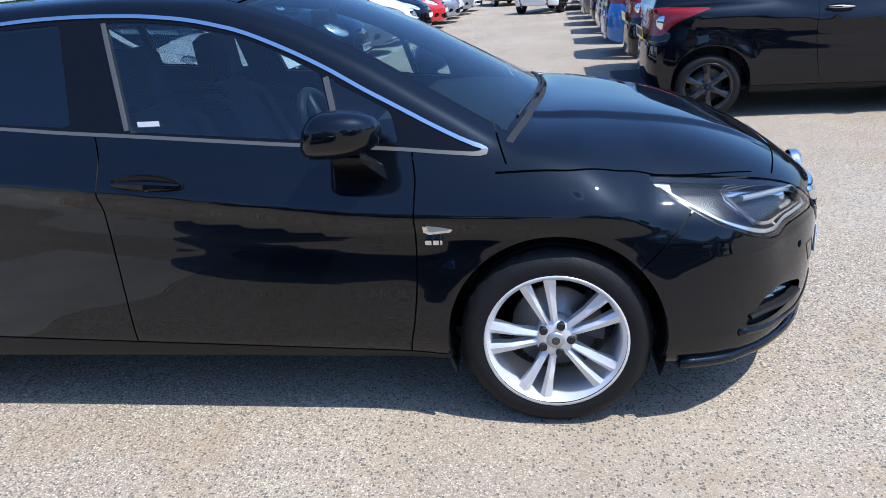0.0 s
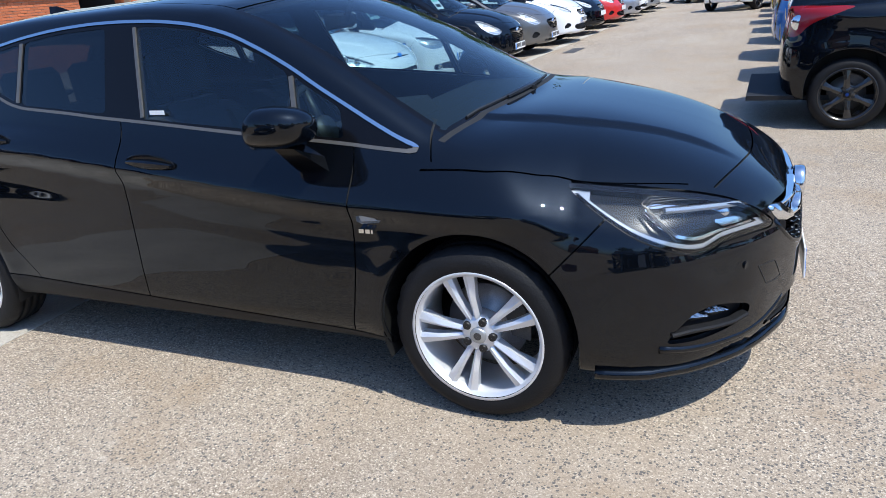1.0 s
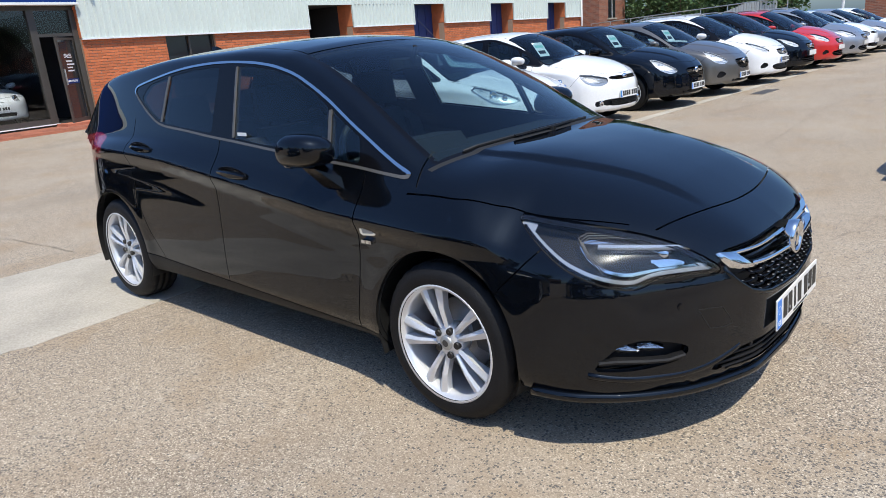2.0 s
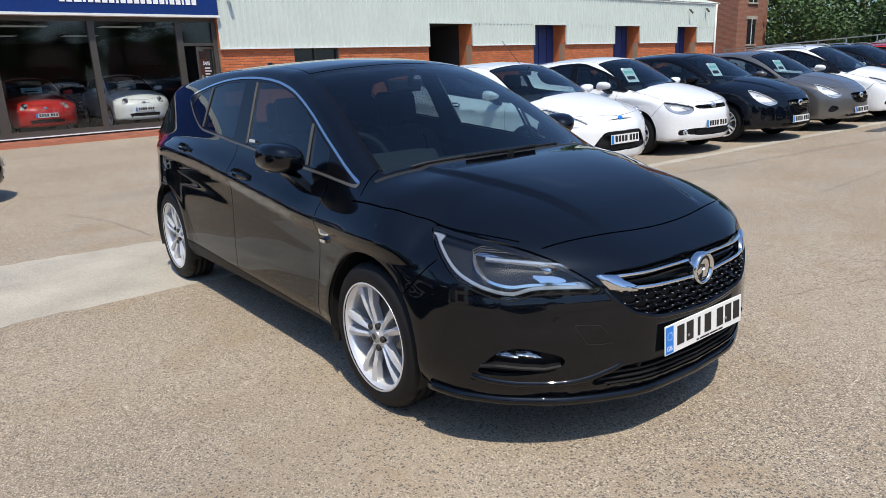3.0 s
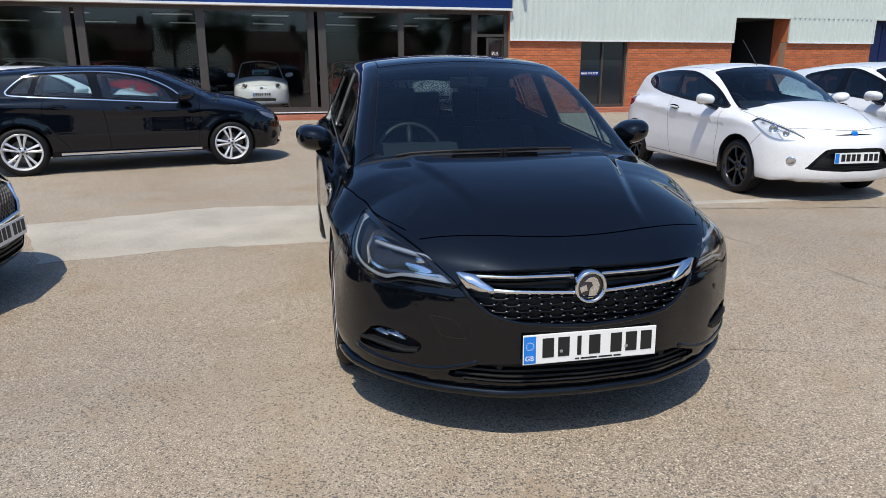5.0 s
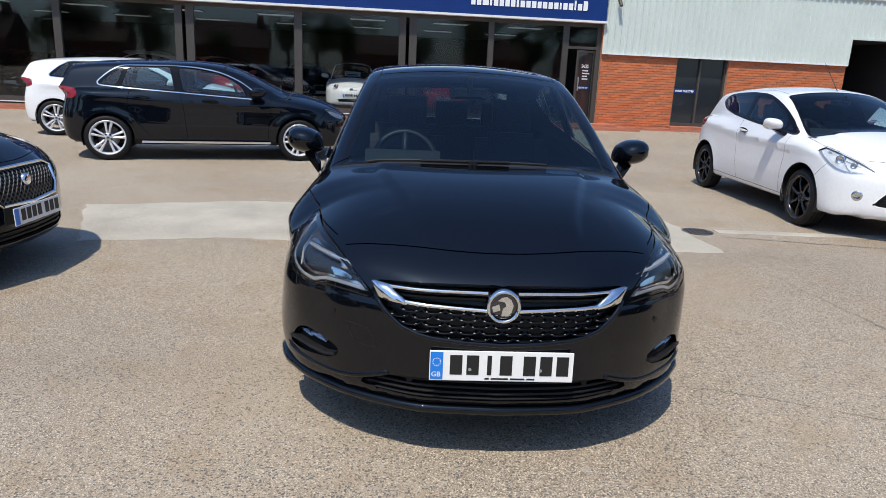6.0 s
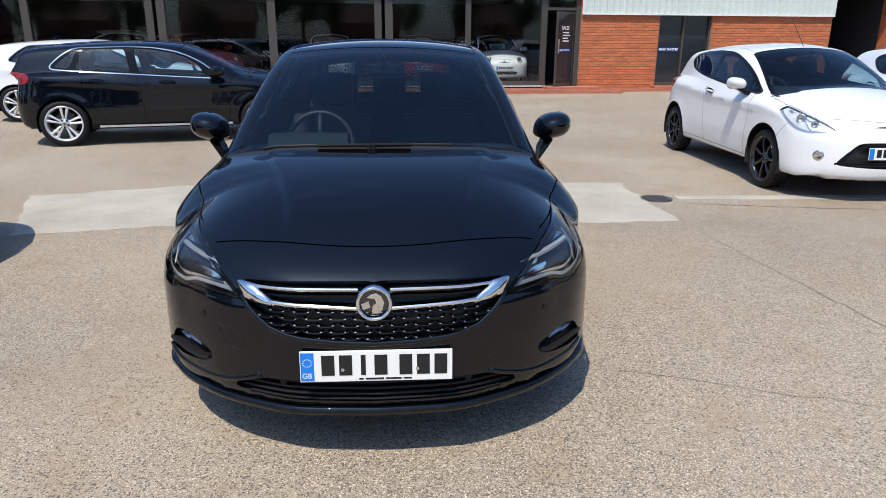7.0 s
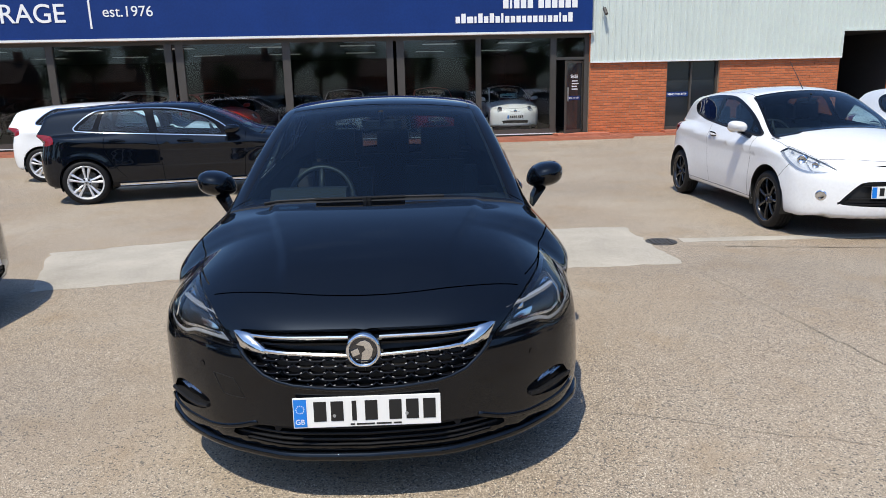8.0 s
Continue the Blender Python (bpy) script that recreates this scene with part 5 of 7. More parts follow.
def mirror_parts(root, paint, at, scale=1.0, slim=1.0, reach=-0.17):
    """Door mirrors: shell, foot and glass; at is the shell's middle on the left side."""
    for sd in (1, -1):
        def shell(bm):
            bmesh.ops.create_uvsphere(bm, u_segments=24, v_segments=14, radius=1.0)
            for v in bm.verts:
                x, y, z = (math.copysign(abs(c) ** 0.82, c) for c in v.co)
                x = x * (0.160 if x > 0 else 0.062)
                y, z = y * 0.120 * slim, z * (0.080 if z > 0 else 0.062)
                v.co = Vector((x + 0.25 * z - 0.10 * y - 0.02, y + 0.10 * z, z + 0.10 * y)) * scale
        key = f"mirror_shell{paint.name}{scale}{slim}"
        sh = piece("door_mirror", shared(key, shell, paint, True), root, Matrix.Translation((at[0], sd * at[1], at[2])) @ Matrix.Diagonal((1, sd, 1, 1)), "door mirror")

        def foot(bm):
            hull(bm, [(x, y, z) for x, y, z in ((0.06, -0.05, -0.05), (-0.03, -0.05, -0.05), (0.06, 0.0, -0.06), (-0.02, 0.0, -0.06), (0.13, reach, -0.155), (0.0, reach, -0.155), (0.12, reach, -0.105), (0.01, reach, -0.105))])
        piece("mirror_foot", shared(f"mirror_foot{reach}", foot, M_GLOSSBLACK), sh)
        piece("mirror_glass", shared(f"mirror_glass{slim}", lambda bm: hull(bm, [(-0.056 + 0.2 * b * 0.06, a * 0.10 - 0.003, b * 0.065) for a, b in [(slim * math.cos(t), math.sin(t)) for t in [2 * math.pi * i / 20 for i in range(20)]]] + [(-0.044, 0, 0)]), M_CHROME, True), sh)


def handles(root, spots, paint, long=1.0, tall=1.0):
    """Pull handles with their cups on both sides; spots are (x, y, z) on the left."""
    for x, y, z in spots:
        for sd in (1, -1):
            def bar(bm):
                hull(bm, [(a * 0.105 * long, b * (0.026 - 0.014 * a * a) * (1 - 0.35 * c * c), c * 0.013 * tall * (1 - 0.6 * a * a)) for a in (-1, -0.85, -0.6, 0, 0.6, 0.85, 1) for b in (0, 1) for c in (-1, -0.5, 0.5, 1)])
            h = piece("door_handle", shared(f"door_handle{paint.name}{long}", bar, paint, False), root, Matrix.Translation((x, sd * y, z)) @ Matrix.Diagonal((1, sd, 1, 1)) @ pose(0, 0, 0, 0, 3, 0))

            def cup(bm):
                bmesh.ops.create_uvsphere(bm, u_segments=16, v_segments=8, radius=1.0)
                for v in bm.verts:
                    v.co = Vector((v.co.x * 0.115 * long, v.co.y * 0.003, v.co.z * 0.030 * tall))
            piece("handle_cup", shared(f"handle_cup{long}", cup, M_GLOSSBLACK, True), h)

# ---- the black hatchback that the camera walks round ----
HERO = dict(
    flat_hood=True, cab_round=0.035, tuck=0.08, axle=-0.024, bulge=0.013,
    hood=curve((1.05, 0.55), (0.93, 0.69), (0.80, 0.775), (0.66, 0.838), (0.45, 0.905), (0.2, 0.953), (0.05, 0.969), (-0.05, 0.973), (-0.3, 1.0), (-1.0, 1.03), (-2.2, 1.09), (-3.0, 1.06), (-3.3, 1.0), (-3.5, 0.96)),
    hood_crown=curve((1.0, 0.30), (0.8, 0.36), (0.6, 0.40), (0.3, 0.42), (0.2, 0.33), (0.05, 0.20), (-0.1, 0.15), (-0.6, 0.18), (-3.5, 0.18)),
    roof=curve((0.35, 0.78), (-0.08, 1.01), (-0.3, 1.125), (-0.6, 1.275), (-0.9, 1.392), (-1.1, 1.44), (-1.5, 1.466), (-2.0, 1.46), (-2.6, 1.415), (-3.0, 1.355), (-3.06, 1.31), (-3.16, 1.18), (-3.34, 0.96), (-3.5, 0.72)),
    roof_crown=0.11,
    width=curve((1.0, 0.88), (0.5, 0.910), (0.0, 0.910), (-0.6, 0.892), (-1.6, 0.895), (-2.66, 0.903), (-3.4, 0.87)),
    cabin=curve((0.2, 0.752), (-0.2, 0.768), (-0.5, 0.774), (-0.8, 0.780), (-1.6, 0.783), (-2.3, 0.770), (-2.7, 0.752), (-3.0, 0.724), (-3.3, 0.67)),
    side=curve((0.1, 0.10), (0.2, 0.056), (0.28, 0.024), (0.34, 0.012), (0.42, 0.013), (0.52, 0.019), (0.62, 0.025), (0.70, 0.030), (0.76, 0.030), (0.80, 0.016), (0.835, 0.003), (0.86, 0.012), (0.93, 0.058), (1.0, 0.110), (1.1, 0.19), (1.5, 0.5)),
    nose=curve((0.15, 0.890), (0.215, 0.935), (0.26, 0.965), (0.34, 0.977), (0.46, 0.979), (0.56, 0.981), (0.592, 0.979), (0.615, 0.970), (0.64, 0.966), (0.70, 0.948), (0.77, 0.885), (0.85, 0.760), (1.1, 0.320)),
    crease=curve((1.0, -0.10), (0.3, -0.095), (-0.5, -0.085), (-1.0, -0.035), (-1.5, 0.02), (-2.1, 0.08), (-3.0, 0.12)),
    dlo=[(-0.215, 0.912), (-0.30, 0.943), (-0.40, 0.992), (-0.51, 1.050), (-0.62, 1.107), (-0.735, 1.172), (-0.86, 1.232), (-1.02, 1.297), (-1.19, 1.338), (-1.36, 1.359), (-1.56, 1.369), (-1.74, 1.369), (-1.94, 1.358), (-2.12, 1.338), (-2.33, 1.304), (-2.53, 1.266), (-2.44, 1.213), (-2.30, 1.143), (-2.13, 1.080), (-1.79, 1.053), (-1.64, 1.037), (-1.35, 1.013), (-1.06, 0.987), (-0.89, 0.972), (-0.60, 0.950), (-0.47, 0.938), (-0.37, 0.926)],
    chrome_line=curve((-3.2, 1.26), (-2.6, 1.245), (-2.45, 1.238), (-2.0, 1.20), (-0.8, 1.05), (-0.4, 0.955), (-0.28, 0.928), (-0.15, 0.90)),
    panes=dict(
        quarter_light=[(-0.505, 0.950), (-0.675, 0.965), (-0.725, 1.148), (-0.625, 1.095), (-0.530, 1.045)],
        front_window=[(-0.705, 0.968), (-1.395, 1.024), (-1.478, 1.352), (-1.36, 1.347), (-1.19, 1.326), (-1.02, 1.285), (-0.86, 1.220), (-0.752, 1.162)],
        rear_window=[(-1.60, 1.045), (-2.095, 1.085), (-2.105, 1.325), (-1.9, 1.348), (-1.64, 1.356)],
        rear_quarter_light=[(-2.135, 1.096), (-2.29, 1.150), (-2.41, 1.214), (-2.34, 1.286), (-2.140, 1.320)]),
    door_front=curve((0.25, -0.508), (0.293, -0.503), (0.406, -0.480), (0.562, -0.463), (0.748, -0.456), (0.843, -0.452), (0.924, -0.462), (1.2, -0.46)),
    door_mid=curve((0.25, -1.486), (0.58, -1.492), (0.77, -1.497), (0.9, -1.492), (1.03, -1.516), (1.33, -1.558)),
    door_rear=curve((0.25, -2.06), (0.37, -2.155), (0.51, -2.281), (0.68, -2.36), (0.855, -2.385), (1.06, -2.43), (1.3, -2.46)),
    sill_slope=0.042, arch=0.350, arch_z=0.328, strip_band=(0.012, 0.025),
    bonnet_side=curve((-3.5, 0.80), (-0.3, 0.820), (0.0, 0.812), (0.16, 0.770), (0.25, 0.734), (0.355, 0.716), (0.455, 0.688), (0.55, 0.648), (0.64, 0.600), (0.73, 0.550), (1.0, 0.42)),
    pillar_seam=curve((0.80, -0.13), (0.89, -0.172), (0.99, -0.215), (1.1, -0.26)),
    headlight=[(-0.487, 0.816), (-0.36, 0.803), (-0.24, 0.793), (-0.12, 0.779), (0.02, 0.760), (0.165, 0.728), (0.285, 0.683), (0.388, 0.634), (0.38, 0.620), (0.21, 0.630), (0.045, 0.628), (-0.025, 0.606), (-0.12, 0.613), (-0.235, 0.638), (-0.345, 0.677), (-0.41, 0.720), (-0.465, 0.770)],
    lamp_module=[(-0.265, 0.757), (-0.135, 0.766), (0.03, 0.748), (0.17, 0.714), (0.275, 0.678), (0.325, 0.650), (0.05, 0.652), (-0.055, 0.642), (-0.165, 0.662), (-0.24, 0.705)],
    lamp_bowl=[(0.05, 0.694), (0.18, 0.688), (0.26, 0.664), (0.08, 0.660)],
    strip_line=curve((-0.5, 0.83), (-0.42, 0.80), (-0.36, 0.757), (-0.25, 0.70), (-0.1, 0.665), (0.1, 0.672), (0.25, 0.665), (0.42, 0.645)),
    grille=[(-0.1, 0.690), (0.30, 0.690), (0.455, 0.684), (0.470, 0.668), (0.437, 0.60), (0.418, 0.580), (0.361, 0.535), (0.253, 0.502), (0.134, 0.490), (-0.1, 0.486)],
    intake=[(-0.1, 0.350), (0.34, 0.350), (0.44, 0.335), (0.53, 0.297), (0.47, 0.272), (-0.1, 0.262)],
    fog=[(-0.25, 0.335), (-0.16, 0.400), (-0.12, 0.425), (-0.03, 0.440), (0.07, 0.430), (0.19, 0.408), (0.22, 0.385), (0.17, 0.352), (0.03, 0.338), (-0.10, 0.332)],
    fog_deep=0.034, trim_width=0.011, plate_out=-0.006, near=True, belt_mat=M_POST, pane_round=0.008, plate_y=0.004, bonnet_edge=(0.31, 0.785))
hero, HS, HW = car("hatchback_car", pose(0.88, 0.003, 0, 0, 0, 1.65) @ Matrix.Diagonal((0.978, 0.985, 1.0, 1.0)) @ Matrix.Translation((-0.9, 0, 0)), M_BLACKPAINT, "glossy black five-door hatchback with silver alloy wheels parked on the tarmac", spec=HERO, wheel_spec=dict(R=0.314, rim=0.229))
mirror_parts(hero, M_BLACKPAINT, (-0.665, 0.925, 1.010), slim=0.84, reach=-0.085)
handles(hero, [(-1.32, 0.868, 0.872), (-2.22, 0.862, 0.957)], M_BLACKPAINT, 1.1, 1.25)


def first_out(S, lo, hi, place):
    """Where the skin is met on the way from lo to hi along one axis."""
    F = S.setdefault("field", body_field(S))
    for _ in range(4):
        q = np.linspace(lo, hi, 40)
        k = max(int(np.argmax(F(*place(q)) > 0)), 1)
        lo, hi = q[k - 1], q[k]
    return float(lo)


def front_x(S, y, z):
    """Where the nose's skin lies at (y, z)."""
    return first_out(S, 0.0, 1.4, lambda q: (q, 0 * q + abs(y), 0 * q + z))


def top_z(S, x, y):
    return first_out(S, 0.6, 1.7, lambda q: (0 * q + x, 0 * q + abs(y), q))


def side_y(S, x, z):
    return first_out(S, 0.2, 1.3, lambda q: (0 * q + x, q, 0 * q + z))


def lerp(a, b, t):
    return a + (b - a) * t


# chrome wing bars either side of the badge
for sd in (1, -1):
    def bar(za, zb, ya, yb, out, ha, hb):
        bm = bmesh.new()
        rings = []
        for i in range(15):
            t = i / 14
            y, z, h = lerp(ya, yb, t), lerp(za, zb, t), lerp(ha, hb, t ** 3)
            x = front_x(HS, y, z)
            rings.append([bm.verts.new((x + a, sd * y, z + b * h)) for a, b in ((-0.03, -0.5), (out - 0.004, -0.5), (out, -0.2), (out, 0.2), (out - 0.004, 0.5), (-0.03, 0.5))])
        for a, b in zip(rings, rings[1:]):
            for i in range(6):
                bm.faces.new((a[i], a[(i + 1) % 6], b[(i + 1) % 6], b[i]))
        bm.faces.new(rings[0]), bm.faces.new(rings[-1][::-1])
        bmesh.ops.recalc_face_normals(bm, faces=bm.faces[:])
        return bm
    up = part("chrome_bar", bar(0.665, 0.667, 0.055, 0.43, 0.006, 0.012, 0.013), M_CHROME, hero, "upper chrome grille bar")
    lowb = part("chrome_bar", bar(0.609, 0.622, 0.058, 0.372, 0.009, 0.014, 0.018), M_CHROME, hero, "lower chrome grille bar")
    tip = bmesh.new()
    ring_a = [(0.350, 0.613), (0.405, 0.616), (0.446, 0.629), (0.475, 0.677), (0.464, 0.680), (0.408, 0.674), (0.392, 0.655), (0.350, 0.631)]
    va = [tip.verts.new((front_x(HS, y, z) + 0.009, sd * y, z)) for y, z in ring_a]
    vb = [tip.verts.new((front_x(HS, y, z) - 0.03, sd * y, z)) for y, z in ring_a]
    # the face swells to a soft ridge between its edges
    ridge = [tip.verts.new((front_x(HS, y, z) + 0.0115, sd * y, z)) for y, z in ((0.356, 0.621), (0.402, 0.632), (0.430, 0.648), (0.464, 0.676))]
    for i, a, b in ((0, 0, 1), (1, 1, 2), (2, 2, 3)):
        tip.faces.new((va[i], va[i + 1], ridge[b], ridge[a]))
    for i, a, b in ((4, 3, 2), (5, 2, 1), (6, 1, 0)):
        tip.faces.new((va[i], va[i + 1], ridge[b], ridge[a]))
    tip.faces.new((va[3], va[4], ridge[3])), tip.faces.new((va[7], va[0], ridge[0]))
    tip.faces.new(vb[::-1])
    for i in range(8):
        tip.faces.new((va[i], va[(i + 1) % 8], vb[(i + 1) % 8], vb[i]))
    bmesh.ops.recalc_face_normals(tip, faces=tip.faces[:])
    part("chrome_wing_tip", tip, M_CHROME, hero, smooth=True)
    # fog lamp in its recess, with a plastic blade under it
    def on_nose(q, z, back):
        y = 0.3
        for _ in range(40):
            y += (front_x(HS, y, z) - y - q) * 0.4
        d = Vector((0.75, 0.66, 0)) * back
        return Vector((q + y - d.x, sd * (y - d.y), z))
    bm = bmesh.new()
    for q0, q1 in ((-0.150, -0.02), (-0.03, 0.10)):
        a, b = on_nose(q0, 0.408, 0.020), on_nose(q1, 0.396, 0.020)
        nrm = Vector((0.75, sd * 0.66, 0))
        pts = []
        for t, h in ((0.0, 0.011), (0.5, 0.016), (1.0, 0.008)):
            c = a.lerp(b, t)
            pts += [c + Vector((0, 0, h)) - nrm * 0.006, c + Vector((0, 0, -h)) - nrm * 0.006, c + nrm * 0.006, c - nrm * 0.015]
        hull(bm, pts)
    part("fog_lamp", bm, M_FOGLAMP, hero, "small chrome fog lamp")
    blade = bmesh.new()
    sweep(blade, [on_nose(q, z, 0.006) for q, z in ((-0.21, 0.366), (-0.13, 0.372), (0.0, 0.366), (0.11, 0.362), (0.19, 0.372))], [(-0.014, -0.007), (0.014, -0.007), (0.016, 0.0), (0.012, 0.006), (-0.014, 0.006)])
    part("fog_blade", blade, M_PLASTIC, hero)
    # gloss wing that sweeps from the corner to the lower intake
    wing = bmesh.new()
    crest = curve((0.40, 0.350), (0.46, 0.328), (0.54, 0.306), (0.62, 0.298), (0.70, 0.300), (0.77, 0.308), (0.815, 0.320))
    sweep(wing, [(front_x(HS, y, float(crest(y))) - 0.010, sd * y, float(crest(y))) for y in np.linspace(0.815, 0.40, 25)], ring_section(0.014, 10))
    part("bumper_wing", wing, M_BLACKPAINT, hero, smooth=True)
    # outline of the towing-eye cover
    if sd < 0:
        rim = bmesh.new()
        spots = [(0.567, 0.515), (0.52, 0.512), (0.484, 0.507), (0.462, 0.475), (0.443, 0.440), (0.48, 0.437), (0.529, 0.444), (0.55, 0.48), (0.567, 0.515)]
        sweep(rim, [(front_x(HS, y, z) - 0.0002, sd * y, z) for y, z in spots], [(-0.0015, -0.0015), (0.0015, -0.0015), (0.0015, 0.0012), (-0.0015, 0.0012)])
        part("towing_eye_cover", rim, M_INK, hero)
    for y, z in ((0.615, 0.535), (0.325, 0.332)):
        bm = bmesh.new()
        x = front_x(HS, y, z)
        nx = Vector((1, 0.55 if y > 0.5 else 0.1, 0)).normalized()
        p = Vector((x - (0.002 if y > 0.5 else 0.02), sd * y, z))
        n = Vector((nx.x, sd * nx.y, 0))
        cyl(bm, p - n * 0.01, p + n * 0.003, 0.0125, n=20)
        cyl(bm, p + n * 0.003, p + n * 0.0045, 0.0095, n=20)
        part("parking_sensor", bm, M_PLASTIC if y < 0.5 else M_BLACKPAINT, hero)
    # projector and reflector bowls inside the headlamp
    for q, zz, r in ((-0.068, 0.699, 0.030), (0.147, 0.690, 0.030)):
        y = 0.712 if q < 0.05 else 0.605
        x = q + y
        bm = bmesh.new()
        lathe(bm, [(0.001, -0.018), (r * 0.5, -0.014), (r * 0.85, -0.002), (r, 0.01), (r, 0.05)], 24)
        d = Vector((0.85, sd * 0.45, 0.05)).normalized()
        part("projector", bm, M_LAMPCHROME if q > 0.05 else M_LENS, hero, smooth=True).matrix_local = Matrix.Translation((x - 0.040, sd * (y - 0.027), zz)) @ d.to_track_quat("-Y", "Z").to_matrix().to_4x4()
    blade = bmesh.new()
    sweep(blade, [on_nose(q, z, 0.014) for q, z in ((-0.178, 0.733), (-0.08, 0.729), (0.047, 0.723), (0.16, 0.716), (0.268, 0.707))], [(-0.010, -0.006), (0.004, -0.008), (0.007, 0.0), (0.004, 0.008), (-0.010, 0.006)])
    part("light_blade", blade, M_LAMPSATIN, hero, "chrome light blade inside the headlamp")
    # fine ribs round the upper corner of the lamp's module
    for k in range(3):
        rib = bmesh.new()
        e = 0.006 * k
        sweep(rib, [on_nose(q, z, 0.016) for q, z in ((-0.165 - e, 0.668 - e), (-0.222 - e, 0.712), (-0.236 - e, 0.742 + e), (-0.205, 0.754 + e), (-0.08, 0.752 + e * 0.8), (0.05, 0.740 + e * 0.5))], ring_section(0.0018, 6))
        part("lamp_rib", rib, M_POST, hero)
    # wing badge and its lettering as bars
    sy = side_y(HS, -0.383, 0.705)
    bm = bmesh.new()
    hull(bm, [(x - 0.048, sd * (sy - 0.006 + o), z - 0.019) for x, z in ((-0.385, 0.748), (-0.305, 0.738), (-0.283, 0.728), (-0.300, 0.714), (-0.365, 0.708), (-0.383, 0.716)) for o in (0, 0.008)])
    bd = part("wing_badge", bm, M_CHROME, hero, "chrome side badge")
    bm = bmesh.new()
    hull(bm, [(x - 0.048, sd * (sy - 0.006 + o), z - 0.019) for x, z in ((-0.372, 0.739), (-0.31, 0.732), (-0.305, 0.722), (-0.365, 0.716)) for o in (0.006, 0.0095)])
    part("badge_face", bm, M_GALV, bd)
    for i, (a, b) in enumerate(((-0.385, -0.365), (-0.360, -0.342), (-0.337, -0.331))):
        part("trim_letter", boxed(a - 0.042, b - 0.042, *sorted((sd * (sy - 0.012), sd * (sy + 0.003))), 0.656, 0.670), M_CHROME, hero)

# round badge
M_BADGEFIELD = mat("dark_satin_chrome", (0.10, 0.102, 0.108), 0.2, metal=0.9)
bm = bmesh.new()
lathe(bm, [(0.047, -0.006), (0.050, -0.014), (0.056, -0.017), (0.061, -0.012), (0.063, 0.0), (0.060, 0.02)], 48)
badge = part("round_badge", bm, M_CHROME, hero, "round chrome maker's badge", smooth=True)
badge.matrix_local = pose(front_x(HS, 0, 0.628) + 0.004, 0, 0.628, 0, 0, 90) @ pose(0, 0, 0, 0, 0, 0)
bm = bmesh.new()
lathe(bm, [(0.0005, -0.006), (0.030, -0.005), (0.048, -0.003)], 40)
part("badge_field", bm, M_BADGEFIELD, badge, smooth=True)
bm = bmesh.new()
for shape in ([(-0.010, -0.042), (0.012, -0.040), (0.028, -0.020), (0.034, 0.006), (0.024, 0.028), (0.008, 0.038), (-0.010, 0.034), (-0.024, 0.022), (-0.012, 0.020), (0.002, 0.018), (0.008, 0.004), (-0.004, -0.006), (-0.006, -0.022)],
              [(-0.043, 0.000), (-0.018, 0.010), (-0.012, -0.012), (-0.037, -0.020)]):
    face = bm.faces.new([bm.verts.new((x, -0.005, z)) for x, z in shape])
    for el in bmesh.ops.extrude_face_region(bm, geom=[face])["geom"]:
        if isinstance(el, bmesh.types.BMVert):
            el.co.y = -0.010
bmesh.ops.recalc_face_normals(bm, faces=bm.faces[:])
part("badge_emblem", bm, M_CHROME, badge)

# scale-like bars of the grille; grey lips paint the sun's glint along them
M_SUNGLINT = mat("satin_grille_edge", (0.27, 0.275, 0.285), 0.45, metal=0.5)


def scale_bar(bm):
    sweep(bm, [(0, -0.036, 0.0095), (0.004, -0.029, 0.002), (0.006, -0.016, -0.0005), (0.007, 0, -0.001), (0.006, 0.016, -0.0005), (0.004, 0.029, 0.002), (0, 0.036, 0.0095)], [(-0.012, -0.0022), (0.008, -0.0022), (0.010, 0.0), (0.008, 0.0026), (-0.012, 0.0026)])


def scale_edge(bm):
    sweep(bm, [(0.008, -0.027, 0.0030), (0.011, -0.018, 0.0003), (0.012, 0, -0.0004), (0.011, 0.018, 0.0003), (0.008, 0.027, 0.0030)], [(-0.004, -0.0016), (0.002, -0.0016), (0.004, 0.0), (0.002, 0.0018), (-0.004, 0.0018)])


for r in range(5):
    z = 0.5925 - r * 0.0228
    half = np.interp(z, [0.485, 0.50, 0.54, 0.59, 0.62], [0.10, 0.25, 0.36, 0.42, 0.43])
    k = 0.082
    for i in range(-6, 7):
        y = (i + 0.5 * (r % 2)) * k
        if abs(y) > half - 0.02:
            continue
        x = front_x(HS, y, z) - 0.016
        slope = (front_x(HS, abs(y) + 0.02, z) - front_x(HS, abs(y), z)) / 0.02
        sc = piece("grille_scale", shared("grille_scale", scale_bar, M_GLOSSBLACK), hero, pose(x, y, z, 0, 0, math.degrees(math.atan(slope)) * (-1 if y > 0 else 1) if abs(y) > 0.01 else 0))
        piece("scale_edge", shared("scale_edge", scale_edge, M_SUNGLINT), sc)
# rolled painted rim under the grille
bm = bmesh.new()
low_rim = [(0.456, 0.63), (0.437, 0.598), (0.412, 0.572), (0.361, 0.533), (0.31, 0.515), (0.253, 0.502), (0.134, 0.490), (0.0, 0.486)]
low_rim = low_rim + [(-y, z) for y, z in low_rim[-2::-1]]
sweep(bm, [(front_x(HS, y, z) - 0.006, y, z) for y, z in low_rim], ring_section(0.010, 10))
part("grille_rim", bm, M_BLACKPAINT, hero, smooth=True)
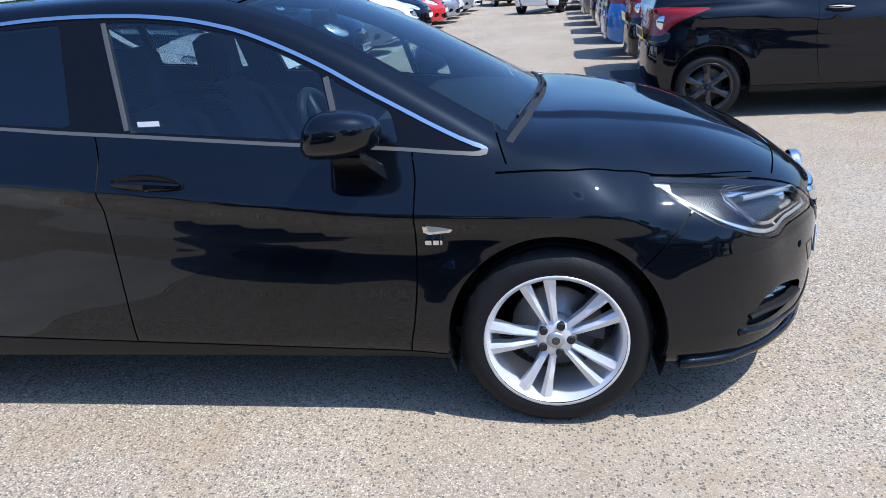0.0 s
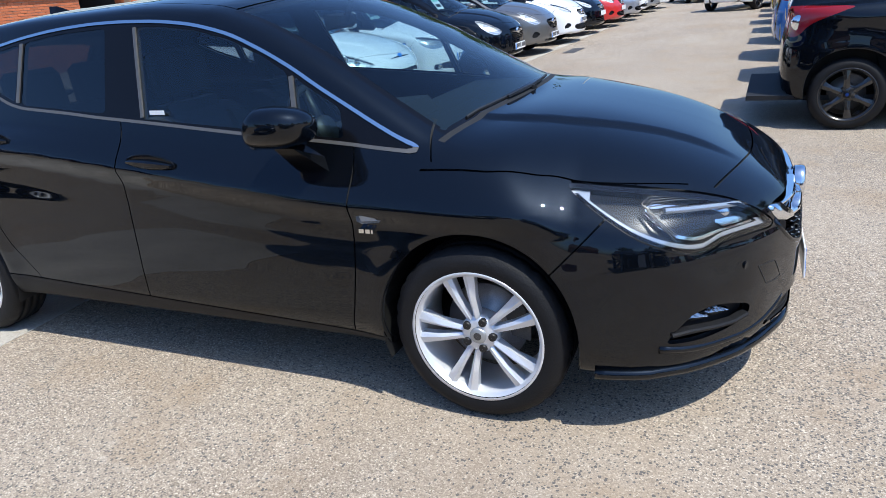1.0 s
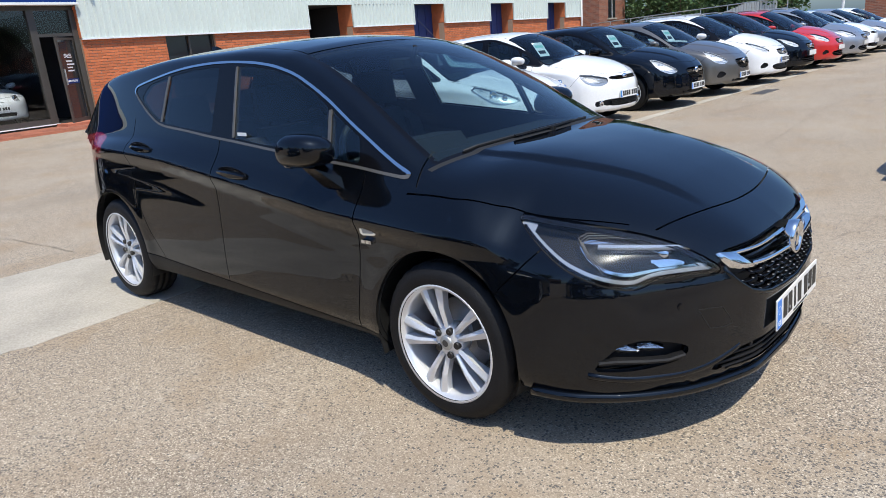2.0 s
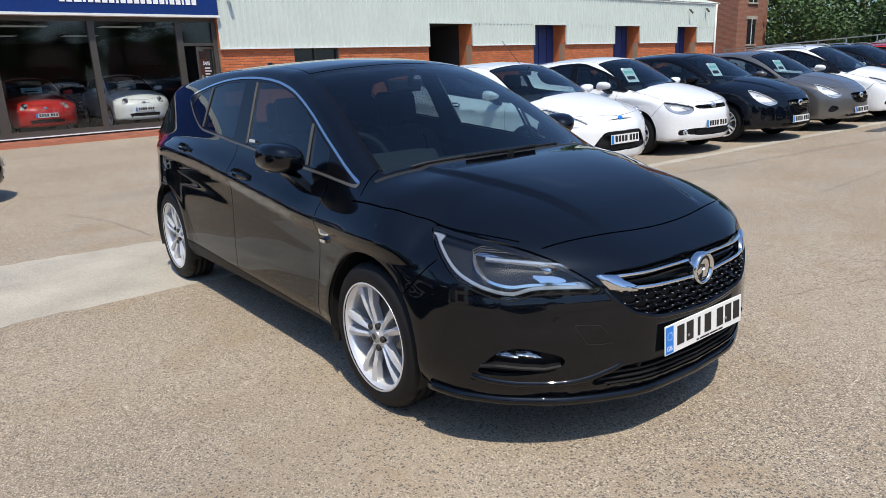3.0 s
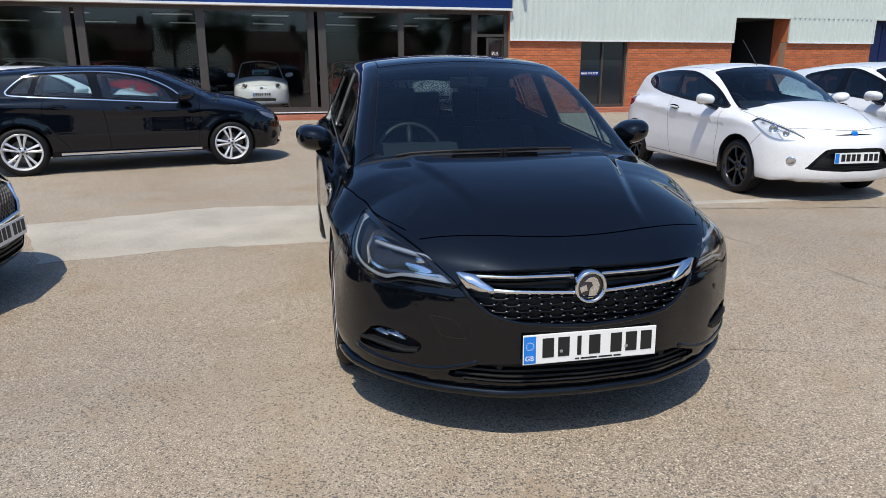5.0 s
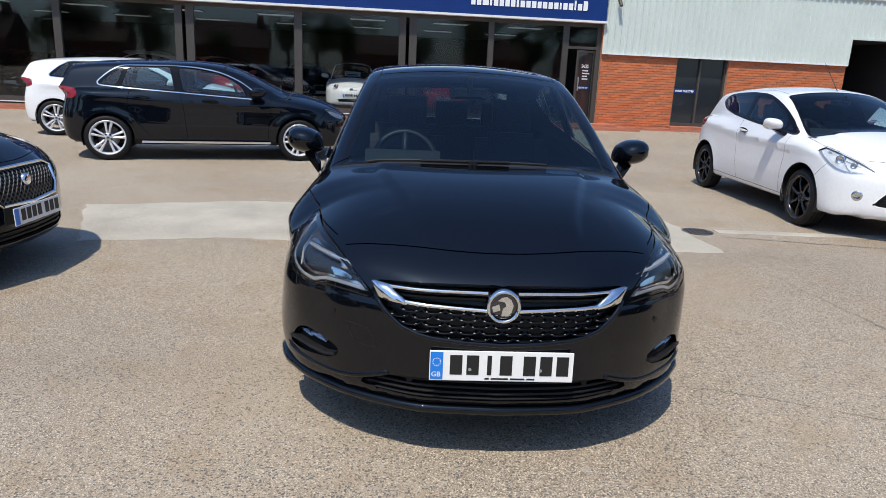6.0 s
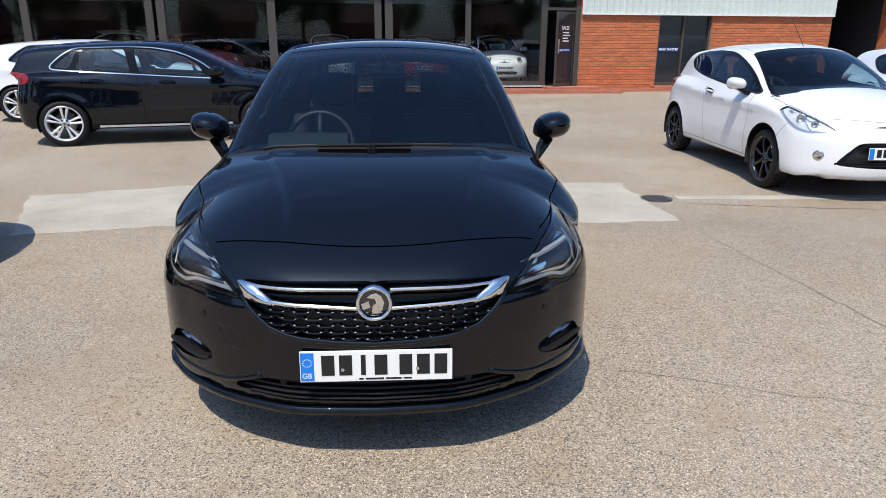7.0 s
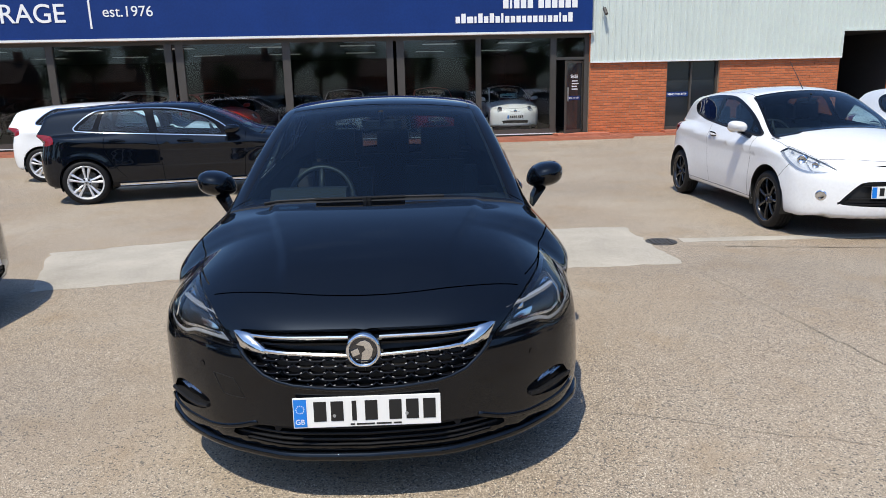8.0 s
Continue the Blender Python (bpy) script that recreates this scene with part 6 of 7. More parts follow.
# upper slot bar behind the chrome
for zz in (0.640, 0.684):
    bm = bmesh.new()
    sweep(bm, [(front_x(HS, y, zz) - 0.03, y, zz) for y in np.linspace(-0.42, 0.42, 17)], [(-0.01, -0.004), (0.01, -0.004), (0.01, 0.004), (-0.01, 0.004)])
    part("grille_bar", bm, M_GLOSSBLACK, hero)
# lower intake slats
for zz in (0.335, 0.312, 0.290, 0.270):
    wide = np.interp(zz, [0.265, 0.295, 0.335], [0.44, 0.48, 0.42])
    bm = bmesh.new()
    sweep(bm, [(front_x(HS, y, 0.31) - 0.030, y, zz + 0.02 * (abs(y) / 0.5) ** 2 * 0.3) for y in np.linspace(-wide, wide, 19)], [(-0.012, -0.004), (0.012, -0.005), (0.014, 0.0), (0.012, 0.004), (-0.012, 0.004)])
    part("intake_slat", bm, M_PLASTIC, hero)
# front splitter lip round the lower edge
bm = bmesh.new()
arc = [(front_x(HS, y, 0.25) - 0.006, y) for y in np.linspace(0, 0.79, 24)]
xs = np.linspace(arc[-1][0] - 0.05, 0.37, 6)
arc += [(x, side_y(HS, x, 0.26) + 0.002) for x in xs]
path = [(x, -y, 0.220 + 0.016 * (y / 0.85) ** 3) for x, y in arc[::-1]] + [(x, y, 0.220 + 0.016 * (y / 0.85) ** 3) for x, y in arc[1:]]
sweep(bm, path, [(-0.05, -0.016), (0.0, -0.019), (0.010, -0.012), (0.014, 0.0), (0.010, 0.012), (0.0, 0.017), (-0.05, 0.012)])
part("front_splitter", bm, M_BLACKPAINT, hero, smooth=True)

# wipers at the foot of the windscreen
for y0, y1, lift in ((-0.55, -0.03, 0.004), (0.33, -0.05, 0.0)):
    def on_screen(y, up):
        x = -0.052 - up - 0.22 * y * y
        return (x + 0.002, y, top_z(HS, x, y) + 0.005)
    bm = bmesh.new()
    sweep(bm, [on_screen(lerp(y0, y1, t), 0.004 + 0.012 * (1 - t) + lift) for t in np.linspace(0, 1, 9)], [(-0.004, -0.007), (0.004, -0.007), (0.005, -0.001), (0.0, 0.003), (-0.005, -0.001)])
    part("wiper_blade", bm, M_INK, hero)
    bm = bmesh.new()
    ya, yb = lerp(y0, y1, 0.5), y1
    sweep(bm, [Vector(on_screen(lerp(ya, yb, t), 0.006 * (1 - t))) + Vector((0.006, 0, 0.005)) for t in np.linspace(0, 1, 6)], [(-0.006, -0.004), (0.006, -0.004), (0.004, 0.003), (-0.004, 0.003)])
    hub_at = Vector(on_screen(y1, -0.006))
    cyl(bm, hub_at + Vector((0, 0, -0.015)), hub_at + Vector((0, 0, 0.008)), 0.013, n=14)
    part("wiper_arm", bm, M_PLASTIC, hero)
# satin strips on the posts between the side windows
for sd in (1, -1):
    for (xa, za), (xb, zb), wide in (((-1.484, 1.350), (-1.403, 1.028), 0.007), ((-0.735, 1.152), (-0.690, 0.968), 0.009), ((-2.121, 1.322), (-2.113, 1.092), 0.009)):
        bm = bmesh.new()
        sweep(bm, [(lerp(xa, xb, t), sd * (side_y(HS, lerp(xa, xb, t), lerp(za, zb, t)) + 0.001), lerp(za, zb, t)) for t in np.linspace(0, 1, 7)], [(-wide, -0.004), (wide, -0.004), (wide, 0.003), (-wide, 0.003)], up=(0, sd, 0))
        part("window_post_strip", bm, M_POST, hero, "satin grey window post strip")
# sill blade, window sticker, roof aerial fin, dealer sticker
part("window_sticker", boxed(-1.36, -1.285, -0.776, -0.7745, 1.038, 1.054), M_PAPER, hero)
bm = bmesh.new()
hull(bm, [(x, y, z) for x, y, z in ((-2.55, 0, 1.43), (-2.72, 0.03, 1.405), (-2.72, -0.03, 1.405), (-2.74, 0, 1.475), (-2.68, 0, 1.475), (-2.5, 0, 1.42))])
part("roof_aerial", bm, M_GLOSSBLACK, hero)


# ---- the other cars ----
def proportions(front, wheelbase, rear, half_width, height):
    """Maps the base body onto another car's overhangs, wheelbase, width and height."""
    fx = curve((-3.43 - 0.4, -wheelbase - rear - 0.4), (-3.43, -wheelbase - rear), (-2.662 - 0.38, -wheelbase - 0.38), (-2.662 + 0.36, -wheelbase + 0.36), (-0.36, -0.36), (0.36, 0.36), (0.955, front), (1.4, front + 0.45))
    kz, ky = (height - 0.62) / (1.475 - 0.62), half_width / 0.905

    def W(p):
        q = np.array(p, float)
        q[:, 0] = fx(p[:, 0])
        q[:, 1] = p[:, 1] * ky
        q[:, 2] = np.where(p[:, 2] > 0.62, 0.62 + (p[:, 2] - 0.62) * kz, p[:, 2])
        return q
    return W


def repaint(root, old, new_paint):
    for o in root.children_recursive:
        if o.type == 'MESH' and o.data.materials and o.data.materials[0] is old:
            o.material_slots[0].link = 'OBJECT'
            o.material_slots[0].material = new_paint


SMALL = ("brake_disc", "brake_caliper", "wheel_nut", "hub_cap", "hub", "mirror_glass", "handle_cup", "rear_seat", "floor_pan", "character_bar", "band", "grille_wire", "wheel_arch_liner", "underbody", "intake_back", "grille_back", "rear_view_mirror", "lamp_bezel", "window_seal", "mirror_foot")


def far_copy(ob, m, keep=()):
    """A copy for cars too far off to show their smallest pieces."""
    c = copy_thing(ob, m)
    for o in list(c.children_recursive):
        if o.name.split(".")[0] in SMALL and o.name.split(".")[0] not in keep:
            bpy.data.objects.remove(o)
    return c


def front_trim(root, S, Wp, slats=(), emblem=None, intake=(), bright=None, fogs=None):
    """Grille slats, badge and fog lamps of a plainer front."""
    for z, half in slats:
        bm = bmesh.new()
        sweep(bm, [Wp((front_x(S, y, z) - 0.012, y, z)) for y in np.linspace(-half, half, 11)], [(-0.01, -0.006), (0.01, -0.006), (0.01, 0.006), (-0.01, 0.006)])
        part("grille_bar", bm, bright or M_GLOSSBLACK, root)
    for z, half in intake:
        bm = bmesh.new()
        sweep(bm, [Wp((front_x(S, y, z) - 0.02, y, z)) for y in np.linspace(-half, half, 11)], [(-0.01, -0.007), (0.01, -0.007), (0.01, 0.007), (-0.01, 0.007)])
        part("intake_slat", bm, M_PLASTIC, root)
    if emblem:
        z, r, mt = emblem
        bm = bmesh.new()
        lathe(bm, [(0.0005, -0.010), (r * 0.75, -0.009), (r, -0.004), (r, 0.02)], 24)
        part("badge", bm, mt, root, "maker's badge", True).matrix_local = pose(*Wp((front_x(S, 0, z) + 0.002, 0, z)), 0, 0, 90)
    if fogs:
        y, z, r = fogs
        for sd in (1, -1):
            bm = bmesh.new()
            lathe(bm, [(0.0005, -0.006), (r * 0.7, -0.004), (r, -0.008), (r * 1.25, 0.0), (r * 1.2, 0.03)], 20)
            part("fog_lamp", bm, M_LAMPCHROME, root, smooth=True).matrix_local = pose(*Wp((front_x(S, y, z) - 0.004, sd * y, z)), 0, 0, 90 + sd * 38)


def price_card(m, wide=0.27, tall=0.27):
    """A price card behind a windscreen; its figures are bars."""
    root = tagged(part("price_card", boxed(-0.002, 0, -wide / 2, wide / 2, 0, tall), M_PAPER), "white price card propped behind a car windscreen", "price card", "price cards in windscreens")
    root.matrix_world = m
    part("text_bar", boxed(0, 0.002, -wide * 0.36, wide * 0.30, tall * 0.18, tall * 0.42), M_INK, root)
    part("text_bar", boxed(0, 0.002, -wide * 0.40, wide * 0.40, tall * 0.62, tall * 0.80), M_CARDGREEN, root)
    return root


def lamp_rings(root, S, Wp, spots):
    """Chrome projector rings inside a clear headlamp; spots are (q, z, radius)."""
    for q, z, r in spots:
        y = 0.4
        for _ in range(40):
            y += (front_x(S, y, z) - y - q) * 0.4
        for sd in (1, -1):
            bm = bmesh.new()
            lathe(bm, [(0.0005, -0.002), (r * 0.55, 0.0), (r * 0.62, -0.010), (r * 0.9, -0.012), (r, 0.0), (r, 0.03)], 22)
            part("projector", bm, M_LAMPCHROME, root, smooth=True).matrix_local = pose(*Wp((q + y - 0.010, sd * (y - 0.010), z)), 0, 0, 90 + sd * 42)


NEAR, FAR = (78, 22, 60), (54, 16, 44)
SLIM_GRILLE = [(-0.1, 0.715), (0.30, 0.722), (0.42, 0.715), (0.40, 0.675), (0.25, 0.662), (-0.1, 0.66)]
NO_REGION = [(5, 5), (5.1, 5), (5.1, 5.1)]
THREE_DOOR = dict(
    doors=3, chrome=False,
    dlo=[(-0.34, 0.945), (-0.46, 0.955), (-1.40, 1.02), (-2.1, 1.085), (-2.5, 1.145), (-2.74, 1.235), (-2.64, 1.31), (-2.28, 1.345), (-1.9, 1.362), (-1.5, 1.352), (-1.28, 1.318), (-1.04, 1.255), (-0.80, 1.175), (-0.60, 1.085), (-0.47, 1.010)],
    panes=dict(quarter_light=[(-0.47, 0.975), (-0.60, 0.985), (-0.61, 1.065), (-0.52, 1.02)],
               front_window=[(-0.64, 0.985), (-1.40, 1.035), (-1.62, 1.055), (-1.70, 1.335), (-1.5, 1.332), (-1.28, 1.298), (-1.04, 1.235), (-0.80, 1.155), (-0.66, 1.085)],
               rear_quarter_light=[(-1.72, 1.075), (-2.1, 1.108), (-2.46, 1.160), (-2.66, 1.240), (-2.58, 1.292), (-2.26, 1.325), (-1.9, 1.342), (-1.79, 1.340)]),
    door_mid=curve((0.25, -1.60), (0.54, -1.68), (0.79, -1.72), (1.02, -1.72), (1.3, -1.75)))

# white three-door with a large lower grille, black wheels
SPORTY = dict(THREE_DOOR, lamp_mat=M_LAMPGREY, res=NEAR, gap=0.0026, lamp_strip=True, plate_z=0.475, plate_out=-0.012,
              headlight=[(-0.78, 0.880), (-0.62, 0.876), (-0.30, 0.82), (0.0, 0.757), (0.20, 0.700), (0.265, 0.668), (0.05, 0.634), (-0.15, 0.628), (-0.32, 0.648), (-0.5, 0.715), (-0.68, 0.815)],
              grille=NO_REGION,
              intake=[(-0.1, 0.572), (0.31, 0.572), (0.37, 0.55), (0.53, 0.375), (0.51, 0.35), (-0.1, 0.325)],
              fog=NO_REGION)
W_SPORTY = proportions(0.84, 2.489, 0.66, 0.86, 1.44)
sporty, S1, P1 = car("hatchback_car", pose(-3.87, 4.50, 0, 0, 0, 0.6), M_WHITEPAINT, "white three-door hatchback with black alloy wheels and a sporty bumper", SPORTY, W_SPORTY, group="parked cars", wheel_spec=dict(R=0.302, w=0.20, rim=0.225, style="single", alloy=M_BLACKALLOY, spokes=7), colour_trim=M_WHITEPAINT)
bm = bmesh.new()
sweep(bm, [P1((front_x(S1, y, 0.706) - 0.003, y, 0.706 - 0.25 * y * y)) for y in np.linspace(-0.27, 0.27, 13)], [(-0.01, -0.011), (0.004, -0.012), (0.006, 0.0), (0.004, 0.012), (-0.01, 0.011)])
part("grille_slot", bm, M_GLOSSBLACK, sporty)
front_trim(sporty, S1, P1, [], (0.712, 0.036, M_PLATEBLUE), [(0.55, 0.32), (0.53, 0.34), (0.41, 0.44), (0.385, 0.46), (0.36, 0.46)], fogs=(0.66, 0.435, 0.042))
lamp_rings(sporty, S1, P1, [(-0.30, 0.76, 0.045), (-0.08, 0.715, 0.032)])
mirror_parts(sporty, M_WHITEPAINT, P1((-0.62, 0.955, 1.03)), scale=0.86, slim=0.9)
handles(sporty, [P1((-1.52, 0.89, 0.90))], M_WHITEPAINT)
bm = bmesh.new()
cyl(bm, (-1.0, 0.0, 1.40), (-1.38, 0.02, 1.72), 0.005, 0.003, n=8)
part("roof_aerial", bm, M_INK, sporty)

# white five-door
M_LAMPMID = mat("lamp_smoked_housing", (0.20, 0.21, 0.23), 0.3, metal=0.3, vary=0.3, scale=20)
FAMILY = dict(lamp_mat=M_LAMPMID, res=NEAR, gap=0.0026, chrome=False, plate_z=0.45, lamp_strip=True,
            headlight=[(-0.42, 0.785), (-0.15, 0.772), (0.12, 0.738), (0.36, 0.708), (0.36, 0.630), (0.20, 0.596), (-0.05, 0.604), (-0.30, 0.665)],
            grille=SLIM_GRILLE, intake=[(-0.1, 0.395), (0.50, 0.40), (0.60, 0.375), (0.56, 0.30), (-0.1, 0.280)],
            fog=[(-0.02, 0.30), (-0.02, 0.375), (0.18, 0.39), (0.26, 0.38), (0.22, 0.31)])
W_FAMILY = proportions(0.80, 2.47, 0.70, 0.845, 1.46)
family, S2, P2 = car("hatchback_car", pose(-4.22, 7.06, 0), M_WHITEPAINT, "white five-door hatchback with multi-spoke alloys and a price card", FAMILY, W_FAMILY, group="parked cars", wheel_spec=dict(R=0.30, w=0.195, rim=0.205, style="single", spokes=10), colour_trim=M_WHITEPAINT)
front_trim(family, S2, P2, [(0.672, 0.36), (0.695, 0.38)], (0.69, 0.048, M_CHROME), [(0.36, 0.42), (0.34, 0.42), (0.315, 0.42)], fogs=(0.60, 0.345, 0.030))
mirror_parts(family, M_WHITEPAINT, P2((-0.62, 0.955, 1.02)), scale=0.86, slim=0.9)
handles(family, [P2((-1.27, 0.888, 0.875)), P2((-2.2, 0.885, 0.915))], M_WHITEPAINT)

# black three-door, and its grey neighbour of the same shape
COMPACT = dict(THREE_DOOR, lamp_mat=M_LAMPGREY, res=NEAR, gap=0.0026, plate_z=0.36, lamp_strip=True,
             grille=[(-0.1, 0.665), (0.28, 0.67), (0.36, 0.64), (0.30, 0.55), (0.20, 0.49), (-0.1, 0.475)],
             headlight=[(-0.46, 0.84), (-0.30, 0.83), (-0.1, 0.775), (0.14, 0.70), (0.27, 0.650), (0.20, 0.602), (0.02, 0.592), (-0.2, 0.645), (-0.36, 0.725)],
             intake=[(-0.1, 0.30), (0.40, 0.305), (0.46, 0.285), (0.42, 0.262), (-0.1, 0.255)])
W_COMPACT = proportions(0.85, 2.51, 0.66, 0.872, 1.48)
compact, S3, P3 = car("hatchback_car", pose(-4.10, 9.2, 0), M_NAVYPAINT, "very dark blue-black hatchback with a chrome grille bar and price card", COMPACT, W_COMPACT, group="parked cars", wheel_spec=dict(R=0.305, w=0.20, rim=0.21, style="twin"))
front_trim(compact, S3, P3, [(0.62, 0.33), (0.60, 0.32)], (0.612, 0.055, M_CHROME), [(0.275, 0.4)], bright=M_CHROME)
front_trim(compact, S3, P3, [(0.565, 0.29), (0.54, 0.26), (0.515, 0.22)])
mirror_parts(compact, M_NAVYPAINT, P3((-0.62, 0.955, 1.02)), scale=0.86, slim=0.9)
handles(compact, [P3((-1.5, 0.888, 0.90))], M_NAVYPAINT)
grey = copy_thing(compact, pose(-4.08, 11.35, 0))
repaint(grey, M_NAVYPAINT, M_GREYPAINT)
tagged(grey, "bronze-grey hatchback with a chrome grille bar and price card")

# tall crossover shape, used for the white, blue-black, red and silver ones
CROSS = dict(lamp_mat=M_LAMPGREY, res=FAR, gap=0.005, chrome=False, plate_z=0.50, lamp_strip=True,
             grille=[(-0.1, 0.705), (0.24, 0.71), (0.32, 0.69), (0.28, 0.60), (-0.1, 0.59)],
             headlight=[(-0.52, 0.86), (-0.3, 0.845), (0.05, 0.76), (0.24, 0.70), (0.22, 0.655), (0.02, 0.655), (-0.3, 0.73)],
             intake=[(-0.1, 0.42), (0.42, 0.42), (0.50, 0.38), (0.46, 0.30), (-0.1, 0.28)])
W_CROSS = proportions(0.86, 2.54, 0.76, 0.87, 1.56)
cross, S4, P4 = car("crossover_car", pose(-4.02, 13.5, 0), M_WHITEPAINT, "white crossover car with roof rails in the parked row", CROSS, W_CROSS, group="parked cars", wheel_spec=dict(R=0.325, w=0.20, rim=0.215, style="single", spokes=8))
front_trim(cross, S4, P4, [(0.62, 0.27), (0.645, 0.28), (0.67, 0.28)], (0.655, 0.05, M_CHROME), [(0.33, 0.44), (0.37, 0.46)], bright=M_GALV)
mirror_parts(cross, M_WHITEPAINT, P4((-0.62, 0.955, 1.03)), scale=0.86, slim=0.9)
for sd in (1, -1):
    bm = bmesh.new()
    sweep(bm, [P4((-1.15, sd * 0.55, 1.43)), P4((-1.3, sd * 0.56, 1.475)), P4((-2.2, sd * 0.55, 1.465)), P4((-2.6, sd * 0.53, 1.40))], ring_section(0.014))
    part("roof_rail_bar", bm, M_GALV, cross)
mpv = far_copy(cross, pose(-4.05, 15.65, 0))
repaint(mpv, M_WHITEPAINT, M_NAVYPAINT)
tagged(mpv, "dark blue family car in the parked row")
redcross = far_copy(cross, pose(-3.95, 17.8, 0))
repaint(redcross, M_WHITEPAINT, M_REDPAINT)
tagged(redcross, "red crossover car in the parked row")
silver = far_copy(cross, pose(-3.85, 20.0, 0))
repaint(silver, M_WHITEPAINT, M_SILVERPAINT)
tagged(silver, "silver crossover car in the parked row")
for i, (x, y, source, paint, lab) in enumerate(((-3.95, 22.1, family, None, "white hatchback further along the parked row"), (-3.85, 24.2, compact, M_SILVERPAINT, "silver-grey hatchback further along the parked row"), (-3.75, 26.3, family, None, "white hatchback near the end of the parked row"))):
    c = far_copy(source, pose(x, y, 0))
    if paint:
        repaint(c, M_NAVYPAINT, paint)
    tagged(c, lab)
endcar = far_copy(compact, pose(-1.9, 29.2, 0, 0, 0, -68))
tagged(endcar, "dark hatchback parked across the end of the lane")
lane_car = far_copy(sporty, pose(0.55, 24.3, 0, 0, 0, 66))
tagged(lane_car, "white hatchback standing in the lane between the rows")
plate_part(lane_car, pose(*P1((-3.435, 0, 0.80)), 0, 4, 180), yellow=True)
for x, y, paint in ((3.2, 33.5, None), (6.2, 33.0, M_NAVYPAINT), (9.0, 33.2, M_SILVERPAINT)):
    c = far_copy(cross, pose(x, y, 0, 0, 0, -90))
    if paint:
        repaint(c, M_WHITEPAINT, paint)
    tagged(c, "crossover car parked against the far wall")

# black city car, tail towards the lane
CITY = dict(THREE_DOOR, res=NEAR, gap=0.0026, lamp_strip=False,
          tail_lamp=[(-2.64, 0.985), (-2.72, 0.96), (-3.0, 0.86), (-3.12, 0.775), (-3.24, 0.75), (-3.5, 0.76), (-3.5, 0.99), (-3.1, 1.00)])
W_CITY = proportions(0.76, 2.30, 0.56, 0.83, 1.505)
citycar, S5, P5 = car("city_car", pose(3.72, 4.66, 0), M_BLACKPAINT, "black three-door city car with black alloys and red tail lamps", CITY, W_CITY, group="parked cars", rear_plate=True, wheel_spec=dict(R=0.295, w=0.195, rim=0.215, style="single", alloy=M_BLACKALLOY, spokes=6))
mirror_parts(citycar, M_BLACKPAINT, P5((-0.62, 0.965, 1.03)))
handles(citycar, [P5((-1.5, 0.888, 0.93))], M_CHROME)
for sd in (1, -1):
    bm = bmesh.new()
    lathe(bm, [(0.0005, -0.006), (0.05, -0.004), (0.062, 0.004)], 24)
    part("reversing_lens", bm, M_LAMPCHROME, citycar, "round silver lens in the tail lamp", True).matrix_local = pose(*P5((-3.16, sd * (side_y(S5, -3.16, 0.87) + 0.002), 0.87)), 0, 0, 0 if sd < 0 else 180) @ pose(0, 0, 0, 0, 0, -25)
citycar_b = far_copy(citycar, pose(3.78, 7.1, 0))
tagged(citycar_b, "black small car beside the city car, tail to the lane")
blue = far_copy(sporty, pose(3.90, 9.3, 0))
repaint(blue, M_WHITEPAINT, M_BLUEPAINT)
tagged(blue, "bright blue hatchback, tail to the lane")
plate_part(blue, pose(*P1((-3.435, 0, 0.80)), 0, 4, 180), yellow=True)
for i in range(9):
    src, base = ((family, M_WHITEPAINT), (compact, M_NAVYPAINT), (cross, M_WHITEPAINT))[i % 3]
    c = far_copy(src, pose(3.95, 11.6 + 2.25 * i, 0))
    pt = (M_SILVERPAINT, None, M_GREYPAINT, M_REDPAINT, M_BLUEPAINT, None, None, M_SILVERPAINT, M_NAVYPAINT)[i]
    if pt:
        repaint(c, base, pt)
    tagged(c, "parked car in the row facing away, tail to the lane")

# dark estate-like hatchback parked across, with a white one behind it
ACROSS = dict(lamp_mat=M_LAMPMID, res=NEAR, gap=0.0026, plate_z=0.45, tail_lamp=[(-3.02, 0.90), (-3.06, 1.0), (-3.3, 1.03), (-3.6, 1.03), (-3.6, 0.86), (-3.15, 0.85)], belt_mat=M_CHROME, trim_width=0.014,
            dlo=[(-0.60, 0.925), (-1.2, 0.962), (-1.69, 0.995), (-2.5, 1.045), (-2.80, 1.072), (-2.62, 1.25), (-2.46, 1.350), (-1.8, 1.372), (-1.45, 1.358), (-1.14, 1.305), (-0.96, 1.235), (-0.80, 1.15), (-0.66, 1.04)],
            panes=dict(front_window=[(-0.74, 0.955), (-1.64, 1.01), (-1.70, 1.35), (-1.45, 1.338), (-1.16, 1.288), (-0.98, 1.215), (-0.84, 1.12)], rear_window=[(-1.76, 1.02), (-2.46, 1.062), (-2.37, 1.335), (-1.82, 1.352)], rear_quarter_light=[(-2.53, 1.068), (-2.73, 1.085), (-2.56, 1.25), (-2.45, 1.33), (-2.43, 1.33)]),
            door_mid=curve((0.25, -1.60), (0.79, -1.65), (1.02, -1.70), (1.3, -1.76)),
            roof=curve((0.35, 0.78), (-0.08, 1.01), (-0.3, 1.125), (-0.6, 1.275), (-0.9, 1.395), (-1.1, 1.445), (-1.5, 1.472), (-2.0, 1.465), (-2.6, 1.425), (-3.0, 1.375), (-3.12, 1.34), (-3.22, 1.20), (-3.37, 0.97), (-3.5, 0.72)),
            headlight=[(-0.36, 0.80), (-0.15, 0.79), (0.12, 0.742), (0.34, 0.715), (0.34, 0.665), (0.20, 0.640), (-0.05, 0.648), (-0.28, 0.70)],
            grille=[(-0.1, 0.70), (0.32, 0.70), (0.36, 0.66), (0.28, 0.45), (-0.1, 0.44)],
            dark=())
